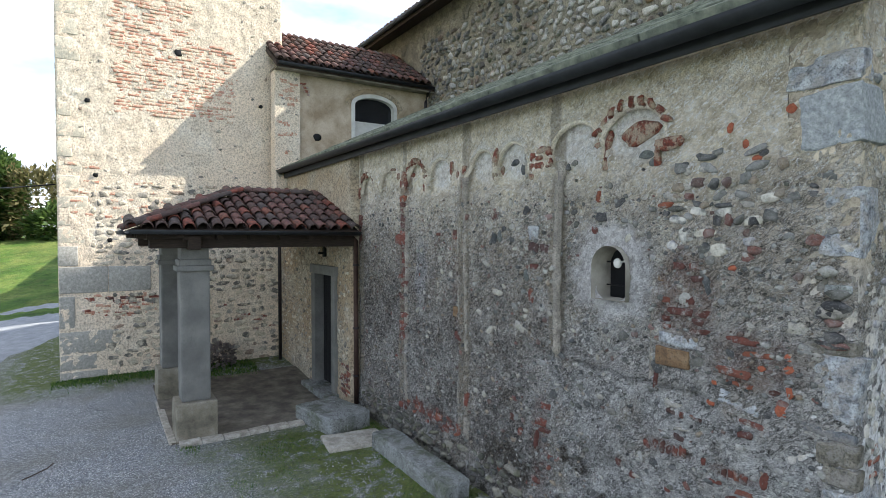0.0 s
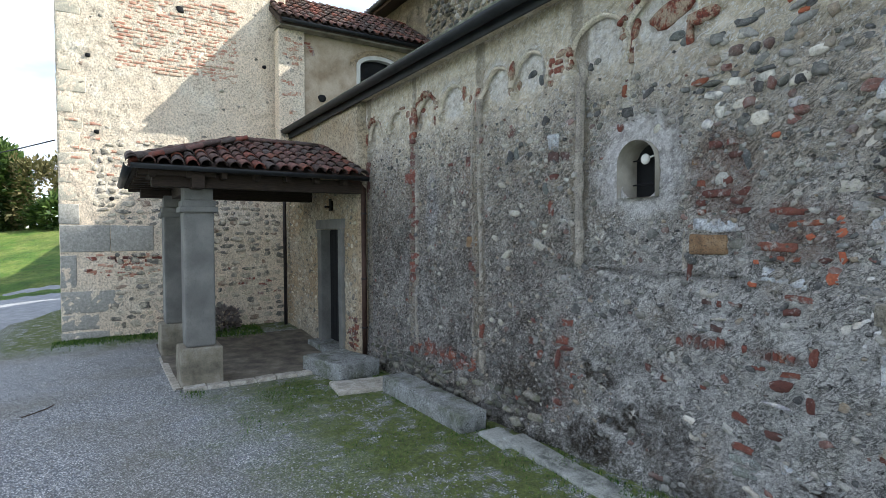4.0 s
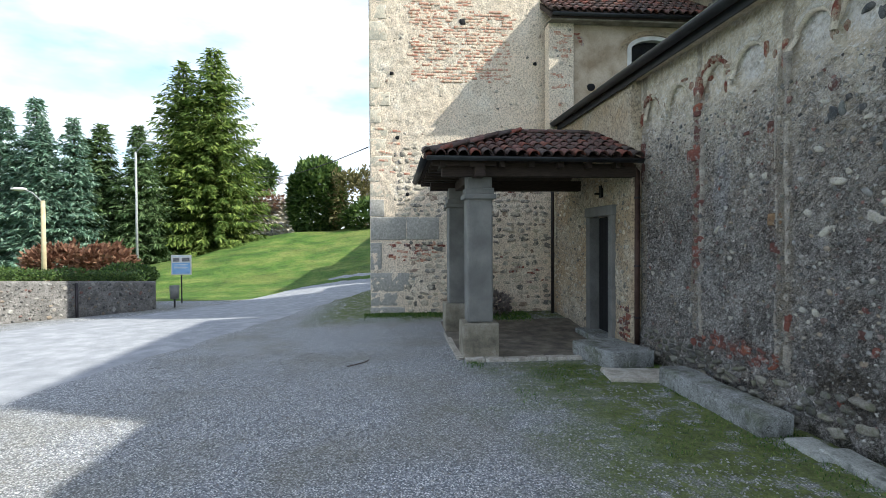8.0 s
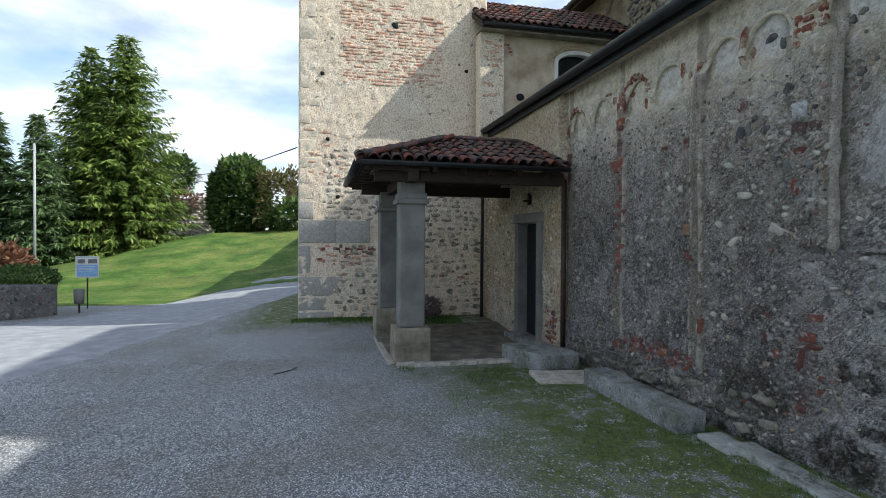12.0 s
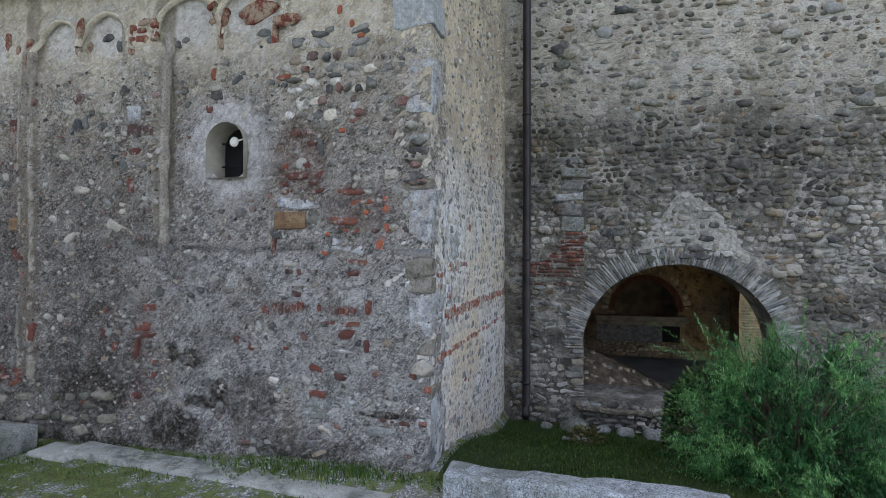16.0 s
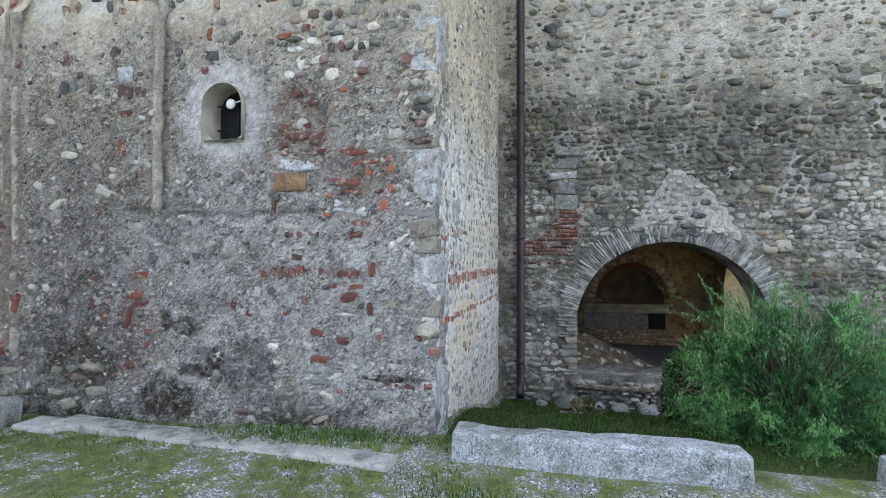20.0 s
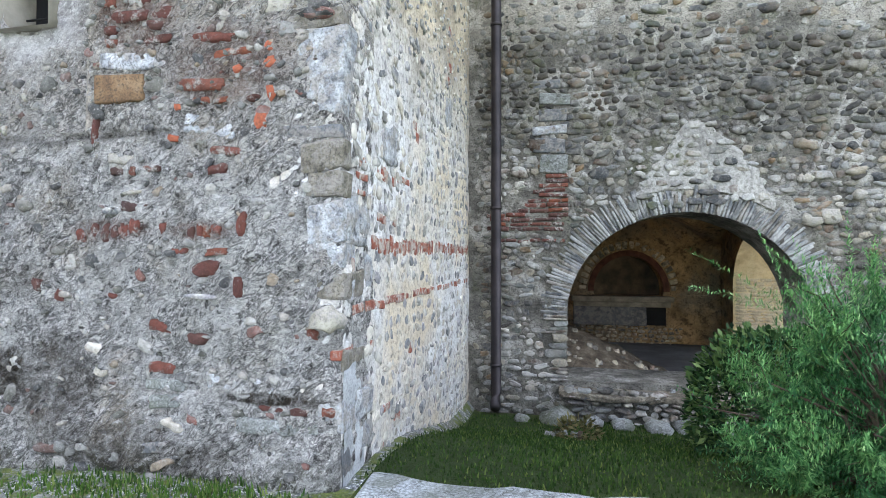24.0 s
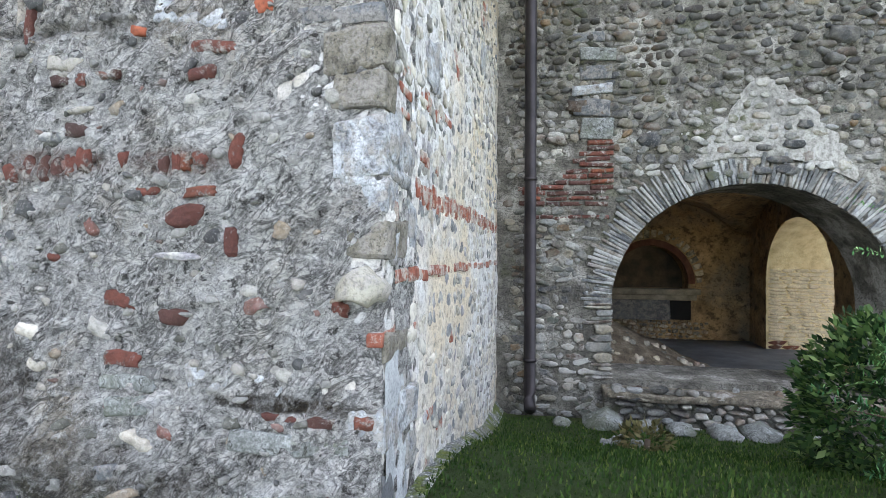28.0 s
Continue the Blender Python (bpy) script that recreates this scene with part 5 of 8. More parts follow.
def pillar(x, y, w, foot, parent):
    part("plinth", box_bm(x - w - 0.08, x + w + 0.08, y - w - 0.08, y + w + 0.08, foot - 0.15, foot + 0.55, 0.02, 0.008, 2, 3), M["plinth"], parent, "stained stone plinth")
    bm = box_bm(x - w, x + w, y - w, y + w, foot + 0.55, 2.42, 0.03)
    part("shaft", bm, M["pillar"], parent)
    part("capital", box_bm(x - w - 0.05, x + w + 0.05, y - w - 0.05, y + w + 0.05, 2.38, 2.46, 0.015), M["pillar"], parent)
    part("capital", box_bm(x - w - 0.02, x + w + 0.02, y - w - 0.02, y + w + 0.02, 2.46, 2.55, 0.01), M["pillar"], parent)
    part("head", box_bm(x - w + 0.01, x + w - 0.01, y - w + 0.01, y + w - 0.01, 2.55, 2.76, 0.01), M["pillar"], parent)


pillar(-7.46, -2.60, 0.2, -0.09, porch)
pillar(-9.72, -2.66, 0.2, -0.05, porch)

# door
door = tagged(put("door", None), "dark closed wooden door in a grey stone frame", "door", kind="structure")
part("leaf", box_bm(-8.96, -8.08, -0.02, 0.05, 0.03, 2.15), M["door"], door)
for k in range(6):
    part("board", box_bm(-8.95 + k * 0.147, -8.95 + k * 0.147 + 0.14, -0.035, -0.02, 0.05, 2.13, 0.004), M["door"], door)
part("jamb", box_bm(-9.16, -8.965, -0.22, 0.0, 0.0, 2.16, 0.012, 0.004, 2), M["pillar"], door, "grey stone jamb")
part("jamb", box_bm(-8.075, -7.90, -0.22, 0.0, 0.0, 2.16, 0.012, 0.004, 2), M["pillar"], door, "grey stone jamb")
part("lintel", box_bm(-9.22, -7.86, -0.23, 0.0, 2.165, 2.34, 0.012, 0.004, 2), M["pillar"], door, "grey stone lintel")
part("threshold", box_bm(-9.2, -7.85, -0.42, 0.02, -0.09, 0.03, 0.015, 0.006, 2), M["granite_moss"], door, "worn stone threshold")

# porch floor
pf = tagged(put("porch_floor", mesh("porch_floor", *strip(-10.4, -7.12, -2.95, -0.17, 24, 20, 0.03, 0.02), M["earth"], True)), "trodden earth porch floor edged with stone", "floor", kind="structure")

# ---------------------------------------------------------------- stone benches and slabs
def stone_block(name, label, cx, cy, z0, z1, lx, ly, rz, mat, seed, cat="bench", group="", rough=0.018):
    nx = max(3, round(lx / 0.07))
    ny = max(3, round(ly / 0.07))
    bm = box_bm(-lx / 2, lx / 2, -ly / 2, ly / 2, z0, z1, 0.0)
    bmesh.ops.bevel(bm, geom=bm.edges[:], offset=min(0.028, (z1 - z0) * 0.22), segments=3, affect="EDGES", profile=0.5)
    bmesh.ops.subdivide_edges(bm, edges=[e for e in bm.edges if e.calc_length() > 0.3], cuts=max(2, round(max(lx, ly) / 0.09)), use_grid_fill=True)
    for v in bm.verts:
        p = Vector((v.co.x, v.co.y, v.co.z)) * 2.4 + Vector((seed * 9, 0, 0))
        v.co += noise.noise_vector(p) * rough * 1.3 + noise.noise_vector(p * 4) * rough * 0.45 + noise.noise_vector(p * 11) * rough * 0.2
    me = bpy.data.meshes.new(name)
    bm.to_mesh(me)
    bm.free()
    me.materials.append(mat)
    me.polygons.foreach_set("use_smooth", [True] * len(me.polygons))
    return tagged(put(name, me, None, "", pose(cx, cy, 0, 0, 0, rz)), label, cat, group)


G = "stone benches along the wall"
stone_block("stone_block", "squat grey granite block lying beside the porch", -6.86, -0.66, -0.14, 0.15, 1.06, 0.72, 12, M["granite_moss"], 1, "stone", G)
stone_block("stone_slab", "flat worn stone slab set in the turf", -5.93, -0.68, -0.16, -0.05, 0.6, 0.86, -8, M["edging"], 2, "slab", "", 0.008)
stone_block("stone_bench", "long low granite bench block against the wall", -4.63, -0.38, -0.14, 0.11, 1.98, 0.36, -1, M["granite_moss"], 3, "bench", G)
stone_block("stone_bench", "long rough granite bench block on the grass", 1.14, -0.30, -0.16, 0.16, 1.86, 0.26, -1, M["granite_worn"], 4, "bench", G)
stone_block("stone_bench", "granite bench block continuing the row on the grass", 3.7, -0.22, -0.16, 0.14, 1.7, 0.26, 1, M["granite_worn"], 5, "bench", G)
for k, (x, y, l, w, z) in enumerate(((-2.33, -0.29, 1.8, 0.27, -0.04), (-0.78, -0.44, 1.25, 0.24, -0.03), (-3.30, -0.30, 0.5, 0.28, -0.06), (2.35, -0.25, 0.6, 0.25, -0.07))):
    stone_block("kerb_stone", "flat kerb stone in the turf along the wall foot", x, y, z - 0.12, z, l, w, -5, M["kerb"], 6 + k, "kerb", "kerb stones", 0.007)

# plain cores that close the chapel and keep its window dark
chapel_core = tagged(part("chapel_core", box_bm(-11.3, -0.42, 1.0, 3.6, -0.5, 4.1), M["mortar_n"], None), "plain inner body of the chapel", "wall", kind="structure")
part("chapel_floor", box_bm(-11.3, -0.42, 0.46, 0.99, -0.5, 0.0), M["mortar_n"], chapel_core)

# window in the chapel wall: iron bars and a white disc of a lamp
cw = tagged(put("chapel_window", None), "small deep round-headed window with iron bars and a white lamp", "window", kind="structure")
# near-black sheet in place of the unlit depth behind the bars
part("back_panel", box_bm(-2.12, -1.62, 0.262, 0.30, 2.28, 2.86), M["door"], cw)
for x in (-1.82, -1.76):
    tube("bar", [(x, 0.18, 2.34), (x, 0.18, 2.80)], 0.008, M["iron"], cw)
for z in (2.45, 2.66):
    tube("bar", [(-2.03, 0.18, z), (-1.70, 0.18, z)], 0.007, M["iron"], cw)
bm = bmesh.new()
bmesh.ops.create_uvsphere(bm, u_segments=14, v_segments=8, radius=0.045, matrix=Matrix.Translation((-1.845, 0.10, 2.655)) @ Matrix.Diagonal((1, 0.45, 1, 1)))
part("lamp", bm, M["white"], cw, "white round lamp", True)
tube("arm", [(-1.845, 0.10, 2.655), (-1.72, 0.12, 2.69)], 0.008, M["white"], cw)

# ---------------------------------------------------------------- what shows in the chapel wall
r = random.Random(21)
free_a = lambda u, v: not (niche_hole(u, v) or math.hypot((u + 1.87) / 0.42, (v - 2.55) / 0.42) < 1)
lower = lambda u, v: free_a(u, v) and v > 0.05 and (v < 3.3 or r.random() < 0.12) and (u < -2.1 or v > 1.8 or r.random() < 0.35)
near_st = scatter(-3.2, -0.15, 0.15, 3.5, 240, 0.085, r, lambda u, v: lower(u, v), 0.016)
stone_set(PA, near_st, wall_a, M["stone_a"], M["stone_a_i"], lambda u, v: True, 240)
stone_set(PA, scatter(-7.2, -0.1, 0.05, 3.45, 3000, 0.055, r, lambda u, v: lower(u, v) and (u < -2.8 or r.random() < 0.5), 0.014), wall_a, M["stone_a"], M["stone_a_i"], lambda u, v: False)
# cobbles laid bare beside the brick patch
stone_set(PA, courses(-1.32, -0.35, 2.72, 3.45, 0.08, 0.11, r, lambda u, v: r.random() < 0.55, 1.2, 0.03, 0.3), wall_a, M["stone_a"], M["stone_a_i"])
# larger, mixed stones at the uneven foot
stone_set(PA, courses(-7.1, -2.9, -0.05, 0.32, 0.09, 0.16, r, lambda u, v: r.random() < 0.85, 1.1, 0.04, 0.2), wall_a, M["stone_f"], M["stone_f_i"], lambda u, v: u > -4.6, 60)
stone_set(PA, courses(-1.9, -0.6, -0.02, 0.14, 0.07, 0.12, r, lambda u, v: r.random() < 0.5, 1.1, 0.02), wall_a, M["stone_a"], M["stone_a_i"], None, 20)

# rounded pieces half sunk in the plaster: worn bricks, odd stones
rs = random.Random(23)
WORN = [mesh("brick", *dome(1, 1, 1, rs, 12, 0.92), M["brick"], True) for _ in range(8)]
SHARD = [mesh("tile_shard", *dome(1, 1, 1, rs, 9, 0.6), M["bright_brick"], True) for _ in range(4)]
COBBLE = [mesh("stone", *dome(1, 1, 1, rs, 9, 0.3), M["stone_b"], True) for _ in range(6)]
CREAM = [mesh("pale_stone", *dome(1, 1, 1, rs, 9, 0.2), M["pale"], True) for _ in range(5)]
DUSKY = [mesh("dark_stone", *dome(1, 1, 1, rs, 9, 0.3), M["stone_dusk"], True) for _ in range(5)]


def sunk(pl, name, shapes, parent, u, v, w, h, out=0.03, turn=None):
    t = rs.gauss(0, 0.06) if turn is None else turn
    m = pl.lay(u, v, pl.dep(u, v) - 0.008, t) @ Matrix.Diagonal((w * 1.06, h * 1.06, out * rs.uniform(0.6, 0.95), 1))
    return put(name, shapes[rs.randrange(len(shapes))], parent, "", m)


# bricks of the pilaster strip beside the window bay
STRIP_BRICKS = [(-2.79, 2.78, .15, .10), (-2.635, 2.77, .13, .08), (-2.78, 2.585, .11, .06), (-2.82, 2.28, .08, .14), (-2.665, 1.18, .20, .075), (-2.71, 1.005, .16, .08), (-2.675, .93, .20, .05), (-2.77, .81, .06, .19),
                (-2.57, .69, .065, .05), (-2.585, .58, .055, .05), (-2.75, .475, .085, .08), (-2.77, .39, .13, .065), (-2.82, .31, .22, .06)]
# the patch of brickwork between window and corner
PATCH_BRICKS = [(-1.16, 2.67, .10, .06), (-1.025, 2.67, .116, .05), (-1.01, 2.575, .09, .05), (-1.27, 2.395, .08, .047), (-1.07, 2.40, .076, .065), (-1.15, 2.315, .215, .06), (-.96, 2.318, .125, .055), (-1.27, 2.25, .077, .046), (-1.0, 2.253, .09, .05),
                (-1.267, 2.184, .067, .047), (-.985, 2.182, .16, .037), (-.677, 2.166, .23, .05), (-.563, 2.086, .21, .04), (-.73, 1.935, .24, .063), (-.73, 1.857, .10, .036), (-.626, 1.854, .08, .032), (-.454, 1.854, .07, .035), (-1.28, 3.14, .13, .047), (-1.06, 3.196, .056, .03)]
# scattered lower down, beside the corner
LOW_BRICKS = [(-1.224, 1.522, .086, .04), (-1.126, 1.519, .036, .046), (-1.036, 1.527, .047, .03), (-.98, 1.524, .052, .028), (-1.14, 1.338, .104, .05), (-.508, 1.242, .055, .106), (-.846, 1.11, .09, .036), (-.64, 1.106, .12, .035), (-.698, 1.024, .14, .072),
              (-.522, .936, .05, .10), (-.597, 1.602, .195, .043), (-.64, 1.514, .11, .05), (-.97, .732, .14, .06), (-.752, .678, .11, .06), (-.962, .523, .15, .056), (-.35, .355, .133, .03), (-.204, .351, .10, .037), (-.052, .356, .067, .046), (-1.256, .878, .057, .035), (-.138, .718, .06, .046), (-1.37, 1.742, .036, .19)]
# rows of bricks on end
END_BRICKS = [(-1.449, 1.192, .065, .064), (-1.373, 1.209, .056, .084), (-1.306, 1.206, .063, .087), (-1.244, 1.209, .05, .076), (-1.182, 1.211, .058, .083), (-1.117, 1.232, .058, .088), (-.934, 1.222, .035, .056), (-.783, 1.205, .038, .07), (-.737, 1.207, .04, .083), (-.693, 1.212, .04, .069), (-.64, 1.216, .05, .05)]
# far bays and their strips
FAR_BRICKS = [(-4.21, 2.86, .25, .11), (-4.26, 2.94, .14, .06), (-4.19, 1.65, .16, .10), (-4.01, .91, .07, .19), (-3.16, .928, .106, .077), (-3.02, .818, .074, .07), (-3.354, .273, .08, .08), (-3.465, 3.124, .13, .094), (-2.07, 2.948, .06, .068), (-2.024, 3.257, .05, .108), (-1.741, .931, .054, .07), (-1.596, .878, .064, .066),
              (-5.72, 2.84, .30, .15), (-5.637, 1.571, .18, .12), (-5.64, 1.44, .16, .12), (-5.717, .407, .14, .11), (-7.2, 3.1, .14, .3), (-7.2, 2.8, .12, .3), (-5.22, .474, .19, .088), (-4.91, .49, .18, .09), (-4.67, .497, .175, .09)]
for spots in (STRIP_BRICKS, PATCH_BRICKS, LOW_BRICKS, END_BRICKS, FAR_BRICKS):
    for u, v, w, h in spots:
        sunk(PA, "brick", WORN, wall_a, u, v, w, h)
# the strip that keeps most of its brick, and rubbly brick at the wall foot
v = 0.55
while v < 3.75:
    h = rs.uniform(0.06, 0.13)
    if rs.random() < (0.85 if v > 1.4 else 0.5):
        sunk(PA, "brick", WORN, wall_a, -5.63 + rs.gauss(0, 0.025), v, rs.uniform(0.09, 0.2), h)
    v += h + 0.02
for k in range(26):
    u = rs.uniform(-5.7, -4.1)
    sunk(PA, "brick", WORN, wall_a, u, 0.36 + 0.22 * rs.random() * (1 + (u + 4.1) * -0.2), rs.uniform(0.07, 0.17), rs.uniform(0.04, 0.07), 0.03, rs.gauss(0, 0.2))
for k in range(14):
    sunk(PA, "brick", WORN, wall_a, rs.uniform(-7.0, -3.0), rs.uniform(0.5, 3.2), rs.uniform(0.05, 0.11), rs.uniform(0.04, 0.07), 0.022, rs.gauss(0, 0.4))
for u, v, w, h in ((-.362, 2.10, .07, .05), (-.366, 2.024, .08, .05), (-.534, 2.0, .057, .044), (-.359, 1.88, .047, .088), (-.867, 1.832, .05, .037), (-.894, 1.676, .064, .037), (-.74, 2.67, .058, .045), (-.582, 3.428, .072, .045), (-.667, 3.53, .045, .055), (-.38, 3.72, .07, .06), (-.78, 3.66, .05, .07), (-.414, 1.743, .08, .09)):
    sunk(PA, "tile_shard", SHARD, wall_a, u, v, w, h, 0.024, rs.gauss(0, 0.3))
PALE_A = [(-3.19, 3.25, .063, .093), (-3.57, 3.0, .15, .052), (-3.1, 2.76, .113, .052), (-3.65, 2.58, .13, .063), (-3.44, 2.26, .175, .078), (-2.96, 2.05, .09, .05), (-3.045, 1.92, .20, .11), (-3.59, 1.81, .23, .068), (-2.0, 3.14, .12, .093), (-1.495, 3.22, .12, .057), (-1.1, 3.27, .127, .06), (-.9, 3.27, .09, .042),
          (-1.215, 3.195, .154, .066), (-1.11, 3.386, .08, .065), (-.974, 3.388, .075, .055), (-.32, 2.30, .15, .12), (-1.7, 2.875, .097, .067), (-1.89, 1.96, .04, .048), (-2.03, 1.784, .045, .06), (-2.32, 1.99, .058, .04), (-1.212, 1.587, .147, .066), (-1.126, 1.409, .109, .03)]
COBBLE_A = [(-.804, 3.068, .13, .07), (-.946, 2.922, .175, .07), (-.844, 2.794, .13, .10), (-1.0, 3.08, .14, .08), (-1.17, 3.02, .15, .07), (-1.12, 2.9, .08, .12), (-.6, 3.0, .14, .08), (-.62, 2.86, .12, .07), (-1.22, 2.82, .1, .08), (-.5, 3.15, .12, .07), (-.07, 2.83, .105, .057), (-1.265, 1.322, .124, .052), (-.878, .244, .126, .055), (-.728, .886, .19, .03),
            (-1.368, .607, .10, .063), (-1.33, .484, .076, .06)]
for u, v, w, h in PALE_A:
    sunk(PA, "pale_stone", CREAM, wall_a, u, v, w, h, 0.03, rs.gauss(0, 0.25))
for u, v, w, h in COBBLE_A:
    sunk(PA, "stone", COBBLE, wall_a, u, v, w, h, 0.03, rs.gauss(0, 0.2))
for k in range(46):
    u, v, w = rs.uniform(-7.0, -2.9), rs.uniform(0.8, 3.3), rs.uniform(0.05, 0.11)
    if abs(u + 4.09) > 0.15 and abs(u + 5.64) > 0.15:
        sunk(PA, "pale_stone", CREAM, wall_a, u, v, w, w * rs.uniform(0.6, 0.9), 0.026, rs.gauss(0, 0.4))
DARK_A = [(-3.185, 3.69, .126, .07), (-3.05, 3.6, .075, .113), (-3.48, 2.87, .097, .13), (-3.38, 2.89, .07, .13), (-2.93, 2.48, .074, .127), (-1.52, 3.57, .144, .077), (-1.43, 3.5, .116, .07), (-.59, 3.37, .058, .073), (-.94, 3.47, .15, .046), (-.9, 2.72, .075, .07), (-.93, 2.54, .05, .18), (-1.0, 1.956, .11, .09),
          (-1.81, 1.358, .109, .07), (-1.606, 1.118, .08, .057), (-2.9, 1.74, .15, .06), (-2.41, 3.56, .058, .07), (-2.33, 3.59, .08, .06), (-1.88, 3.34, .055, .053), (-3.62, 3.26, .08, .074), (-1.61, 3.0, .053, .072)]
for u, v, w, h in DARK_A:
    sunk(PA, "dark_stone", DUSKY, wall_a, u, v, w, h, 0.03, rs.gauss(0, 0.15))

# dressed and odd blocks
block(PA, "orange_block", -1.212, 1.945, 0.29, 0.15, M["orange"], wall_a, 0.02, 0, "ochre sandstone block", 0.02)
block(PA, "orange_block", -1.216, 2.58, 0.29, 0.09, M["orange"], wall_a, 0.02, 0, "ochre sandstone block", 0.02)
block(PA, "orange_block", -4.20, 1.95, 0.23, 0.13, M["orange"], wall_a, 0.02, 0, "ochre sandstone block", 0.02)
block(PA, "block", -1.14, 2.086, 0.39, 0.085, M["bluestone"], wall_a, 0.02, -0.02, "", 0.03)
block(PA, "block", -0.69, 1.72, 0.31, 0.09, M["bluestone"], wall_a, 0.02, -0.2, "", 0.03)
block(PA, "block", -2.79, 2.932, 0.15, 0.15, M["bluestone"], wall_a, 0.01, 0, "", 0.02)
block(PA, "block", -0.52, 0.468, 0.39, 0.085, M["bluestone"], wall_a, 0.016, 0.0, "", 0.03)
block(PA, "block", -0.94, 0.43, 0.22, 0.055, M["granite_moss"], wall_a, 0.016, 0.0, "", 0.02)
block(PA, "block", -0.937, 0.357, 0.17, 0.07, M["granite_moss"], wall_a, 0.02, 0.0, "", 0.02)
block(PA, "block", -0.32, 0.277, 0.42, 0.075, M["granite_moss"], wall_a, 0.016, -0.02, "", 0.03)
block(PA, "block", -0.97, 0.14, 0.15, 0.06, M["darkstone"], wall_a, 0.02, 0.0, "", 0.02)
block(PA, "block", -0.09, 2.566, 0.16, 0.07, M["granite_moss"], wall_a, 0.02, 0.0, "", 0.02)
# red ochre left in the blind arches
put("painted_patch", mesh("painted_patch", *dome(0.36, 0.19, 0.014, r, 14, 0.45), M["red_paint"], True), wall_a, "faded red painted patch", PA.lay(-1.58, 3.76, PA.dep(-1.58, 3.76) + 0.008, 0.1))
RED = [mesh("red_piece", *dome(1, 1, 1, rs, 9, 0.7), M["red_paint"], True) for _ in range(6)]
for u, v, w, h, t in ((-1.26, 3.62, .24, .1, .1), (-1.40, 3.53, .06, .2, 0), (-1.97, 3.66, .07, .22, -.15), (-1.90, 3.74, .06, .16, -.3), (-2.02, 3.80, .06, .12, .3), (-1.94, 3.52, .1, .1, 0),
                      (-3.51, 3.72, .07, .24, .2), (-3.43, 3.76, .07, .2, -.2), (-3.56, 3.80, .05, .14, .5), (-3.47, 3.58, .07, .12, 0), (-3.40, 3.62, .06, .1, 0),
                      (-2.83, 3.70, .08, .1, 0), (-2.83, 3.6, .09, .08, 0), (-2.70, 3.76, .16, .06, .1), (-2.70, 3.60, .18, .08, 0), (-2.6, 3.74, .07, .1, 0), (-2.6, 3.63, .07, .09, 0), (-2.83, 3.5, .09, .06, 0), (-2.73, 3.68, .1, .05, 0)):
    sunk(PA, "red_piece", RED, wall_a, u, v, w, h, 0.03, t)
for u, v, w, h in ((-4.36, 3.75, .06, .17), (-4.09, 3.69, .08, .13), (-4.08, 3.54, .06, .16), (-5.12, 3.59, .1, .17), (-5.5, 3.78, .12, .07), (-5.85, 3.78, .12, .11), (-4.25, 3.66, .05, .1), (-5.62, 3.68, .14, .3), (-7.3, 3.62, .2, .2), (-6.5, 3.7, .06, .1), (-6.0, 3.9, .16, .05)):
    sunk(PA, "red_piece", RED, wall_a, u, v, w, h, 0.03, rs.gauss(0, 0.15))
for c, rad in ((-1.63, 0.40), (-5.32, 0.33), (-6.9, 0.28)):
    for k in range(11):
        a = math.pi * (0.08 + 0.84 * k / 10)
        if rs.random() < 0.75:
            sunk(PA, "red_piece", RED, wall_a, c - rad * math.cos(a), 3.62 + rad * math.sin(a), 0.05, 0.10, 0.03, a - math.pi / 2)


def arch_band(c, rad, foot):
    """The raised plaster moulding of a blind arch."""
    vs, fs, seg = [], [], 16
    pts = [(c - rad, foot)] + [(c - rad * math.cos(math.pi * k / seg), 3.62 + rad * 1.03 * math.sin(math.pi * k / seg)) for k in range(seg + 1)] + [(c + rad, foot)]
    for i, (u, v) in enumerate(pts):
        a, b = pts[max(0, i - 1)], pts[min(len(pts) - 1, i + 1)]
        du, dv = b[0] - a[0], b[1] - a[1]
        L = math.hypot(du, dv)
        nu, nv = -dv / L, du / L
        w = 0.015 * (1 + 0.6 * noise.noise(Vector((u * 9, v * 9, 2))))
        base = PA.dep(u, v)
        for s, d in ((-1.8, -0.03), (-1, 0.006), (1, 0.008), (1.8, -0.03)):
            vs.append(PA.at(u + nu * w * s, v + nv * w * s, base + d))
    for i in range(len(pts) - 1):
        for k in range(3):
            fs.append((i * 4 + k, i * 4 + k + 1, i * 4 + k + 5, i * 4 + k + 4))
    return vs, fs


for c, rad in ARCHES:
    put("arch_moulding", mesh("arch_moulding", *arch_band(c, rad, 3.6), M["arch_plaster"], True), wall_a)
# rims of the flat pilaster strips
def strip_edge(u0, v0, v1, half, proud):
    """A worn, rounded plaster rim running up the wall."""
    vs, fs, n = [], [], int((v1 - v0) / 0.03)
    for k in range(n + 1):
        v = v0 + (v1 - v0) * k / n
        u = u0 + 0.015 * noise.noise(Vector((u0, v * 2.5, 3)))
        w = half * (1 + 0.5 * noise.noise(Vector((u0, v * 6, 9))))
        lift = proud * (1 + 0.9 * noise.noise(Vector((u0 * 3, v * 4, 5))))
        for s, d in ((-1.4, -0.035), (-0.8, lift * 0.5), (-0.2, lift), (0.4, lift * 0.9), (1.0, lift * 0.2), (1.4, -0.035)):
            vs.append(PA.at(u + s * w, v, lump_a(u0, v) + d + 0.006 * noise.noise(Vector((u * 30 + s * 9, v * 30, 1)))))
    for k in range(n):
        for s in range(5):
            a = k * 6 + s
            fs.append((a, a + 1, a + 7, a + 6))
    return vs, fs


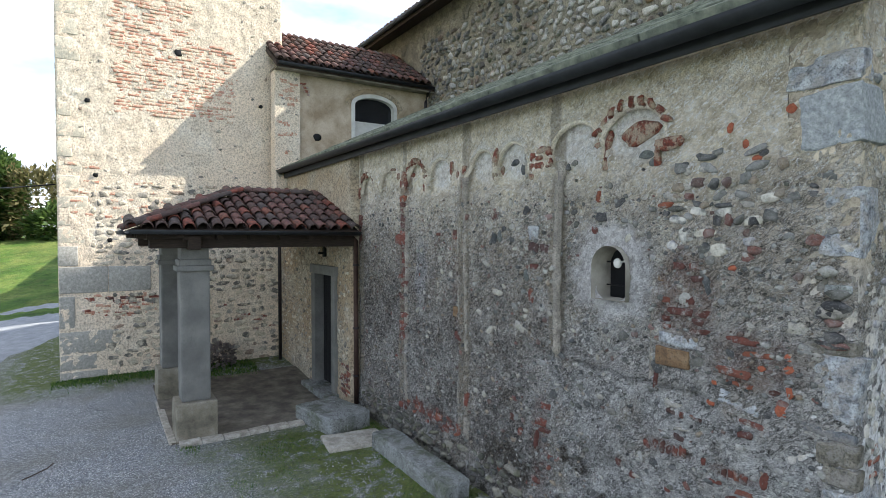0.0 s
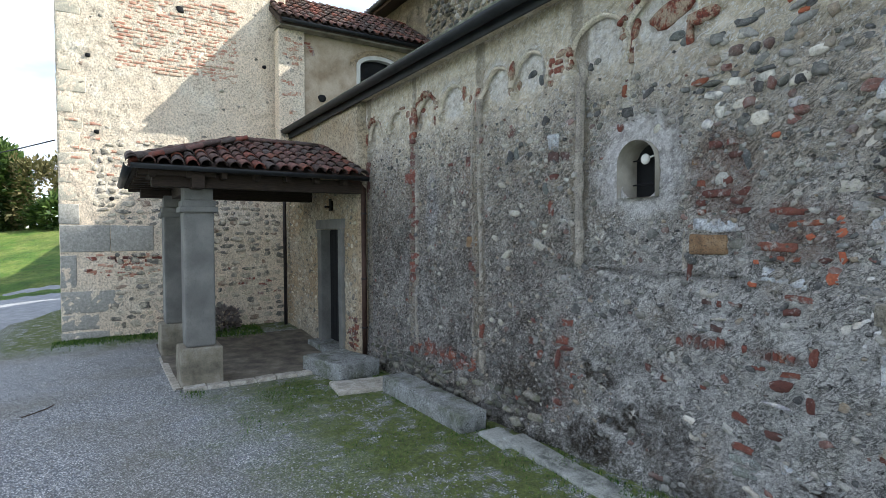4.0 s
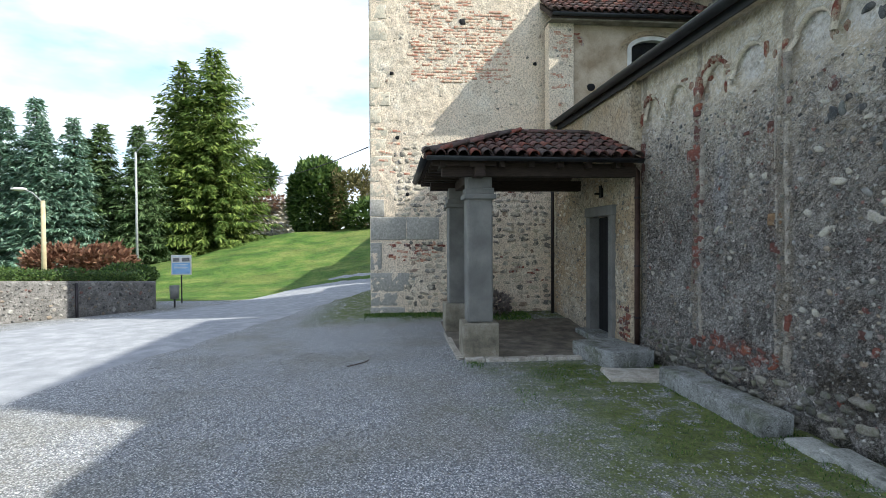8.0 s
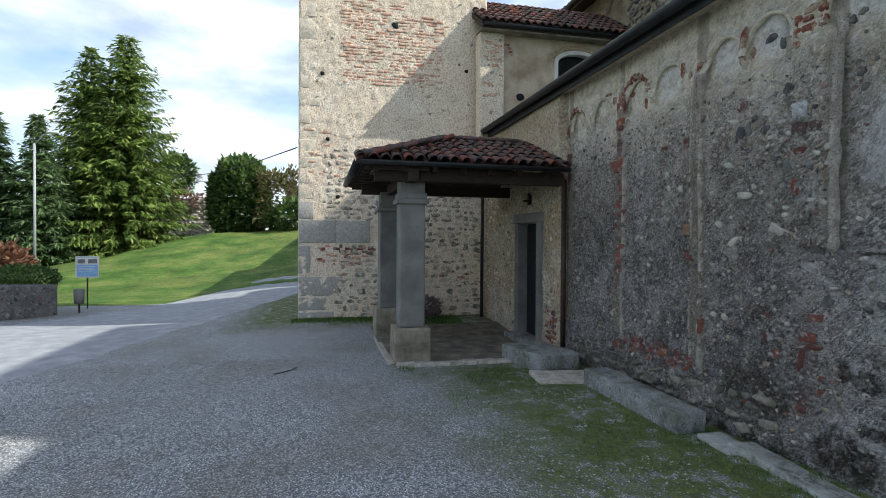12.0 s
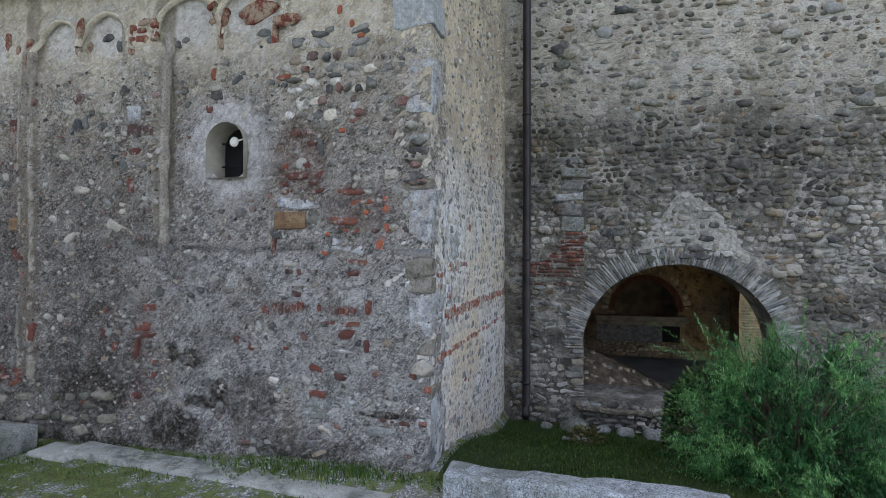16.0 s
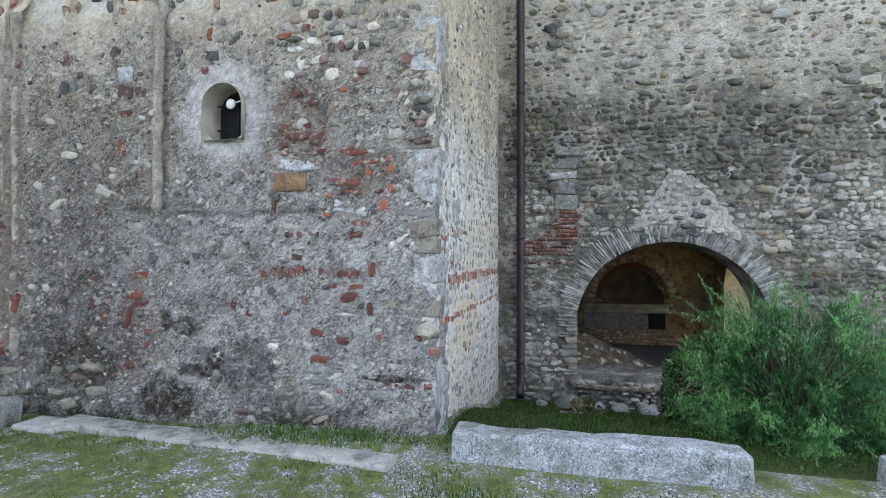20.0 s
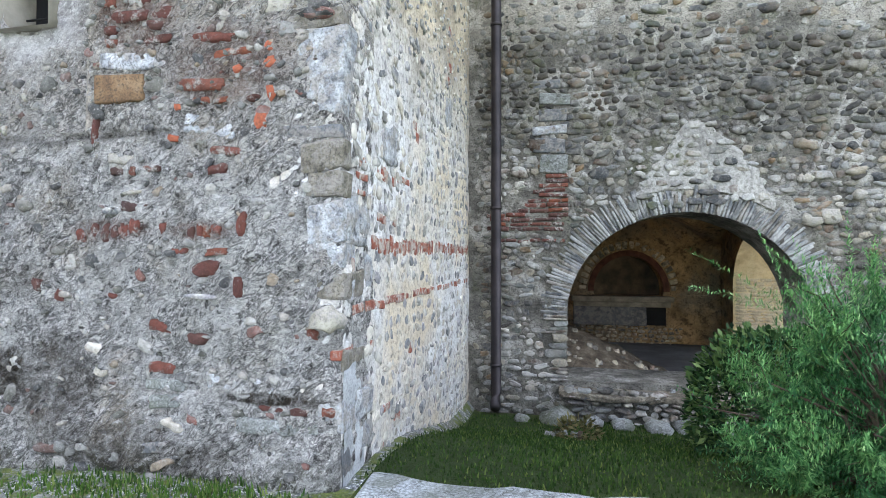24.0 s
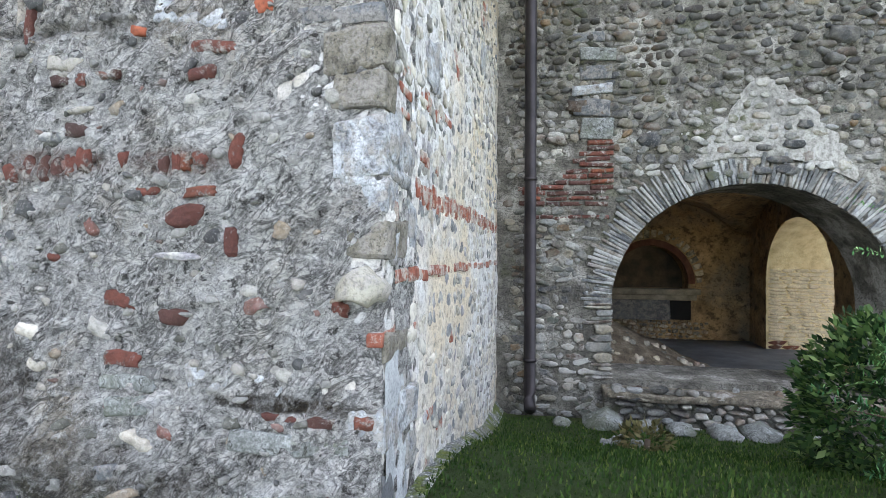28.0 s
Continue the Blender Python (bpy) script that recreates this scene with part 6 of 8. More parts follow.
for u, v0, v1, w in ((-2.50, 1.70, 3.62, 0.034), (-4.03, 0.4, 3.6, 0.034), (-5.56, 0.45, 3.6, 0.03), (-1.42, 1.74, 2.3, 0.02), (-4.17, 0.5, 3.5, 0.02)):
    put("strip_edge", mesh("strip_edge", *strip_edge(u, v0, v1, w, 0.012), M["strip_plaster"], True), wall_a)
# patched plaster round the window
vs, fs = [], []
for j in range(9):
    for k in range(40):
        t = 2 * math.pi * k / 40
        inner_u, inner_v = 0.21 * math.cos(t), 0.26 * math.sin(t)
        q = (j / 8) * (1 + 0.45 * noise.noise(Vector((math.cos(t) * 2.2, math.sin(t) * 2.2, 4))))
        u, v = -1.87 + inner_u + 0.24 * q * math.cos(t), 2.56 + inner_v + 0.22 * q * math.sin(t)
        vs.append(PA.at(u, v, PA.dep(u, v) + 0.012 * (1 - (j / 8) ** 3) - (0.02 if j == 8 else 0) + relief(u, v, 0.02, 40)))
for j in range(8):
    for k in range(40):
        n = (k + 1) % 40
        fs.append((j * 40 + k, j * 40 + n, (j + 1) * 40 + n, (j + 1) * 40 + k))
put("plaster_ring", mesh("plaster_ring", vs, fs, M["roughcast"], True), wall_a, "pale patched plaster round the window")

# quoins of the corner, seen from both sides
def quoin(v, h, w, d, mat, seed, shift=0.0):
    bm = box_bm(-w, 0.012, -0.012, d, v - h / 2, v + h / 2, 0.018, 0.03, 4, seed)
    bmesh.ops.rotate(bm, cent=(0, 0, v), matrix=Matrix.Rotation(0.09 * math.sin(seed * 2.3), 3, "Y"), verts=bm.verts[:])
    for q in bm.verts:
        q.co.x += shift
    for q in bm.verts:
        q.co += noise.noise_vector(q.co * 19 + Vector((0, 0, seed))) * 0.008
    ob = part("quoin", bm, mat, wall_a, "", False)
    return ob


QUOINS = [(0.06, 0.24, 0.54, 0.10, "darkstone"), (0.33, 0.15, 0.12, 0.40, "bluestone"), (0.60, 0.10, 0.10, 0.3, "brownstone"), (0.95, 0.14, 0.13, 0.3, "brownstone"), (1.09, 0.12, 0.16, 0.16, "bluestone"), (1.25, 0.20, 0.17, 0.24, "bluestone"),
          (1.42, 0.13, 0.17, 0.1, "brownstone"), (1.55, 0.15, 0.2, 0.1, "brownstone"), (1.68, 0.06, 0.3, 0.08, "darkstone"), (1.97, 0.42, 0.30, 0.10, "bluestone"), (2.22, 0.09, 0.26, 0.1, "brownstone"), (2.62, 0.12, 0.22, 0.12, "brownstone"), (2.98, 0.44, 0.20, 0.20, "bluestone"), (3.62, 0.34, 0.32, 0.30, "granite"), (3.92, 0.18, 0.40, 0.16, "bluestone")]
for k, (v, h, w, d, mt) in enumerate(QUOINS):
    quoin(v, h, w, d, M[mt], 60 + k)
sh = dome(0.17, 0.13, 0.07, r)
put("round_stone", mesh("round_stone", sh[0], sh[1], M["pale"], True), wall_a, "", PA.lay(-0.06, 0.79, 0.02))
for k in range(9):
    v = r.uniform(2.2, 2.8)
    sh = dome(r.uniform(0.1, 0.2), r.uniform(0.05, 0.1), 0.05, r)
    put("round_stone", mesh("round_stone", sh[0], sh[1], M["stone_a"], True), wall_a, "", PA.lay(-0.1 + r.uniform(-0.1, 0.02), v, PA.dep(-0.1, v)))

# ---------------------------------------------------------------- end wall: pointed stones and brick bands
rb = random.Random(31)


def band_free(u, v):
    return all(abs(v - z) > 0.05 for z in (1.15, 0.82)) or u < 0.15


top_b = lambda u: 4.1 + u * 0.49
spots = courses(0.08, 3.62, -0.5, 2.6, 0.078, 0.10, rb, lambda u, v: band_free(u, v) and v > -0.02 - 0.16 * u and (u > 0.36 or v > 0.62) and rb.random() < 0.84, 1.1, 0.011, 0.35)
stone_set(PB, spots, wall_b, M["stone_b"], M["stone_b_i"], lambda u, v: u < 2.4 and v < 2.2, 280)
stone_set(PB, scatter(0.1, 3.6, 2.5, 6.0, 650, 0.085, rb, lambda u, v: v < top_b(u) - 0.1, 0.014), wall_b, M["stone_b"], M["stone_b_i"], lambda u, v: False)
u = 0.42
while u < 3.55:
    brick(PB, wall_b, u, 1.15 + rb.gauss(0, 0.008), 0.2, rb.uniform(1.3, 1.9), rb.gauss(0, 0.1), 0.8, BAND)
    u += 0.062
u = 0.14
while u < 3.55:
    w = rb.uniform(0.35, 0.8)
    if rb.random() < 0.85:
        brick(PB, wall_b, u + w * 0.12, 0.82 + rb.gauss(0, 0.006), w, rb.uniform(0.7, 1.0), rb.gauss(0, 0.04), 0.8, BAND)
    u += w * 0.25 + 0.02
BAND_ODD = [(.27, 1.58, .4, 1.0), (.27, 1.50, .75, .7), (.2, 1.415, .9, .5), (.54, 1.59, .25, 1.5), (.62, 1.57, .25, 1.5), (.7, 1.56, .25, 1.4), (.82, 1.55, .3, 1.2), (.92, 1.57, .3, 1.0), (1.06, 1.58, .8, .7), (.56, 1.31, .3, .8), (.64, 1.30, .3, .9), (.85, 1.30, .35, .9), (.25, .615, .75, .9), (.06, .63, .7, .8), (.42, .61, .3, .8),
            (1.2, .47, .25, 1.5), (.67, .2, .5, .8), (.89, .08, .5, 1.0), (.65, -.01, .35, .8), (.127, 1.03, .12, 2.0), (2.5, 3.0, .5, 1.6)]
for u, v, w, h in BAND_ODD + [(2.6, 2.85, .4, 1.6), (2.45, 2.7, .5, 1.2), (2.6, 3.2, .4, 1.2), (1.35, 2.02, .4, 1.2), (1.4, 1.94, .3, 1.4)]:
    brick(PB, wall_b, u, v, w, h, rb.gauss(0, 0.06), 0.8, BAND)
SMOOTH = [mesh("block", *dome(1, 1, 1, rb, 12, 0.6), M["bluestone"], True) for _ in range(4)]
for u, v, w, h in ((.75, 1.75, .3, .24), (.29, 1.27, .18, .16), (.2, 1.165, .26, .06), (.36, .15, .18, .17), (.1, 1.3, .16, .2), (2.5, 2.4, .34, .3), (.1, .92, .1, .12), (.36, 1.0, .12, .2)):
    put("block", SMOOTH[int(u * 50) % 4], wall_b, "", PB.lay(u, v, PB.dep(u, v) - 0.004, rb.gauss(0, 0.08)) @ Matrix.Diagonal((w, h, 0.018, 1)))
# smooth grey coat beside the corner's foot
vs, fs = [], []
for j in range(13):
    for i in range(9):
        v = -0.12 + 0.74 * j / 12
        u = 0.02 + (0.36 - 0.12 * j / 12) * i / 8 * (1 + 0.12 * noise.noise(Vector((j * 0.6, 1, 4))))
        edge = i == 8 or j == 12
        vs.append(PB.at(u, v, PB.dep(u, v) + (-0.01 if edge else 0.008) + relief(u, v, 0.01, 80)))
for j in range(12):
    for i in range(8):
        a = j * 9 + i
        fs.append((a, a + 1, a + 10, a + 9))
put("coat", mesh("coat", vs, fs, simple("grey_coat", [(0.3, "8e9294"), (0.5, "adb1b3"), (0.7, "c6c9ca")], 7, 0.9, 0.7, 30, dist=0.012, grit=0.5), True), wall_b, "smooth grey plaster beside the corner")

# ---------------------------------------------------------------- arcade wall: coursed rubble
rc = random.Random(41)


def out_of_arch(u, v):
    q = math.hypot((u - 2.28) / 1.56, (v - 0.36) / 1.46)
    if v > 0.3:
        return q > 1
    return abs(u - 2.28) > 1.42 or v < -0.42


def plain_c(u, v):
    patch = 1.45 < v < 2.48 and abs(u - 2.38) < 0.85 * (2.55 - v)
    bricks = 0.2 < u < 1.1 and 1.34 < v < 2.0 and u > 0.2 + 0.75 * max(0.0, v - 1.6) / 0.4
    return out_of_arch(u, v) and not patch and not bricks


brink = lambda u: 3.5 + 0.45 * noise.noise(Vector((u * 0.7, 0, 5))) + 0.2 * noise.noise(Vector((u * 2.9, 0, 8)))
dense = courses(0.05, 4.9, -0.75, 4.1, 0.082, 0.115, rc, lambda u, v: plain_c(u, v) and v < brink(u) and rc.random() < 0.95, 0.97, 0.025, 0.24)
stone_set(PC, dense, wall_c, M["stone_c"], M["stone_c_i"], lambda u, v: u < 3.4 and v < 2.6, 300)
open_c = courses(0.05, 8.8, 2.9, 6.0, 0.078, 0.12, rc, lambda u, v: (v > brink(u) if u < 4.9 else v > 3.5) and rc.random() < 0.80, 1.22, 0.017, 0.12)
stone_set(PC, open_c, wall_c, M["stone_u"], M["stone_u_i"], lambda u, v: u < 5 and v < 4.4, 200)
stone_set(PC, scatter(0.1, 4.9, -0.7, 6.0, 700, 0.045, rc, plain_c, 0.022, 0.8), wall_c, M["stone_c"], M["stone_c_i"], lambda u, v: False)
stone_set(PC, courses(4.9, 8.8, -1.0, 3.5, 0.11, 0.17, rc, None, 1.08, 0.035), wall_c, M["stone_c"], M["stone_c_i"], lambda u, v: False)
for k in range(80):
    u, v, w = rc.uniform(0.5, 4.8), rc.uniform(-0.3, 5.2), rc.uniform(0.13, 0.27)
    if not plain_c(u, v) or not plain_c(u - w / 2, v) or not plain_c(u + w / 2, v):
        continue
    sh = dome(w, w * rc.uniform(0.38, 0.7), rc.uniform(0.04, 0.06), rc, 11, rc.choice((0.0, 0.5, 0.8)))
    put("stone", mesh("stone", sh[0], sh[1], M["stone_c"], True), wall_c, "", PC.lay(u, v, PC.dep(u, v), rc.gauss(0, 0.15)))
# pale repair over the arch
vs, fs, n = [], [], 22
for j in range(n + 1):
    for i in range(n + 1):
        v = 1.42 + (2.50 - 1.42) * j / n
        lean = 2 * i / n - 1
        half = (0.80 if lean > 0 else 0.84) * ((1 - 0.9 * (j / n) ** (1.9 if lean > 0 else 1.0))) * (1 + 0.16 * noise.noise(Vector((j * 0.5, 3 if lean > 0 else 9, 7))))
        u = 2.38 + half * lean * (1.0 if 0 < i < n else 1.0 + 0.1 * noise.noise(Vector((j * 0.9, i, 1))))
        v = max(v, 0.44 + 1.34 * math.sqrt(max(0.0, 1 - ((u - 2.28) / 1.46) ** 2)))
        edge = min(i, n - i, n - j) == 0
        vs.append(PC.at(u, v, PC.dep(u, v) + (-0.02 if edge else 0.022) + relief(u, v, 0.012, 60)))
for j in range(n):
    for i in range(n):
        a = j * (n + 1) + i
        fs.append((a, a + 1, a + n + 2, a + n + 1))
put("repair", mesh("repair", vs, fs, mortar("repair_mortar", "898782", "a6a49e", "bcbab4", None, 0.6), True), wall_c, "pale mortar repair above the arch")
PR = Plane((0, 3.66, 0), (1, 0, 0), (0, -1, 0))
PR.dep = lambda u, v: PC.dep(u, v) + 0.022 + relief(u, v, 0.012, 60)
stone_set(PR, [s for s in courses(1.5, 3.2, 1.62, 2.4, 0.085, 0.13, rc, lambda u, v: abs(u - 2.38) < 0.76 * (1 - 0.85 * ((v - 1.42) / 1.08) ** 1.3) and rc.random() < 0.92, 1.12, 0.024, 0.1)], wall_c, M["stone_c"], M["stone_c_i"])
# ring of thin schist slabs round the arch
N_V = 118
for k in range(N_V):
    a = math.pi * (0.0 + (k + 0.5) / N_V)
    cu, cv = 2.28 - 1.2 * math.cos(a), 0.42 + 1.12 * math.sin(a)
    depth = 0.26 + rc.uniform(-0.09, 0.07)
    turn = math.atan2(1.2 * math.sin(a), -1.12 * math.cos(a))
    du, dv = -math.cos(a), math.sin(a)
    L = math.hypot(du, dv)
    ob = block(PC, "voussoir", cu + du / L * depth / 2, cv + dv / L * depth / 2, depth, rc.uniform(0.018, 0.036), M["voussoir"], wall_c, 0.02 + rc.uniform(0, 0.03), math.atan2(dv, du) + rc.gauss(0, 0.07), "", 0.008)
JAMB = [mesh("jamb_stone", *dome(1, 1, 1, rc, 12, 0.7), M["stone_c"], True) for _ in range(6)]
for side in (-1, 1):
    z = -0.28
    while z < 0.42:
        h = rc.choice((0.03, 0.04, 0.05, 0.07, 0.1))
        w = rc.uniform(0.12, 0.36)
        put("jamb_stone", JAMB[rc.randrange(6)], wall_c, "", PC.lay(2.28 + side * (1.2 + w / 2 - 0.012), z + h / 2, PC.dep(2.28, z), rc.gauss(0, 0.05)) @ Matrix.Diagonal((w, h * 0.95, rc.uniform(0.02, 0.035), 1)))
        z += h
# brick patch beside the pipe
for j in range(12):
    z = 1.38 + j * 0.052 * 1.0
    u0 = (0.22, 0.3, 0.25, 0.2, 0.55, 0.62, 0.66, 0.78, 0.72, 0.78, 0.86, 0.9)[j]
    u = u0
    while u < 1.05:
        w = rc.choice((0.5, 0.9, 1.0))
        if rc.random() < 0.88:
            brick(PC, wall_c, min(u + 0.12 * w, 1.1 - 0.12 * w), z + rc.gauss(0, 0.004), w, rc.uniform(0.6, 0.85), rc.gauss(0, 0.03), rc.uniform(1.5, 3.0))
        u += 0.24 * w + 0.012
for k in range(6):
    brick(PC, wall_c, 0.35 + k * 0.13, 1.25 + rc.gauss(0, 0.006), 0.5, 0.6, rc.gauss(0, 0.03), 2.2)
for u, v, w, h, mt in ((.9, 2.28, .34, .16, "darkstone"), (.94, 2.08, .3, .2, "granite_moss"), (.93, 2.62, .3, .14, "darkstone"), (.95, 2.8, .34, .12, "granite_moss"), (.9, 2.46, .36, .1, "bluestone"), (.86, 2.96, .3, .1, "darkstone"), (4.45, 3.52, .5, .12, "pale")):
    block(PC, "block", u, v, w, h, M[mt], wall_c, 0.05, rc.gauss(0, 0.03))
for u, v, w in ((3.46, 1.45, .2), (3.62, 1.48, .22), (3.87, 1.69, .14), (2.15, 4.45, .13), (3.42, 1.86, .12), (1.24, 4.8, .12), (1.5, 4.2, .1)):
    sh = dome(w, w * 0.8, 0.05, rc)
    put("pale_stone", mesh("pale_stone", sh[0], sh[1], M["pale"], True), wall_c, "", PC.lay(u, v, PC.dep(u, v) + 0.01))
# low rubble plinth under the arch, and rocks at its foot
PP = Plane((0, 3.42, 0), (1, 0, 0), (0, -1, 0))
plinth = tagged(put("rubble_plinth", None), "low plinth of small rubble stones under the arch", "plinth", kind="structure")
part("core", box_bm(1.0, 4.4, 3.43, 3.75, -1.0, -0.33, 0.03, 0.015, 3), M["mortar_c"], plinth)
stone_set(PP, courses(1.02, 4.3, -0.78, -0.34, 0.06, 0.11, rc, None, 1.03, 0.05), plinth, M["stone_c"], M["stone_c_i"], lambda u, v: u < 3.3, 110)
part("sill", box_bm(1.0, 4.4, 3.36, 4.42, -0.40, -0.33, 0.02, 0.03, 6), simple("trodden_rubble", [(0.3, "5a5348"), (0.5, "7c7466"), (0.7, "a8a090")], 14, 0.95, 1.0, 40, dist=0.02, grit=0.8), plinth, "worn earthy sill with small stones")
for k in range(46):
    x, y, w = rc.uniform(1.1, 3.4), rc.uniform(3.38, 4.3), rc.uniform(0.04, 0.11)
    sh = dome(w, w * 0.7, w * 0.4, rc)
    put("sill_stone", mesh("sill_stone", sh[0], sh[1], M["stone_c"], True), plinth, "", Matrix.Translation((x, y, -0.33)) @ Matrix.Rotation(rc.uniform(0, 6), 4, "Z"))
for k, (x, w) in enumerate(((0.98, .36), (1.34, .2), (1.62, .22), (1.95, .26), (2.25, .3), (0.62, .16), (2.6, .22))):
    sh = dome(w, w * 0.62, w * 0.5, rc)
    ob = put("rock", mesh("rock", sh[0], sh[1], M["granite_moss"], True), None, "", Matrix.Translation((x, 3.32 - 0.03 * k % 0.1, -0.60)) @ Matrix.Rotation(math.pi / 2, 4, "X"))
    tagged(ob, "rounded grey field rock at the wall foot", "rock", "rocks at the wall foot")

# ---------------------------------------------------------------- vaulted space behind the arch
def vault_plaster():
    """Old ochre plaster, blotched brown, grey and black with damp."""
    m = Mat("vault_plaster", 0.93)
    c = m.ramp(m.noise(3.0, 7, 0.68, None, 0.4), [(0.3, "6f5d46"), (0.45, "9a8262"), (0.58, "b89d78"), (0.72, "cdb690")])
    c = m.mix(m.ramp(m.noise(1.1, 6, 0.65, None, 0.5), [(0.46, 0.0), (0.60, 0.75)]), c, "7c766b")
    c = m.mix(m.ramp(m.noise(5.5, 7, 0.7), [(0.54, 0.0), (0.62, 0.8)]), c, "4e4436")
    c = m.mix(m.ramp(m.noise(24, 6, 0.75), [(0.36, 0.7), (0.48, 0.0)]), c, "3a3227")
    m.col(c)
    m.bump(m.noise(9, 6, 0.7), 0.9, 0.03).bump(m.noise(50, 5, 0.7), 0.8, 0.01)
    return m.m


vault_m = vault_plaster()
inner = tagged(put("wall_vault", None), "ochre plastered walls of the vaulted passage", "wall", kind="structure")
BACK = 9.6
PI = Plane((0, BACK, 0), (1, 0, 0), (0, -1, 0))
LUN = (2.42, 0.70, 0.22, 0.33, 0.74)
put("back_wall", mesh("back_wall", *wall_face(PI, 0.3, 5.8, -1.2, 3.6, 0.05, 0.03, arch_hole(*LUN), 0.6, 13.0), vault_m, True), inner)
put("niche_reveal", mesh("niche_reveal", *reveal(PI, arch_outline(*LUN), 0.0, -0.5), vault_m, True), inner)
part("niche_back", box_bm(1.4, 3.5, BACK + 0.45, BACK + 0.5, 0.0, 1.5, 0.0, 0.02, 4), simple("dim_fresco", [(0.3, "3f3a33"), (0.5, "5b5145"), (0.7, "7a6a55")], 4, 0.92, 0.5, 20, grit=0.5), inner, "dim faded painting on the back of the niche")


def arch_rim(pl, c, half, spring, rise, width, proud, mat, name, label):
    """A raised band round an arch, square in section."""
    vs, fs, seg = [], [], 28
    for k in range(seg + 1):
        a = math.pi * k / seg
        du, dv = -math.cos(a), math.sin(a)
        for w, d in ((0.0, -0.05), (0.0, proud), (width, proud), (width, -0.05)):
            vs.append(pl.at(c + du * (half + w), spring + dv * (rise + w), d + 0.006 * noise.noise(Vector((k * 0.7, w * 9, 3)))))
    for k in range(seg):
        for q in range(3):
            fs.append((k * 4 + q, k * 4 + q + 1, k * 4 + q + 5, k * 4 + q + 4))
    return put(name, mesh(name, vs, fs, mat), inner, label)


arch_rim(PI, 2.42, 0.70, 0.33, 0.74, 0.12, 0.05, simple("rim_plaster", [(0.3, "4a322b"), (0.5, "654439"), (0.7, "7d5a4b")], 7, 0.9, 0.4, 30, grit=0.4), "niche_rim", "dull red moulded rim of the niche")
for k in range(22):
    a = math.pi * (k + 0.5) / 22
    block(PI, "voussoir", 2.42 - 0.93 * math.cos(a), 0.33 + 0.97 * math.sin(a), 0.16, 0.10, M["stone_t"], inner, 0.02, math.pi - a, "", 0.02)
part("shelf", box_bm(1.25, 3.27, BACK - 0.34, BACK - 0.02, 0.13, 0.24, 0.02, 0.008, 3), M["shelf_stone"], inner, "stone altar shelf")
part("shelf", box_bm(1.30, 3.22, BACK - 0.24, BACK - 0.02, 0.02, 0.125, 0.015, 0.008, 3), M["shelf_stone"], inner, "moulded underside of the shelf")
part("altar_block", box_bm(1.3, 2.77, BACK - 0.16, BACK - 0.02, -0.38, 0.015, 0.02, 0.012, 3), M["darkstone"], inner, "dark stone front under the shelf")
# no hollow here: a black plate gives the shade of the recess
part("recess", box_bm(2.78, 3.16, BACK - 0.06, BACK - 0.035, -0.37, 0.0), M["door"], inner, "near-black plate for the shaded recess under the shelf")
stone_set(PI, courses(1.3, 3.5, -0.76, -0.38, 0.075, 0.11, rc, None, 1.05, 0.06, 0.2), inner, M["stone_t"], M["stone_t_i"], None, 60)
part("ledge", box_bm(3.28, 3.98, BACK - 0.05, BACK - 0.02, 0.20, 0.27, 0.01, 0.006, 2), vault_m, inner, "thin plaster ledge")
part("side_wall", box_bm(0.2, 0.5, 4.42, BACK, -1.2, 3.6), vault_m, inner)
# thick side wall with a round arch out to the open
PS = Plane((4.22, 0, 0), (0, 1, 0), (-1, 0, 0))
OPEN = (7.62, 1.17, -1.2, 0.50, 0.98)
put("side_wall", mesh("side_wall", *wall_face(PS, 4.42, BACK, -1.2, 3.6, 0.06, 0.03, arch_hole(*OPEN), 0.06, 14.0), vault_m, True), inner)
pier_m = simple("pier_stone", [(0.3, "b5a684"), (0.5, "d6c8a6"), (0.7, "e6dcc0")], 5, 0.9, 0.8, 24, dist=0.02, grit=0.3)
put("side_arch", mesh("side_arch", *reveal(PS, arch_outline(*OPEN)[::-1], 0.0, -1.45, 0.02), pier_m, True), inner, "pale coursed stone jambs and arch")
part("outer_pier", box_bm(4.30, 5.68, BACK - 0.8, BACK, -1.2, 0.45), pier_m, inner)
part("outer_pier", box_bm(4.30, 5.68, 4.42, 6.42, -1.2, 0.45), pier_m, inner)
part("outer_head", box_bm(4.30, 5.68, 4.42, BACK, 1.52, 3.6), pier_m, inner)
# coursed stones of the far jamb
PJ = Plane((0, OPEN[0] + OPEN[1], 0), (1, 0, 0), (0, -1, 0))
COURSED = [mesh("stone", *dome(1, 1, 1, rc, 12, 0.9), M["tower_quoin"], True) for _ in range(6)]
v = -0.75
while v < 0.62:
    h, u = rc.uniform(0.05, 0.085), 4.25
    while u < 5.6:
        w = rc.uniform(0.14, 0.34)
        red = v < -0.6 and u < 4.5
        put("brick" if red else "stone", WORN[0] if red else COURSED[rc.randrange(6)], inner, "", PJ.lay(u + w / 2, v + h / 2, -0.005, rc.gauss(0, 0.02)) @ Matrix.Diagonal((w * 0.98, h * 0.95, 0.026, 1)))
        u += w
    v += h
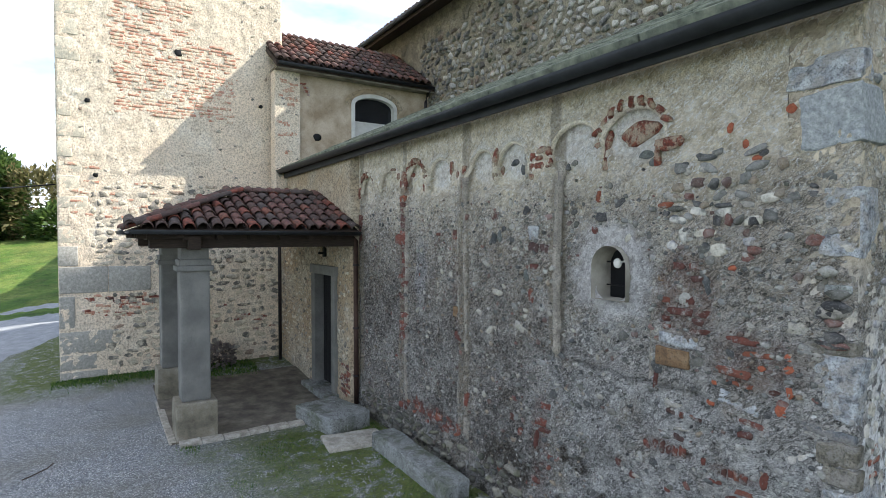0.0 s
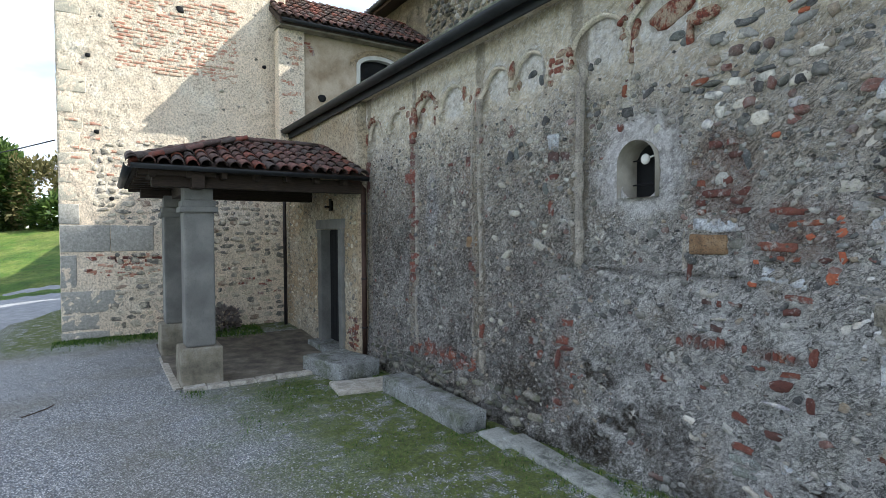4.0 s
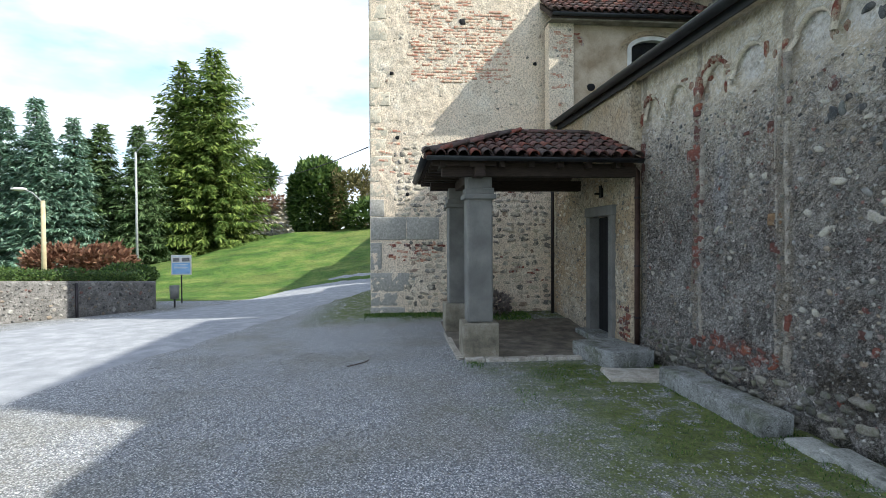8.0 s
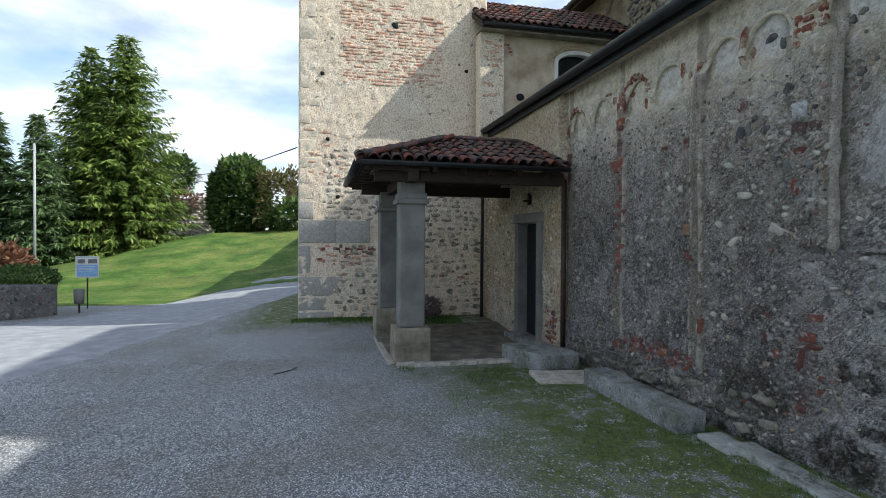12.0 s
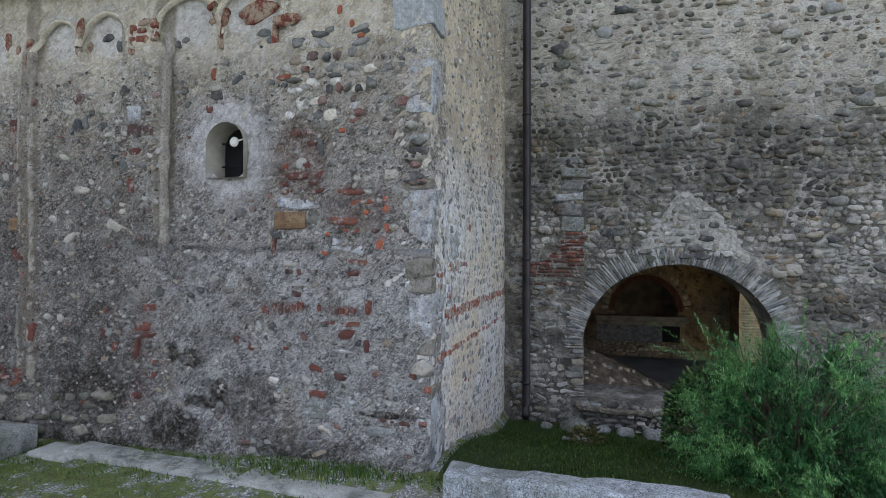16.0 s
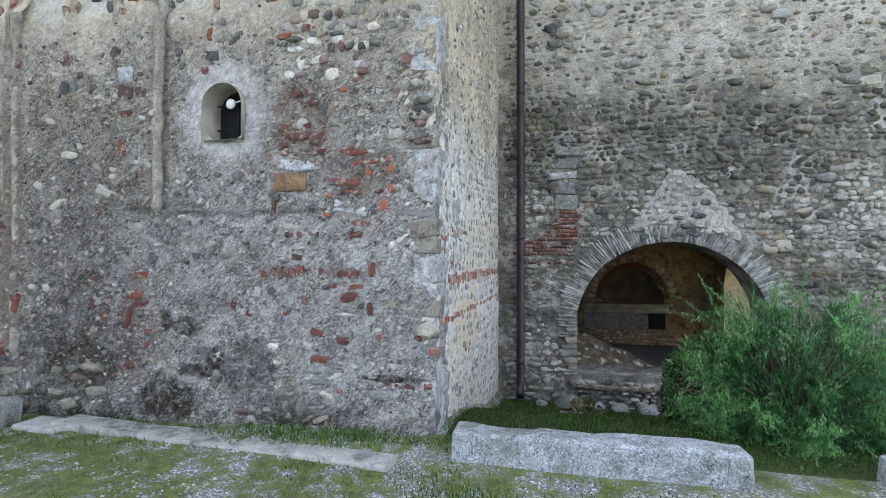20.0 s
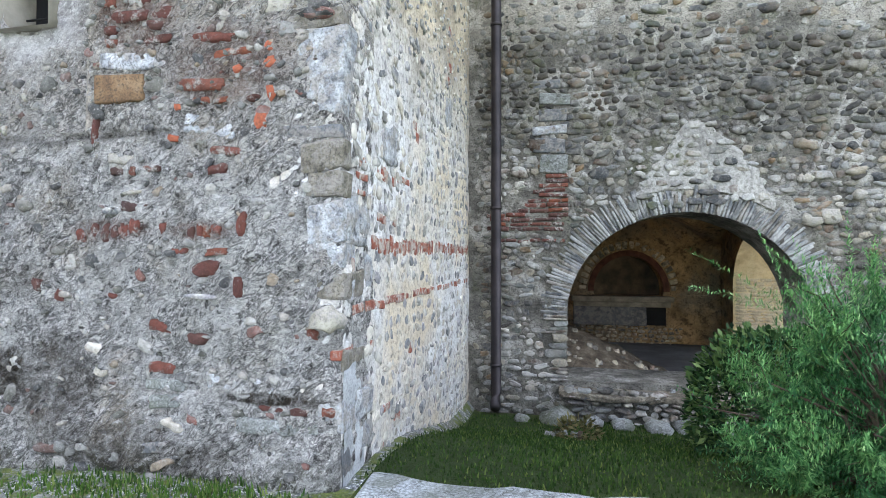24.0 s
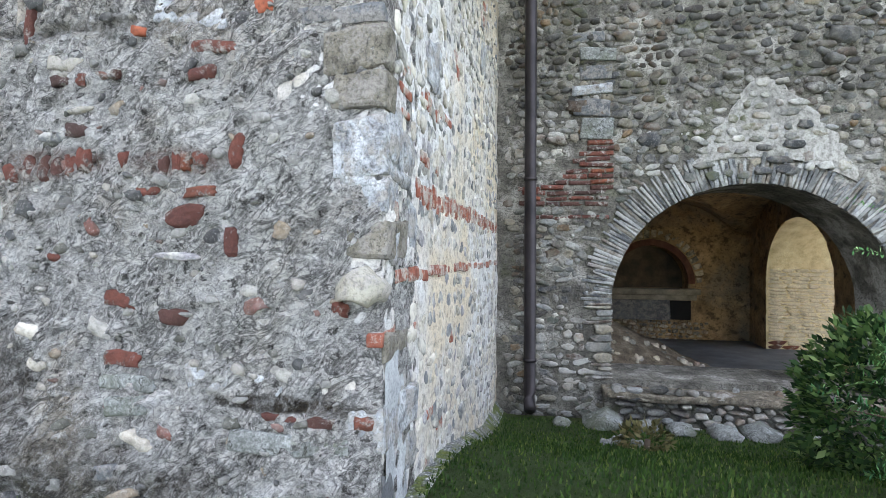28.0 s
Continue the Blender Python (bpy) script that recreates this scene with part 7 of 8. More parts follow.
# groin vault: two barrels crossing
vs, fs, nx, ny = [], [], 34, 40
for j in range(ny + 1):
    y = 4.42 + (BACK - 4.42) * j / ny
    for i in range(nx + 1):
        x = 0.5 + (4.22 - 0.5) * i / nx
        za = 0.62 + 1.36 * math.sqrt(max(0.0, 1 - ((x - 2.36) / 1.87) ** 2))
        zb = 0.62 + 1.36 * math.sqrt(max(0.0, 1 - ((y - 7.62) / 2.3) ** 2))
        vs.append((x, y, max(za, zb, 1.55 if y < 5.3 else 0) + relief(x, y, 0.03, 71)))
for j in range(ny):
    for i in range(nx):
        a = j * (nx + 1) + i
        fs.append((a, a + 1, a + nx + 2, a + nx + 1))
put("vault", mesh("vault", vs, fs, vault_m, True), inner, "plastered groin vault")
part("vault_fill", box_bm(0.2, 5.68, 4.42, BACK + 0.6, 2.1, 3.6), vault_m, inner)
tagged(part("passage_floor", box_bm(0.3, 12.0, 4.3, BACK + 0.4, -1.2, -0.75, 0.01), simple("passage_paving", [(0.3, "4a4c50"), (0.5, "5d6064"), (0.7, "74777b")], 2, 0.7, 0.4, 20, grit=0.3), None), "grey paved floor of the passage", "floor", kind="structure")
# heap of earth and rubble inside, falling from the jamb to the paving
vs, fs, nu, nw = [], [], 24, 10
for j in range(nw + 1):
    for i in range(nu + 1):
        x = 0.55 + 2.3 * i / nu
        y = 4.38 + 1.15 * j / nw
        crest = 0.13 - 0.46 * (x - 1.14) if x > 1.14 else 0.13
        foot = -0.44
        z = foot + (max(crest, foot - 0.25) - foot) * (j / (nw - 1.0)) ** 0.9 if j < nw else -0.9
        vs.append((x, y if j < nw else 5.45, z + relief(x * 2, y * 2, 0.05, 77) * (1 if j < nw else 0)))
for j in range(nw):
    for i in range(nu):
        a = j * (nu + 1) + i
        fs.append((a, a + 1, a + nu + 2, a + nu + 1))
ramp = tagged(put("earth_heap", mesh("earth_heap", vs, fs, simple("rubble_earth", [(0.3, "5d5245"), (0.5, "7d7060"), (0.7, "a29684")], 9, 0.95, 1.0, 30, dist=0.03, grit=0.8), True)), "heap of brown earth and rubble inside the passage", "heap", kind="structure")
for k in range(60):
    x, y, w = rc.uniform(1.0, 2.5), rc.uniform(4.45, 5.3), rc.uniform(0.03, 0.1)
    crest = 0.13 - 0.46 * (x - 1.14) if x > 1.14 else 0.13
    z = -0.44 + (max(crest, -0.69) + 0.44) * ((y - 4.38) / 1.035) ** 0.9
    sh = dome(w, w * 0.7, w * 0.4, rc)
    put("heap_stone", mesh("heap_stone", sh[0], sh[1], M["stone_t"], True), ramp, "", Matrix.Translation((x, y, z)) @ Matrix.Rotation(rc.uniform(0, 6), 4, "Z"))
# ---------------------------------------------------------------- nave wall stones and blind arches
rn = random.Random(51)
stone_set(PN, courses(-11.6, -0.2, 6.2, 8.35, 0.14, 0.2, rn, lambda u, v: v < 8.0 or u > -9, 1.1, 0.05, 0.5), wall_n, M["stone_c"], M["stone_c_i"], lambda u, v: False)
for k in range(14):
    c = -14.0 + k * 0.62
    vs, fs = [], []
    for i in range(13):
        a = math.pi * i / 12
        for rad, d in ((0.2, 0.02), (0.24, 0.06), (0.28, 0.02)):
            vs.append(PN.at(c - rad * math.cos(a), 8.05 + rad * 1.3 * math.sin(a), d))
    for i in range(12):
        for j in range(2):
            fs.append((i * 3 + j, i * 3 + j + 1, i * 3 + j + 4, i * 3 + j + 3))
    put("arch_moulding", mesh("arch_moulding", vs, fs, M["mortar_n"], True), wall_n)

# ---------------------------------------------------------------- tower masonry
rt = random.Random(61)
tow = lambda y: y + 4.47
stone_set(PT, courses(0.75, 4.35, 0.0, 1.72, 0.125, 0.19, rt, lambda u, v: rt.random() < 0.86, 1.12, 0.02, 0.15), tower, M["stone_t"], M["stone_t_i"], lambda u, v: True, 150)
stone_set(PT, courses(1.62, 4.35, 1.72, 2.3, 0.125, 0.18, rt, lambda u, v: rt.random() < 0.9, 1.1, 0.02, 0.1), tower, M["stone_t"], M["stone_t_i"], None, 40)
stone_set(PT, courses(0.5, 4.35, 2.32, 3.9, 0.125, 0.18, rt, lambda u, v: rt.random() < 1.25 - 0.25 * (v - 2.3), 1.15, 0.018, 0.12), tower, M["stone_t"], M["stone_t_i"], None, 100)
stone_set(PT, scatter(0.3, 4.3, 3.8, 9.5, 150, 0.075, rt, lambda u, v: not (1.0 < u < 3.4 and v > 5.4), 0.010), tower, M["stone_t"], M["stone_t_i"], lambda u, v: False)
edge = lambda v: 0.10 * noise.noise(Vector((v * 2.3, 0, 5))) + 0.12 * noise.noise(Vector((v * 9, 4, 5)))
v = 5.45
while v < 8.8:
    u = 1.05 + edge(v) * 1.5
    end = 3.3 + edge(v + 40) * 2 - (0.9 if v > 7.1 else 0)
    while u < end:
        w = rt.choice((0.5, 1.0, 1.0, 1.0))
        if rt.random() < 0.9 and not (abs(u - 2.16) < 0.12 and abs(v - 6.83) < 0.1):
            brick(PT, tower, u, v, w, 0.92, rt.gauss(0, 0.015), 0.8, FADED)
        u += 0.24 * w + 0.014
    v += 0.074
for z0, z1, y1, seed in ((-.1, .2, 1.0, 1), (.22, .52, .55, 2), (.55, 1.02, .95, 3), (1.06, 1.72, .34, 4), (2.3, 2.72, .4, 5), (2.75, 3.05, .5, 6), (3.1, 3.4, .3, 7), (3.45, 3.7, .55, 8), (3.75, 4.1, .35, 9), (4.15, 4.4, .5, 10), (4.45, 4.8, .3, 11), (4.85, 5.2, .45, 12), (5.25, 5.55, .3, 13), (5.6, 6.0, .5, 14), (6.05, 6.3, .35, 15), (6.35, 6.8, .45, 16), (6.85, 7.2, .35, 17), (7.25, 7.7, .5, 18)):
    z1 -= rt.uniform(0, 0.06)
    y1 *= rt.uniform(0.75, 1.15)
    mt = M["tower_granite"] if z0 < 2.4 else M["tower_quoin"]
    block(PT, "quoin", y1 / 2, (z0 + z1) / 2, y1, z1 - z0, mt, tower, 0.004, 0, "", 0.012)
block(PT, "band_block", 0.42, 2.015, 0.82, 0.52, M["tower_granite"], tower, 0.03, 0, "large grey granite block", 0.01)
block(PT, "band_block", 1.22, 2.015, 0.76, 0.52, M["tower_granite"], tower, 0.03, 0, "large grey granite block", 0.01)
for k in range(7):
    brick(PT, tower, 0.85 + 0.13 * k, 1.62 - 0.06 * (k % 2), 0.6, 1, 0)
for k in range(44):
    brick(PT, tower, rt.uniform(0.45, 1.7), rt.uniform(1.25, 1.7), rt.uniform(0.4, 1.0), 0.9, rt.gauss(0, 0.04), 0.8, FADED if k % 3 else BAND)
for k in range(40):
    brick(PT, tower, rt.uniform(0.2, 2.0), rt.choice((3.3, 3.45, 3.6, 3.75, 4.0, 4.3)) + rt.gauss(0, 0.05), rt.uniform(0.4, 1.0), 0.9, rt.gauss(0, 0.04), 0.8, FADED)
for k in range(16):
    brick(PT, tower, rt.uniform(2.2, 4.2), rt.choice((0.8, 1.0, 1.3, 2.9)) + rt.gauss(0, 0.05), rt.uniform(0.4, 0.9), 0.9, rt.gauss(0, 0.04), 0.8, BAND)
# putlog holes as black caps on the face, their shade put into colour
for u, v in ((2.17, 6.83), (0.52, 5.6), (0.87, 2.81), (0.64, 4.12), (3.9, 5.9)):
    q = 0.15 if u > 2 and u < 3 else 0.09
    vs, fs = dome(q, q * 0.9, 0.015, rt, 9, 0.9)
    put("putlog_hole", mesh("putlog_hole", vs, fs, M["door"], True), tower, "", PT.lay(u, v, PT.dep(u, v) + 0.012))
# porch wall stones
rd = random.Random(71)
stone_set(PD, scatter(-11.5, -7.35, 0.1, 2.9, 520, 0.1, rd, lambda u, v: not door_hole(u, v) and not (-9.3 < u < -7.8 and v < 2.4), 0.02), wall_d, M["stone_t"], M["stone_t_i"], lambda u, v: True, 120)
for k in range(26):
    brick(PD, wall_d, rd.uniform(-7.75, -7.35), rd.uniform(0.1, 0.7), rd.uniform(0.4, 0.8), 0.9, rd.gauss(0, 0.1))


# ---------------------------------------------------------------- pipes and fittings
def brackets(parent, x, y, zs, rad, mat):
    for z in zs:
        part("clamp", cyl_bm(rad, -0.015, 0.015, 10), mat, parent, "", True, Matrix.Translation((x, y, z)))


dp = tagged(put("downpipe", None), "dark rust-brown downpipe beside the porch", "downpipe")
tube("pipe", [(-7.10, -0.42, 2.95), (-7.17, -0.2, 2.9), (-7.22, -0.09, 2.82), (-7.22, -0.09, 1.3), (-7.22, -0.09, 0.02)], 0.042, M["rust_pipe"], dp, "", 10)
brackets(dp, -7.22, -0.09, (2.4, 1.32, 0.5), 0.052, M["pipe"])
dq = tagged(put("downpipe", None), "thin dark downpipe in the porch corner", "downpipe")
tube("pipe", [(-11.2, -0.24, 4.15), (-11.2, -0.27, 3.0), (-11.2, -0.27, 0.02)], 0.04, M["pipe"], dq, "", 10)
dr = tagged(put("downpipe", None), "tall dark metal downpipe on the rubble wall", "downpipe")
tube("pipe", [(0.33, 3.50, 8.4), (0.33, 3.50, 4.0), (0.33, 3.50, -0.40), (0.33, 3.46, -0.47), (0.34, 3.36, -0.53)], 0.055, M["pipe"], dr, "", 12)
brackets(dr, 0.33, 3.50, (5.5, 3.6, 1.6, -0.1), 0.066, M["pipe"])
da = tagged(put("downpipe", None), "grey downpipe on the annex front", "downpipe")
tube("pipe", [(-10.70, 3.5, 6.70), (-10.85, 3.5, 6.58), (-10.95, 3.5, 6.4), (-10.95, 3.5, 5.9)], 0.04, M["pipe"], da, "", 10)

# annex window
aw = tagged(put("window_annex", None), "segmental window with a pale surround and dark glass", "window", kind="structure")
y0 = -0.15 + AW[0]
part("pane", box_bm(-11.20, -11.18, y0 - 0.55, y0 + 0.55, 5.72, 6.38), M["glass"], aw)
part("panel", box_bm(-11.19, -11.17, y0 - 0.55, y0 + 0.55, 4.9, 5.70), M["white"], aw, "whitish lower panel")
part("transom", box_bm(-11.2, -11.15, y0 - 0.58, y0 + 0.58, 5.69, 5.73), M["white"], aw)
out, inn = arch_outline(AW[0], 0.62, 4.9, 6.12, 0.29, 14), arch_outline(AW[0], 0.53, 4.9, 6.10, 0.22, 14)
vs = [PX.at(u, v, 0.03) for u, v in out] + [PX.at(u, v, 0.03) for u, v in inn] + [PX.at(u, v, -0.16) for u, v in inn] + [PX.at(u, v, 0.0) for u, v in out]
k = len(out)
fs = [f for i in range(k - 1) for f in ((i, i + 1, k + i + 1, k + i), (k + i, k + i + 1, 2 * k + i + 1, 2 * k + i), (3 * k + i, 3 * k + i + 1, i + 1, i))]
put("surround", mesh("surround", vs, fs, M["white"]), aw, "pale plaster surround")
out = arch_outline(AW[0], 0.78, 6.02, 6.12, 0.42, 14)[1:-1]
vs = [PX.at(u, v, d) for (u, v) in out for d in (0.0, 0.03)] + [PX.at(AW[0] + (u - AW[0]) * 0.86, v - 0.1, d) for (u, v) in out for d in (0.0, 0.03)]
k = len(out)
fs = [f for i in range(k - 1) for f in ((2 * i + 1, 2 * i + 3, 2 * k + 2 * i + 3, 2 * k + 2 * i + 1), (2 * i, 2 * i + 2, 2 * i + 3, 2 * i + 1), (2 * k + 2 * i, 2 * k + 2 * i + 1, 2 * k + 2 * i + 3, 2 * k + 2 * i + 2))]
put("hood", mesh("hood", vs, fs, M["mortar_d"]), aw)
# black cap that stands for the shaded inside of a hole
vs, fs = dome(0.2, 0.18, 0.02, random.Random(3))
put("wall_hole", mesh("wall_hole", vs, fs, M["door"], True), annex, "", PX.lay(0.74, 5.22, 0.008))
for u, v, w in ((0.42, 6.42, 1.0), (0.46, 6.34, 0.7), (0.5, 6.26, 0.5), (0.54, 6.19, 0.3)):
    brick(PX, annex, u, v, w, 1.0, 0.1, 0.8, BAND)
part("corner_pier", box_bm(-11.3, -10.97, -0.42, 0.16, 3.9, 6.64, 0.012, 0.014, 6), M["mortar_t"], annex, "rough plastered brick corner of the annex")
PQ = Plane((-10.97, -0.42, 0), (0, 1, 0), (1, 0, 0))
ra = random.Random(83)
for k in range(26):
    brick(PQ, annex, ra.uniform(0.12, 0.46), ra.choice((5.9, 6.0, 6.1, 6.2, 6.3, 6.4, 5.5, 5.2, 4.8)) + ra.gauss(0, 0.03), ra.uniform(0.4, 0.9), 0.9, ra.gauss(0, 0.05), 0.7, FADED)
stone_set(PQ, scatter(0.05, 0.53, 4.2, 6.5, 40, 0.08, ra, None, 0.012), annex, M["stone_t"], M["stone_t_i"], None, 40)

# small dark bracket over the door
br = tagged(put("wall_bracket", None), "small dark iron bracket above the door", "bracket")
part("plate", box_bm(-8.56, -8.44, -0.20, -0.155, 2.50, 2.72, 0.01), M["iron"], br)
part("arm", box_bm(-8.52, -8.48, -0.30, -0.20, 2.55, 2.59, 0.008), M["iron"], br)

# stone edging of the porch floor
re_ = random.Random(81)
y = -2.85
while y < -1.15:
    w = re_.uniform(0.18, 0.4)
    ob = part("edging_stone", box_bm(-7.16, -6.98, y, y + w - 0.015, -0.16, -0.055 + re_.uniform(0, 0.012), 0.012, 0.012, 1, y), M["edging"], pf, "")
    y += w
part("edging_stone", box_bm(-9.5, -7.2, -2.98, -2.88, -0.16, -0.06, 0.012, 0.008, 4, 2), M["edging"], pf)
part("edging_stone", box_bm(-11.4, -10.4, -0.85, -0.45, -0.16, 0.0, 0.015, 0.01, 2, 5), M["granite_moss"], pf)


# ---------------------------------------------------------------- plants
def blades(name, label, n, place, tall, rnd, mat, category="grass", wide=0.006, lean=0.5):
    vs, fs = [], []
    for _ in range(n):
        p = place(rnd)
        if p is None:
            continue
        x, y = p
        z = ground_z(x, y) - 0.01
        h = tall * rnd.uniform(0.4, 1.3)
        a, b = rnd.uniform(0, 6.28), rnd.uniform(0, 6.28)
        wx, wy = math.cos(a) * wide, math.sin(a) * wide
        lx, ly = math.cos(b) * h * lean * rnd.random(), math.sin(b) * h * lean * rnd.random()
        q = len(vs)
        vs += [(x - wx, y - wy, z), (x + wx, y + wy, z), (x + lx * 0.45 + wx * 0.7, y + ly * 0.45 + wy * 0.7, z + h * 0.6), (x + lx * 0.45 - wx * 0.7, y + ly * 0.45 - wy * 0.7, z + h * 0.6), (x + lx, y + ly, z + h)]
        fs += [(q, q + 1, q + 2, q + 3), (q + 3, q + 2, q + 4)]
    return tagged(put(name, mesh(name, vs, fs, mat)), label, category, kind="stuff")


def in_garden(rnd):
    x, y = rnd.uniform(0.05, 5.2), rnd.uniform(-0.1, 3.4)
    return (x, y) if y > 0.05 or x > 0.1 else None


def along_wall(rnd):
    x = rnd.uniform(-7.0, 0.3)
    y = -0.12 - abs(rnd.gauss(0, 0.32))
    return (x, y) if noise.noise(Vector((x * 1.1, y * 1.1, 3))) > -0.15 or y > -0.25 else None


def mossy(rnd):
    x, y = rnd.uniform(-6.9, 3.5), rnd.uniform(-2.6, -0.5)
    return (x, y) if noise.noise(Vector((x * 0.9, y * 0.9, 8))) + 0.35 * noise.noise(Vector((x * 4, y * 4, 1))) > 0.12 + 0.18 * (-0.5 - y) else None


def tower_foot(rnd):
    return (-11.55 + abs(rnd.gauss(0, 0.32)), rnd.uniform(-4.6, -1.3))


def porch_back(rnd):
    return (rnd.uniform(-11.5, -10.2), rnd.uniform(-2.6, -0.9))


rg = random.Random(91)
blades("turf", "lush green turf below the rubble wall", 42000, in_garden, 0.032, rg, M["turf_blade"])
blades("wall_grass", "grass tufts along the chapel wall foot", 6000, along_wall, 0.032, rg, M["blade"])
blades("moss_turf", "short mossy turf in the gravel", 30000, mossy, 0.020, rg, M["moss"], "moss", 0.005, 0.9)
blades("sparse_grass", "short green grass growing through the gravel", 22000, mossy, 0.034, rg, M["blade"], "grass", 0.004, 0.8)
blades("tower_grass", "green grass at the tower foot", 4500, tower_foot, 0.045, rg, M["blade"], "grass", 0.009)
blades("porch_grass", "grass at the back of the porch", 3000, porch_back, 0.06, rg, M["blade"], "grass", 0.009)
for cx, cy, rad, n in ((-2.62, -0.22, 0.16, 260), (-5.2, -2.4, 0.16, 40), (-4.7, -0.12, 0.12, 140), (-1.2, -0.16, 0.25, 260), (-0.6, -0.14, 0.2, 200), (0.3, -0.75, 0.2, 160), (0.7, -0.9, 0.2, 160), (1.7, -0.75, 0.15, 140), (-6.9, -2.75, 0.15, 120)):
    blades("grass_tuft", "tuft of green grass", n * 2, lambda q, cx=cx, cy=cy, rad=rad: (cx + q.gauss(0, rad), cy + q.gauss(0, rad * 0.5)), 0.05, rg, M["blade"], "grass", 0.005)

# loose pebbles on the yard
vs, fs = [], []
for _ in range(26000):
    d = rg.random() ** 1.5
    x, y = rg.uniform(-8.0, 3.0), rg.uniform(-7.5, -0.9)
    s = rg.uniform(0.006, 0.017)
    if y > -2.6 and noise.noise(Vector((x * 0.9, y * 0.9, 8))) > 0.25 * (-1.4 - y):
        continue
    z = ground_z(x, y) + 0.004 + 0.012 * fbm(x, y, 0, 1.2, 3)
    a = rg.uniform(0, 6.28)
    q = len(vs)
    c, t = math.cos(a), math.sin(a)
    vs += [(x + c * s, y + t * s, z), (x - t * s * 0.7, y + c * s * 0.7, z), (x - c * s, y - t * s, z), (x + t * s * 0.7, y - c * s * 0.7, z), (x + rg.uniform(-.3, .3) * s, y + rg.uniform(-.3, .3) * s, z + s * 0.8)]
    fs += [(q, q + 1, q + 4), (q + 1, q + 2, q + 4), (q + 2, q + 3, q + 4), (q + 3, q, q + 4)]
tagged(put("loose_gravel", mesh("loose_gravel", vs, fs, stone_mat("pebble", [(0.0, "868888"), (0.2, "6d6f6f"), (0.4, "a6a7a3"), (0.6, "939492"), (0.8, "b8b8b2"), (0.92, "7d7a74")], True, "b0b0aa", 0.2))), "loose grey gravel pebbles", "gravel", kind="stuff")


def leaf_quad(vs, fs, p, d, w, length, up):
    """A leaf: a folded diamond from p along d."""
    d = d.normalized()
    s = d.cross(up)
    s = s.normalized() if s.length > 1e-4 else Vector((1, 0, 0))
    q = len(vs)
    vs += [p, p + d * length * 0.5 + s * w, p + d * length, p + d * length * 0.5 - s * w]
    fs += [(q, q + 1, q + 2), (q, q + 2, q + 3)]


def feathery_bush(name, label, cx, cy, cz, rx, ry, rz, shoots, mat, tip_mat, seed, sprigs=()):
    """Plumes of fine leaflets on long shoots; the outer plumes are fresh and light."""
    r = random.Random(seed)
    ob = thing(name, label, "bush")
    inner, outer, sv, sf = ([], []), ([], []), [], []
    plumes = []
    for _ in range(max(12, shoots // 38)):
        # one bough: a fan of plumes round its own axis
        a, e = r.uniform(0, 6.28), r.uniform(-0.42, 1.0)
        k = math.sqrt(max(0.02, 1 - e * e)) if e > 0 else 1.0
        dirn = Vector((math.cos(a) * k, math.sin(a) * k, e * (1 if e > 0 else 0.6)))
        fill = r.uniform(0.55, 1.0) ** 0.6 * (1 + 0.2 * noise.noise(dirn * 2.7 + Vector((seed, 0, 0))))
        end = Vector((cx + dirn.x * rx * fill, cy + dirn.y * ry * fill, cz + dirn.z * rz * fill))
        axis = (dirn + Vector((0, 0, 0.35)) + Vector((r.gauss(0, .25), r.gauss(0, .25), r.gauss(0, .2)))).normalized()
        for _ in range(38):
            back = r.random() ** 0.8
            off = Vector((r.gauss(0, 1), r.gauss(0, 1), r.gauss(0, 0.8))) * (0.05 + 0.10 * back)
            grow = (axis + off * 4.5 + Vector((0, 0, -0.15 * back))).normalized()
            plumes.append((end - axis * 0.42 * back + off, grow, r.uniform(0.13, 0.27), back < 0.45 and fill > 0.62))
    for _ in range(shoots // 3):
        d = Vector((r.gauss(0, 1), r.gauss(0, 1), r.gauss(0.2, 0.7))).normalized() * r.uniform(0.15, 0.72)
        tip = Vector((cx + d.x * rx, cy + d.y * ry, max(cz - 0.2, cz + d.z * rz)))
        plumes.append((tip, (d + Vector((0, 0, 0.5))).normalized(), r.uniform(0.16, 0.3), False))
    plumes += [(Vector(t), Vector(g).normalized(), l, True) for t, g, l in sprigs]
    for i, (tip, grow, L, fresh) in enumerate(plumes):
        vs, fs = outer if fresh else inner
        base = tip - grow * L
        bend = Vector((r.gauss(0, .05), r.gauss(0, .05), r.uniform(-0.10, 0.03)))
        side = grow.cross(Vector((r.gauss(0, 1), r.gauss(0, 1), r.gauss(0, 1)))).normalized()
        n = int(L * 95)
        for k in range(n):
            t = (k + 1) / n
            p = base + grow * L * t + bend * t * t
            reach = 0.075 * (1 - 0.75 * t) * min(1.0, 0.4 + 2.5 * t) + 0.012
            for sgn in (-1, 1):
                d = (side * sgn + grow * 0.45 + Vector((r.gauss(0, .4), r.gauss(0, .4), r.gauss(0, .4)))).normalized()
                leaf_quad(vs, fs, p, d, 0.0034, 0.72 * reach * r.uniform(0.7, 1.3), Vector((0, 0, 1)))
        if i % 14 == 0:
            b = len(sv)
            tv, tf = tube_data([Vector((cx + r.gauss(0, .1), cy + r.gauss(0, .1), cz - rz * 0.6)), (base + Vector((cx, cy, cz))) / 2, base, base + grow * L * 0.7], [0.012, 0.008, 0.004, 0.002], 4)
            sv += tv
            sf += [tuple(q + b for q in f) for f in tf]
    put("crown", mesh("crown", inner[0], inner[1], mat), ob, "dense green inner foliage")
    put("tip_foliage", mesh("tip_foliage", outer[0], outer[1], tip_mat), ob, "light green feathery tips")
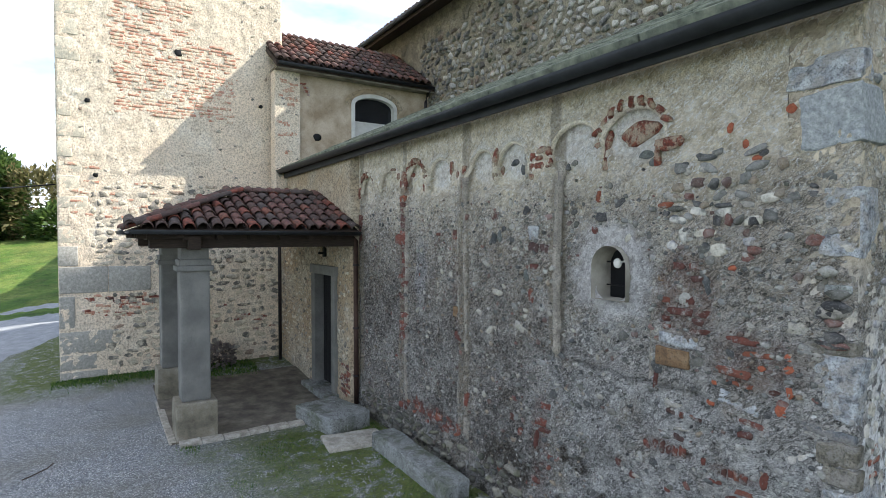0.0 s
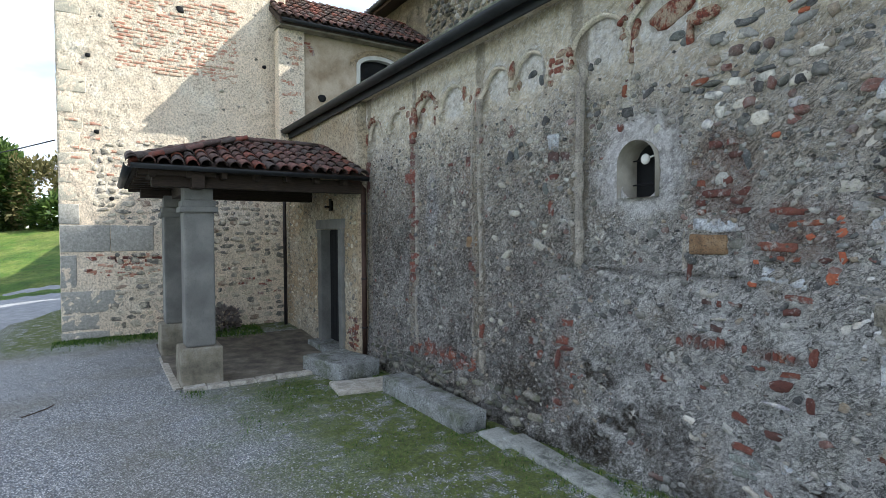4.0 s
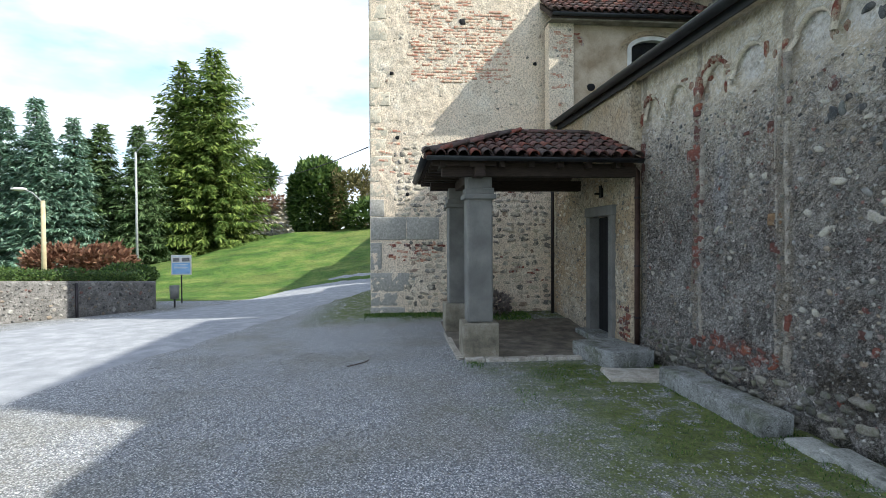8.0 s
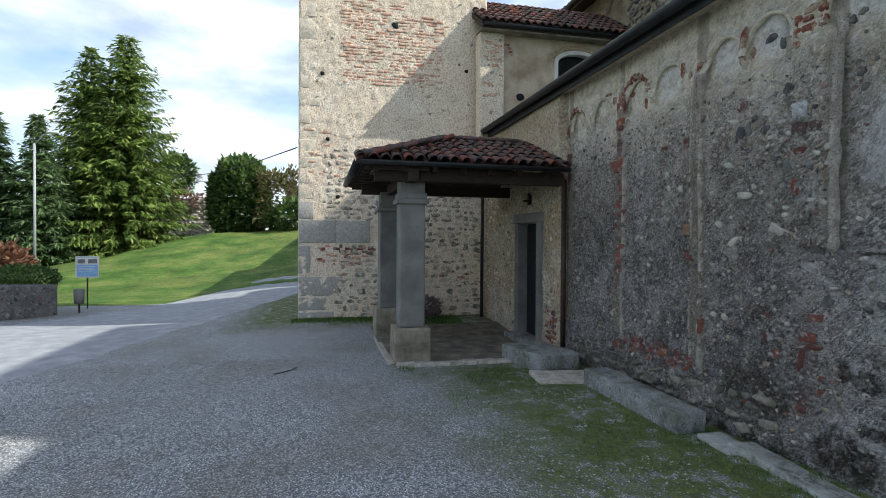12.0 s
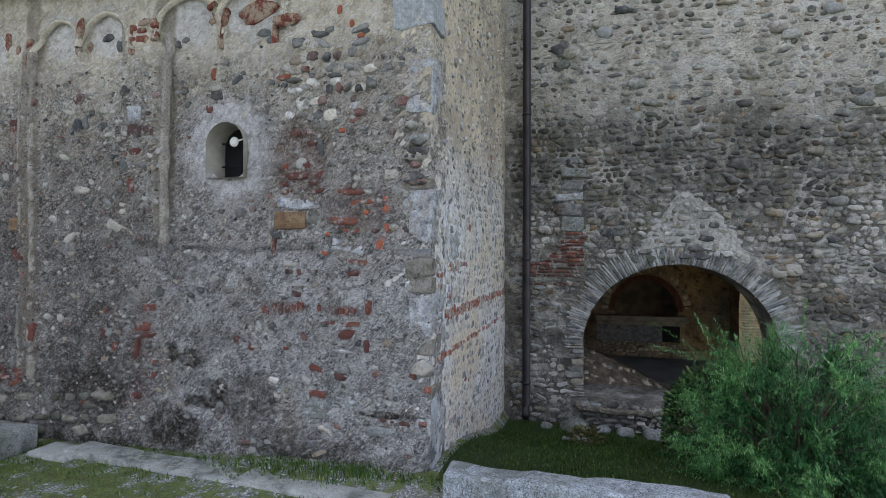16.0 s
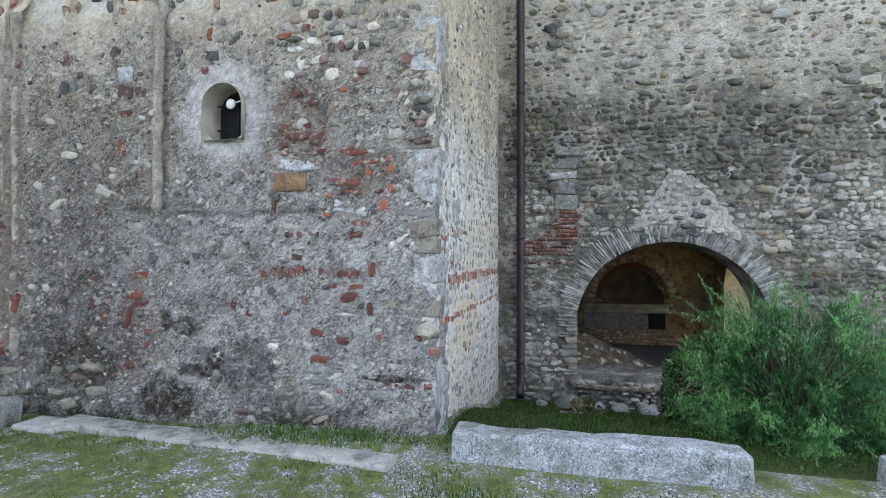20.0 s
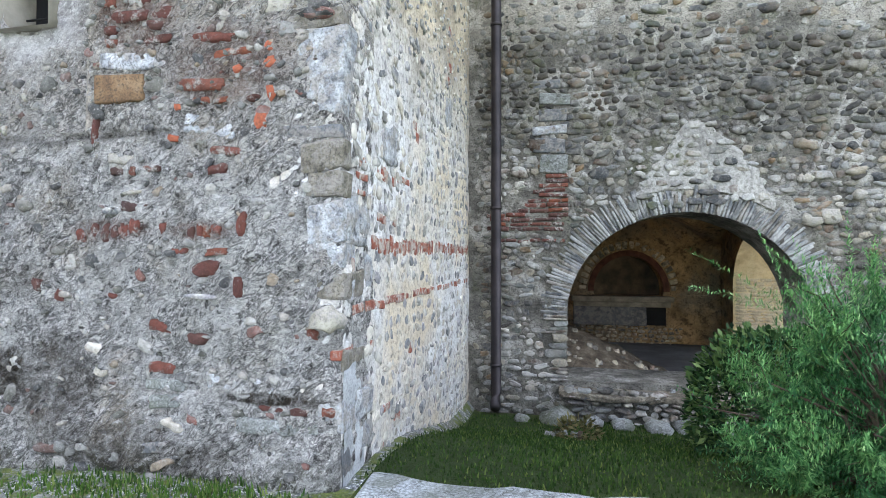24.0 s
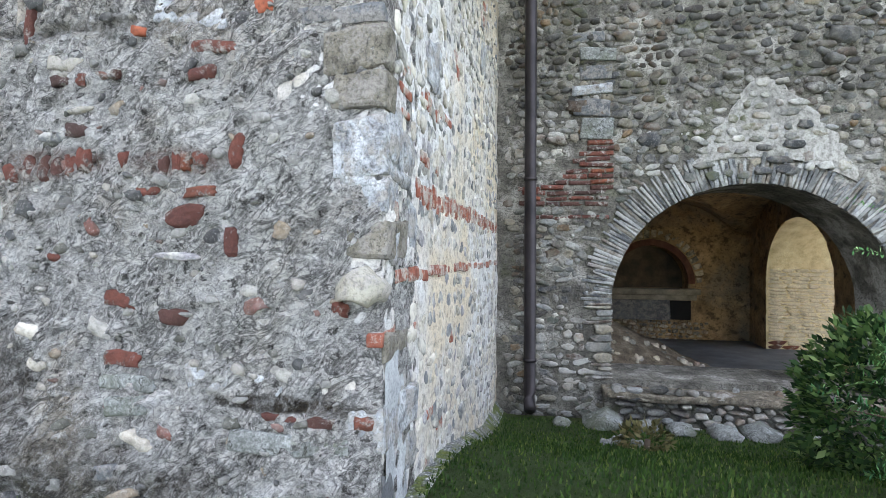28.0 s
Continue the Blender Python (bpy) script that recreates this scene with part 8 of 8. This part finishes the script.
    put("branchwork", mesh("branchwork", sv, sf, M["bark"]), ob)
    tube("trunk", [(cx, cy, ground_z(cx, cy) - 0.1), (cx, cy, cz - rz * 0.4)], 0.035, M["bark"], ob, "", 6)
    return ob


def leafy_bush(name, label, cx, cy, cz, rx, ry, rz, n, mat, seed, size=0.05, category="bush", lumps=0.18):
    r = random.Random(seed)
    ob = thing(name, label, category)
    vs, fs = [], []
    for _ in range(n):
        a, e = r.uniform(0, 6.28), r.uniform(-0.85, 1.0)
        k = math.sqrt(1 - e * e)
        d = Vector((math.cos(a) * k, math.sin(a) * k, e))
        fill = r.uniform(0.5, 1.0) ** 0.35 * (1 + lumps * noise.noise(d * 2.6 + Vector((seed, 0, 0))) + lumps * 0.6 * noise.noise(d * 7))
        p = Vector((cx + d.x * rx * fill, cy + d.y * ry * fill, cz + d.z * rz * fill))
        out = (d + Vector((r.gauss(0, .6), r.gauss(0, .6), r.gauss(0.15, .6)))).normalized()
        leaf_quad(vs, fs, p, out, size * r.uniform(0.2, 0.32), size * r.uniform(0.7, 1.3), Vector((r.gauss(0, .5), r.gauss(0, .5), 1)))
    put("crown", mesh("crown", vs, fs, mat), ob)
    g = ground_z(cx, cy)
    tube("trunk", [(cx, cy, g - 0.1), (cx + 0.02, cy, min(cz, g + 0.4))], max(0.02, rx * 0.05), M["bark"], ob, "", 6)
    return ob


feathery_bush("feathery_bush", "bright green feathery evergreen shrub on the lawn", 2.72, 0.68, 0.14, 1.08, 0.68, 1.22, 2900, M["feather"], M["feather_tip"], 5, [((1.72, 0.62, 1.12), (-0.8, 0, 0.6), 0.5), ((1.66, 0.7, 0.98), (-0.9, 0, 0.35), 0.45), ((1.95, 0.6, 1.28), (-0.4, 0, 0.9), 0.5), ((2.3, 0.5, 1.36), (-0.1, 0, 1), 0.5), ((2.75, 0.6, 1.42), (0.1, 0, 1), 0.45)])
feathery_bush("feathery_bush", "bright green feathery evergreen shrub further along the lawn", 4.3, 1.1, 0.15, 0.9, 0.7, 1.0, 900, M["feather"], M["feather_tip"], 6)
leafy_bush("laurel_bush", "dark green rounded small-leaved evergreen bush", 2.42, 1.72, 0.03, 0.54, 0.5, 0.56, 6500, M["laurel"], 7, 0.06)
leafy_bush("dry_plant", "withered brown low plant in the turf", 1.15, 2.2, -0.35, 0.16, 0.14, 0.10, 260, M["olive"], 8, 0.06)
leafy_bush("porch_plant", "withered plant at the foot of the porch wall", -11.2, -1.6, 0.22, 0.2, 0.3, 0.28, 500, M["bare"], 9, 0.12)
for x, y, w in ((1.02, 2.55, .12), (1.14, 2.45, .1), (0.92, 2.4, .09)):
    sh = dome(w, w * 0.8, w * 0.5, rg)
    tagged(put("rock", mesh("rock", sh[0], sh[1], M["granite_moss"], True), None, "", Matrix.Translation((x, y, ground_z(x, y)))), "small grey stone lying in the turf", "rock", "stones in the turf")


def conifer(name, label, x, y, z, tall, rad, mat, seed, layers=34, tops=1, droop=0.35, clump=0.42, skirt=0.04, taper=0.62):
    """A spruce: trunk, whorls of boughs, each hung with needle sprays."""
    r = random.Random(seed)
    g = np.random.RandomState(seed)
    ob = thing(name, label, "tree", (x, y, z))
    tube("trunk", [(0, 0, -0.4), (0, 0, tall * 0.5), (0, 0, tall * 0.98)], [tall * 0.018, tall * 0.011, 0.02], M["bark"], ob, "", 8)
    roots, ways = [], []
    for t in range(tops):
        ox, oy = (0, 0) if t == 0 else (r.uniform(-0.35, 0.35) * rad, (-1) ** t * rad * r.uniform(0.35, 0.6))
        H = tall * (1 if t == 0 else r.uniform(0.82, 0.95))
        R = rad * (1 if t == 0 else 0.75)
        count = int(layers * 1.6)
        for i in range(count):
            f = skirt + (1 - skirt) * (i + r.random()) / count
            reach = R * (1 - f) ** taper * r.uniform(0.7, 1.15) + 0.10
            n = max(6, int(12 * (1 - f) + 6))
            a0 = r.uniform(0, 6.28)
            for k in range(n):
                a = a0 + 6.28 * k / n + r.gauss(0, 0.15)
                L = reach * r.uniform(0.65, 1.15)
                d = np.array((math.cos(a), math.sin(a), 0.12 - droop * (1 - f)))
                m = max(2, int(L / (clump * 0.5)))
                q = (np.arange(m * 6) // 6 + g.rand(m * 6)) / m
                p = np.array((ox, oy, f * H)) + np.outer(q * L, d) + g.normal(0, 0.1 * clump, (m * 6, 3))
                p[:, 2] += 0.25 * L * q * q * droop
                side = np.array((-d[1], d[0], 0.0))
                w = d * 0.7 + np.outer(g.choice((-1, 1), m * 6) * g.uniform(0.2, 1.0, m * 6), side)
                w[:, 2] += g.uniform(-0.9, 0.15, m * 6)
                roots.append(p)
                ways.append(w)
    p, d = np.concatenate(roots), np.concatenate(ways)
    d /= np.linalg.norm(d, axis=1)[:, None]
    up = g.normal(0, 0.4, d.shape) + (0, 0, 1)
    s = np.cross(d, up)
    s /= np.linalg.norm(s, axis=1)[:, None] + 1e-6
    size, wide = clump * g.uniform(0.6, 1.3, len(p))[:, None], clump * g.uniform(0.08, 0.16, len(p))[:, None]
    vs = np.stack((p, p + d * size * 0.5 + s * wide, p + d * size, p + d * size * 0.5 - s * wide), 1).reshape(-1, 3)
    fs = np.arange(len(p) * 4).reshape(-1, 4)
    put("crown", mesh("crown", vs.tolist(), fs.tolist(), mat), ob)
    return ob


conifer("spruce_tree", "tall broad dark green spruce on the slope", -44.5, -18.2, 0.4, 16.8, 4.9, M["spruce"], 11, 40, 1, 0.4, 0.55)
conifer("spruce_tree", "tall green spruce with two tops beside its neighbour", -45.5, -21.0, 0.3, 16.0, 4.4, M["spruce"], 12, 36, 1, 0.4, 0.55)
conifer("spruce_tree", "slim dark fir among the spruces", -41, -25.2, -0.1, 10.4, 3.0, M["dark_fir"], 13, 30, 2, 0.35, 0.5, 0.04, 0.8)
conifer("spruce_tree", "slim dark fir beside its neighbour", -40.6, -22.4, -0.1, 10.2, 2.9, M["dark_fir"], 14, 30, 1, 0.35, 0.5, 0.04, 0.8)
conifer("blue_spruce", "blue-green spruce behind the hedge", -39.3, -28.6, -0.2, 12.0, 3.2, M["blue_spruce"], 15, 34, 2, 0.3, 0.45, 0.04, 0.85)
conifer("blue_spruce", "blue-green spruce with several leaders", -39.0, -26.0, -0.2, 10.6, 2.6, M["blue_spruce"], 16, 30, 2, 0.3, 0.45, 0.04, 0.85)
leafy_bush("evergreen_tree", "dark rounded evergreen tree on the grassy slope", -47.8, -10.6, 5.1, 2.3, 2.3, 3.6, 9000, M["hedge"], 21, 0.5, "tree", 0.25)
leafy_bush("evergreen_bush", "low dark evergreen bushes beside the slope", -44.5, -5.4, 3.4, 2.2, 2.4, 1.7, 3000, M["hedge"], 22, 0.45, "bush", 0.3)
leafy_bush("olive_bush", "thin brownish-olive bush on the slope", -47.0, -7.4, 4.9, 2.2, 2.4, 2.9, 2600, M["olive"], 23, 0.42, "bush", 0.4)
leafy_bush("round_tree", "small round bright green tree above the far wall", -56, -17.4, 8.3, 1.5, 1.5, 1.7, 1600, M["hedge"], 24, 0.45, "tree", 0.3)
leafy_bush("russet_shrub", "leafless russet shrub behind the hedge", -27.6, -20.6, 0.55, 1.3, 1.4, 0.95, 2600, M["russet"], 25, 0.3, "shrub", 0.35)
leafy_bush("russet_shrub", "leafless russet shrub beside its neighbour", -27.4, -18.2, 0.55, 1.2, 1.2, 0.9, 2200, M["russet"], 26, 0.3, "shrub", 0.35)
leafy_bush("round_hedge", "clipped dark round hedge at the wall end", -18.2, -12.9, 0.55, 0.95, 0.9, 0.42, 2600, M["hedge"], 27, 0.12, "hedge", 0.15)


def bare_tree(name, label, x, y, z, tall, seed):
    r = random.Random(seed)
    ob = thing(name, label, "tree", (x, y, z))
    vs, fs = [], []

    def grow(p, d, L, rad, depth):
        q = p + d * L
        b = len(vs)
        tv, tf = tube_data([p, (p + q) / 2 + Vector((r.gauss(0, .04), r.gauss(0, .04), 0)) * L, q], [max(rad, 0.03), max(rad * 0.8, 0.028), max(rad * 0.6, 0.025)], 4)
        vs.extend(tv)
        fs.extend(tuple(i + b for i in f) for f in tf)
        if depth:
            for _ in range(r.choice((3, 4))):
                grow(q, (d + Vector((r.gauss(0, .5), r.gauss(0, .5), r.gauss(0.1, .3)))).normalized(), L * r.uniform(0.55, 0.8), rad * 0.55, depth - 1)
    grow(Vector((0, 0, 0)), Vector((0, 0, 1)), tall * 0.3, tall * 0.02, 5)
    put("crown", mesh("crown", vs, fs, M["bare"]), ob)
    tube("trunk", [(0, 0, -0.5), (0, 0, tall * 0.1)], tall * 0.022, M["bark"], ob, "", 6)
    return ob


for k, (x, y, t) in enumerate(((-66, -11.5, 9), (-64, -18.5, 8.5), (-62, -6.0, 8.5))):
    bare_tree("bare_tree", "leafless grey tree on the hilltop", x, y, 2.6, t, 30 + k)

# far retaining wall of rubble
PW = Plane((-52.4, -20.5, 0), (0.08, 1, 0), (1, -0.08, 0))
far_wall = tagged(put("rubble_wall", None), "far pale rubble retaining wall below shrubs", "wall")
put("face", mesh("face", *wall_face(PW, 0.0, 7.4, 1.0, 5.6, 0.25, 0.1, None, 0.8, 15.0), M["mortar_b"], True), far_wall)
stone_set(PW, courses(0.1, 7.3, 1.8, 5.5, 0.3, 0.4, random.Random(6), None, 1.1, 0.12), far_wall, M["stone_b"], M["stone_b_i"], lambda u, v: False)
leafy_bush("russet_shrub", "brown creeper hanging over the far rubble wall", -52.3, -16.5, 5.3, 1.0, 2.2, 1.0, 1500, M["russet"], 33, 0.3, "shrub", 0.4)

# roadside retaining wall with hedge
A0, A1 = Vector((-17.6, -11.75, 0)), Vector((-2.0, -17.2, 0))
dv = (A1 - A0).normalized()
PL = Plane(A0, dv, Vector((-dv.y, dv.x, 0)) if Vector((-dv.y, dv.x, 0)).y > 0 else Vector((dv.y, -dv.x, 0)))
PL.dep = lambda u, v: relief(u, v, 0.03, 17.0)
road_wall = tagged(put("roadside_wall", None), "low grey rendered rubble wall beside the lane", "wall")
put("face", mesh("face", *wall_face(PL, 0.0, 16.0, -1.2, 0.5, 0.08, 0.03, None, 0.4, 17.0, lambda u: 0.43 + 0.075 * min(u, 8)), mortar("road_wall_render", "5f5e5c", "7b7976", "979490"), True), road_wall)
stone_set(PL, scatter(0.1, 12.0, -0.7, 0.9, 900, 0.11, random.Random(9), lambda u, v: v < 0.36 + 0.07 * min(u, 8), 0.025), road_wall, M["stone_a"], M["stone_a_i"], lambda u, v: u < 4, 120)
tube("pipe", [PL.at(2.95, -0.9, 0.05), PL.at(2.95, 0.6, 0.05)], 0.04, M["pipe"], road_wall, "dark drain pipe")
vs, fs = [], []
rh = random.Random(44)
for _ in range(14000):
    u, b = rh.uniform(0.4, 15.5), rh.uniform(-0.75, 0.05)
    top = 0.43 + 0.075 * min(u, 8)
    v = top + rh.uniform(0, 0.30) * (1 + 0.4 * noise.noise(Vector((u * 1.3, 0, 0))))
    leaf_quad(vs, fs, PL.at(u, v, b - 0.1), Vector((rh.gauss(0, 1), rh.gauss(0, 1), rh.gauss(0.4, 1))), 0.022, rh.uniform(0.06, 0.12), Vector((rh.gauss(0, 1), rh.gauss(0, 1), 1)))
tagged(put("low_hedge", mesh("low_hedge", vs, fs, M["hedge"])), "low dark hedge along the top of the roadside wall", "hedge", kind="stuff")

# litter bin, information sign, lamps, cable
bin_ = thing("litter_bin", "small grey litter bin at the wall end", "bin", (-18.1, -11.35, 0))
zb = ground_z(-18.1, -11.35)
part("bin_body", cyl_bm(0.14, zb + 0.3, zb + 0.75, 12, 0.16), M["pillar"], bin_, "", True)
part("post", cyl_bm(0.03, zb - 0.1, zb + 0.3, 8), M["pipe"], bin_)

sign = thing("information_sign", "white and blue information board on a thin post", "sign", (-19.4, -11.6, 0), 8)
part("board", box_bm(-0.012, 0.012, -0.34, 0.34, 0.52, 1.24, 0.004), M["white"], sign, "white board")
part("post", cyl_bm(0.025, ground_z(-19.4, -11.6) - 0.1, 0.52, 8), M["pipe"], sign, "dark metal post")
blue = simple("sign_blue", [(0.3, "6f9cc4"), (0.7, "8fb4d4")], 4, 0.5, 0.0)
part("panel", box_bm(0.0122, 0.016, -0.30, 0.30, 0.56, 0.96), blue, sign, "pale blue panel")
for k, (a, b) in enumerate(((-0.28, -0.06), (0.02, 0.28))):
    part("picture", box_bm(0.0162, 0.019, a, b, 1.0, 1.14), M["darkstone"], sign, "small dark picture")
for k in range(4):
    part("text_bar", box_bm(0.0162, 0.018, -0.25, 0.22 - 0.07 * (k % 2), 0.88 - 0.05 * k, 0.895 - 0.05 * k), M["white"], sign)
part("text_bar", box_bm(0.0125, 0.016, -0.28, 0.28, 1.19, 1.205), blue, sign)


def street_lamp(label, x, y, tall, rad, mat, arm, rise):
    z = ground_z(x, y)
    ob = thing("street_lamp", label, "lamp", (x, y, 0))
    tube("pole", [(0, 0, z - 0.3), (0, 0, tall)], [rad * 1.3, rad], mat, ob, "", 10)
    a = Vector(arm)
    tube("arm", [(0, 0, tall - 0.1), a * 0.5 + Vector((0, 0, tall + rise * 0.7)), a + Vector((0, 0, tall + rise))], 0.03, M["granite"], ob, "", 6)
    bm = bmesh.new()
    bmesh.ops.create_uvsphere(bm, u_segments=10, v_segments=6, radius=1, matrix=Matrix.Translation(a * 1.15 + Vector((0, 0, tall + rise))) @ Matrix.Rotation(math.atan2(a.y, a.x), 4, "Z") @ Matrix.Diagonal((0.34, 0.14, 0.08, 1)))
    part("lamp_head", bm, M["white"], ob, "pale lamp head", True)
    return ob


yellow = simple("yellow_concrete", [(0.3, "a39676"), (0.7, "b8ac8e")], 3, 0.85, 0.3)
street_lamp("street lamp on a pale yellow concrete pole", -24.4, -19.3, 3.55, 0.085, yellow, (0.1, -0.8, 0), 0.5)
street_lamp("tall thin grey metal street lamp", -32.5, -19.0, 7.0, 0.06, M["granite"], (0.1, 0.8, 0), 0.6)
cab = thing("overhead_cable", "black overhead cable running to the tower", "cable")
pts = [Vector((-11.62, -4.5, 3.9)).lerp(Vector((-46, -17, 7.8)), t) - Vector((0, 0, 3.0 * t * (1 - t))) for t in np.linspace(0, 1, 14)]
tube("wire", pts, 0.014, M["iron"], cab, "", 4)

# far house
hz = ground_z(-63, -49)
house = thing("house", "far orange house with a red tile roof", "house", (-63, -49, 0))
wall_o = simple("orange_render", [(0.3, "b56a4e"), (0.7, "cc8466")], 2, 0.9, 0.2)
part("wall", box_bm(-4, 4, -6, 6, hz - 1, 2.6), wall_o, house)
put("roof", slab_mesh([(4.6, -6.6, 2.5), (4.6, 6.6, 2.5), (0, 6.6, 4.6), (0, -6.6, 4.6)], 0.2, M["bright_brick"], "roof"), house)
put("roof", slab_mesh([(0, -6.6, 4.6), (0, 6.6, 4.6), (-4.6, 6.6, 2.5), (-4.6, -6.6, 2.5)], 0.2, M["bright_brick"], "roof"), house)
for y in (-3.2, 0.2, 3.6):
    w = part("window", box_bm(4.0, 4.06, y - 0.55, y + 0.55, 0.5, 1.9), M["white"], house)
    part("pane", box_bm(4.062, 4.09, y - 0.48, y + 0.48, 0.57, 1.83), M["glass"], w)

# distant woods
rw = random.Random(77)
vs, fs = [], []
for _ in range(9000):
    a = rw.uniform(2.2, 4.2)
    d = rw.uniform(150, 210)
    x, y = math.cos(a) * d, math.sin(a) * d
    z = -4 + rw.random() ** 1.5 * (7 + 4 * noise.noise(Vector((a * 9, 0, 0))))
    leaf_quad(vs, fs, Vector((x, y, z)), Vector((rw.gauss(0, 1), rw.gauss(0, 1), rw.gauss(0.8, 1))), 0.8, rw.uniform(1.5, 3.5), Vector((rw.gauss(0, 1), rw.gauss(0, 1), 1)))
tagged(put("far_woods", mesh("far_woods", vs, fs, M["olive"])), "distant grey-green woods", "woods", kind="stuff")

# twig on the gravel
tw = thing("twig", "thin dark curved twig lying on the gravel", "twig")
tube("stick", [(-6.9, -4.62, -0.085), (-7.0, -4.5, -0.08), (-7.15, -4.38, -0.082), (-7.3, -4.33, -0.085)], 0.008, M["bark"], tw, "", 5)
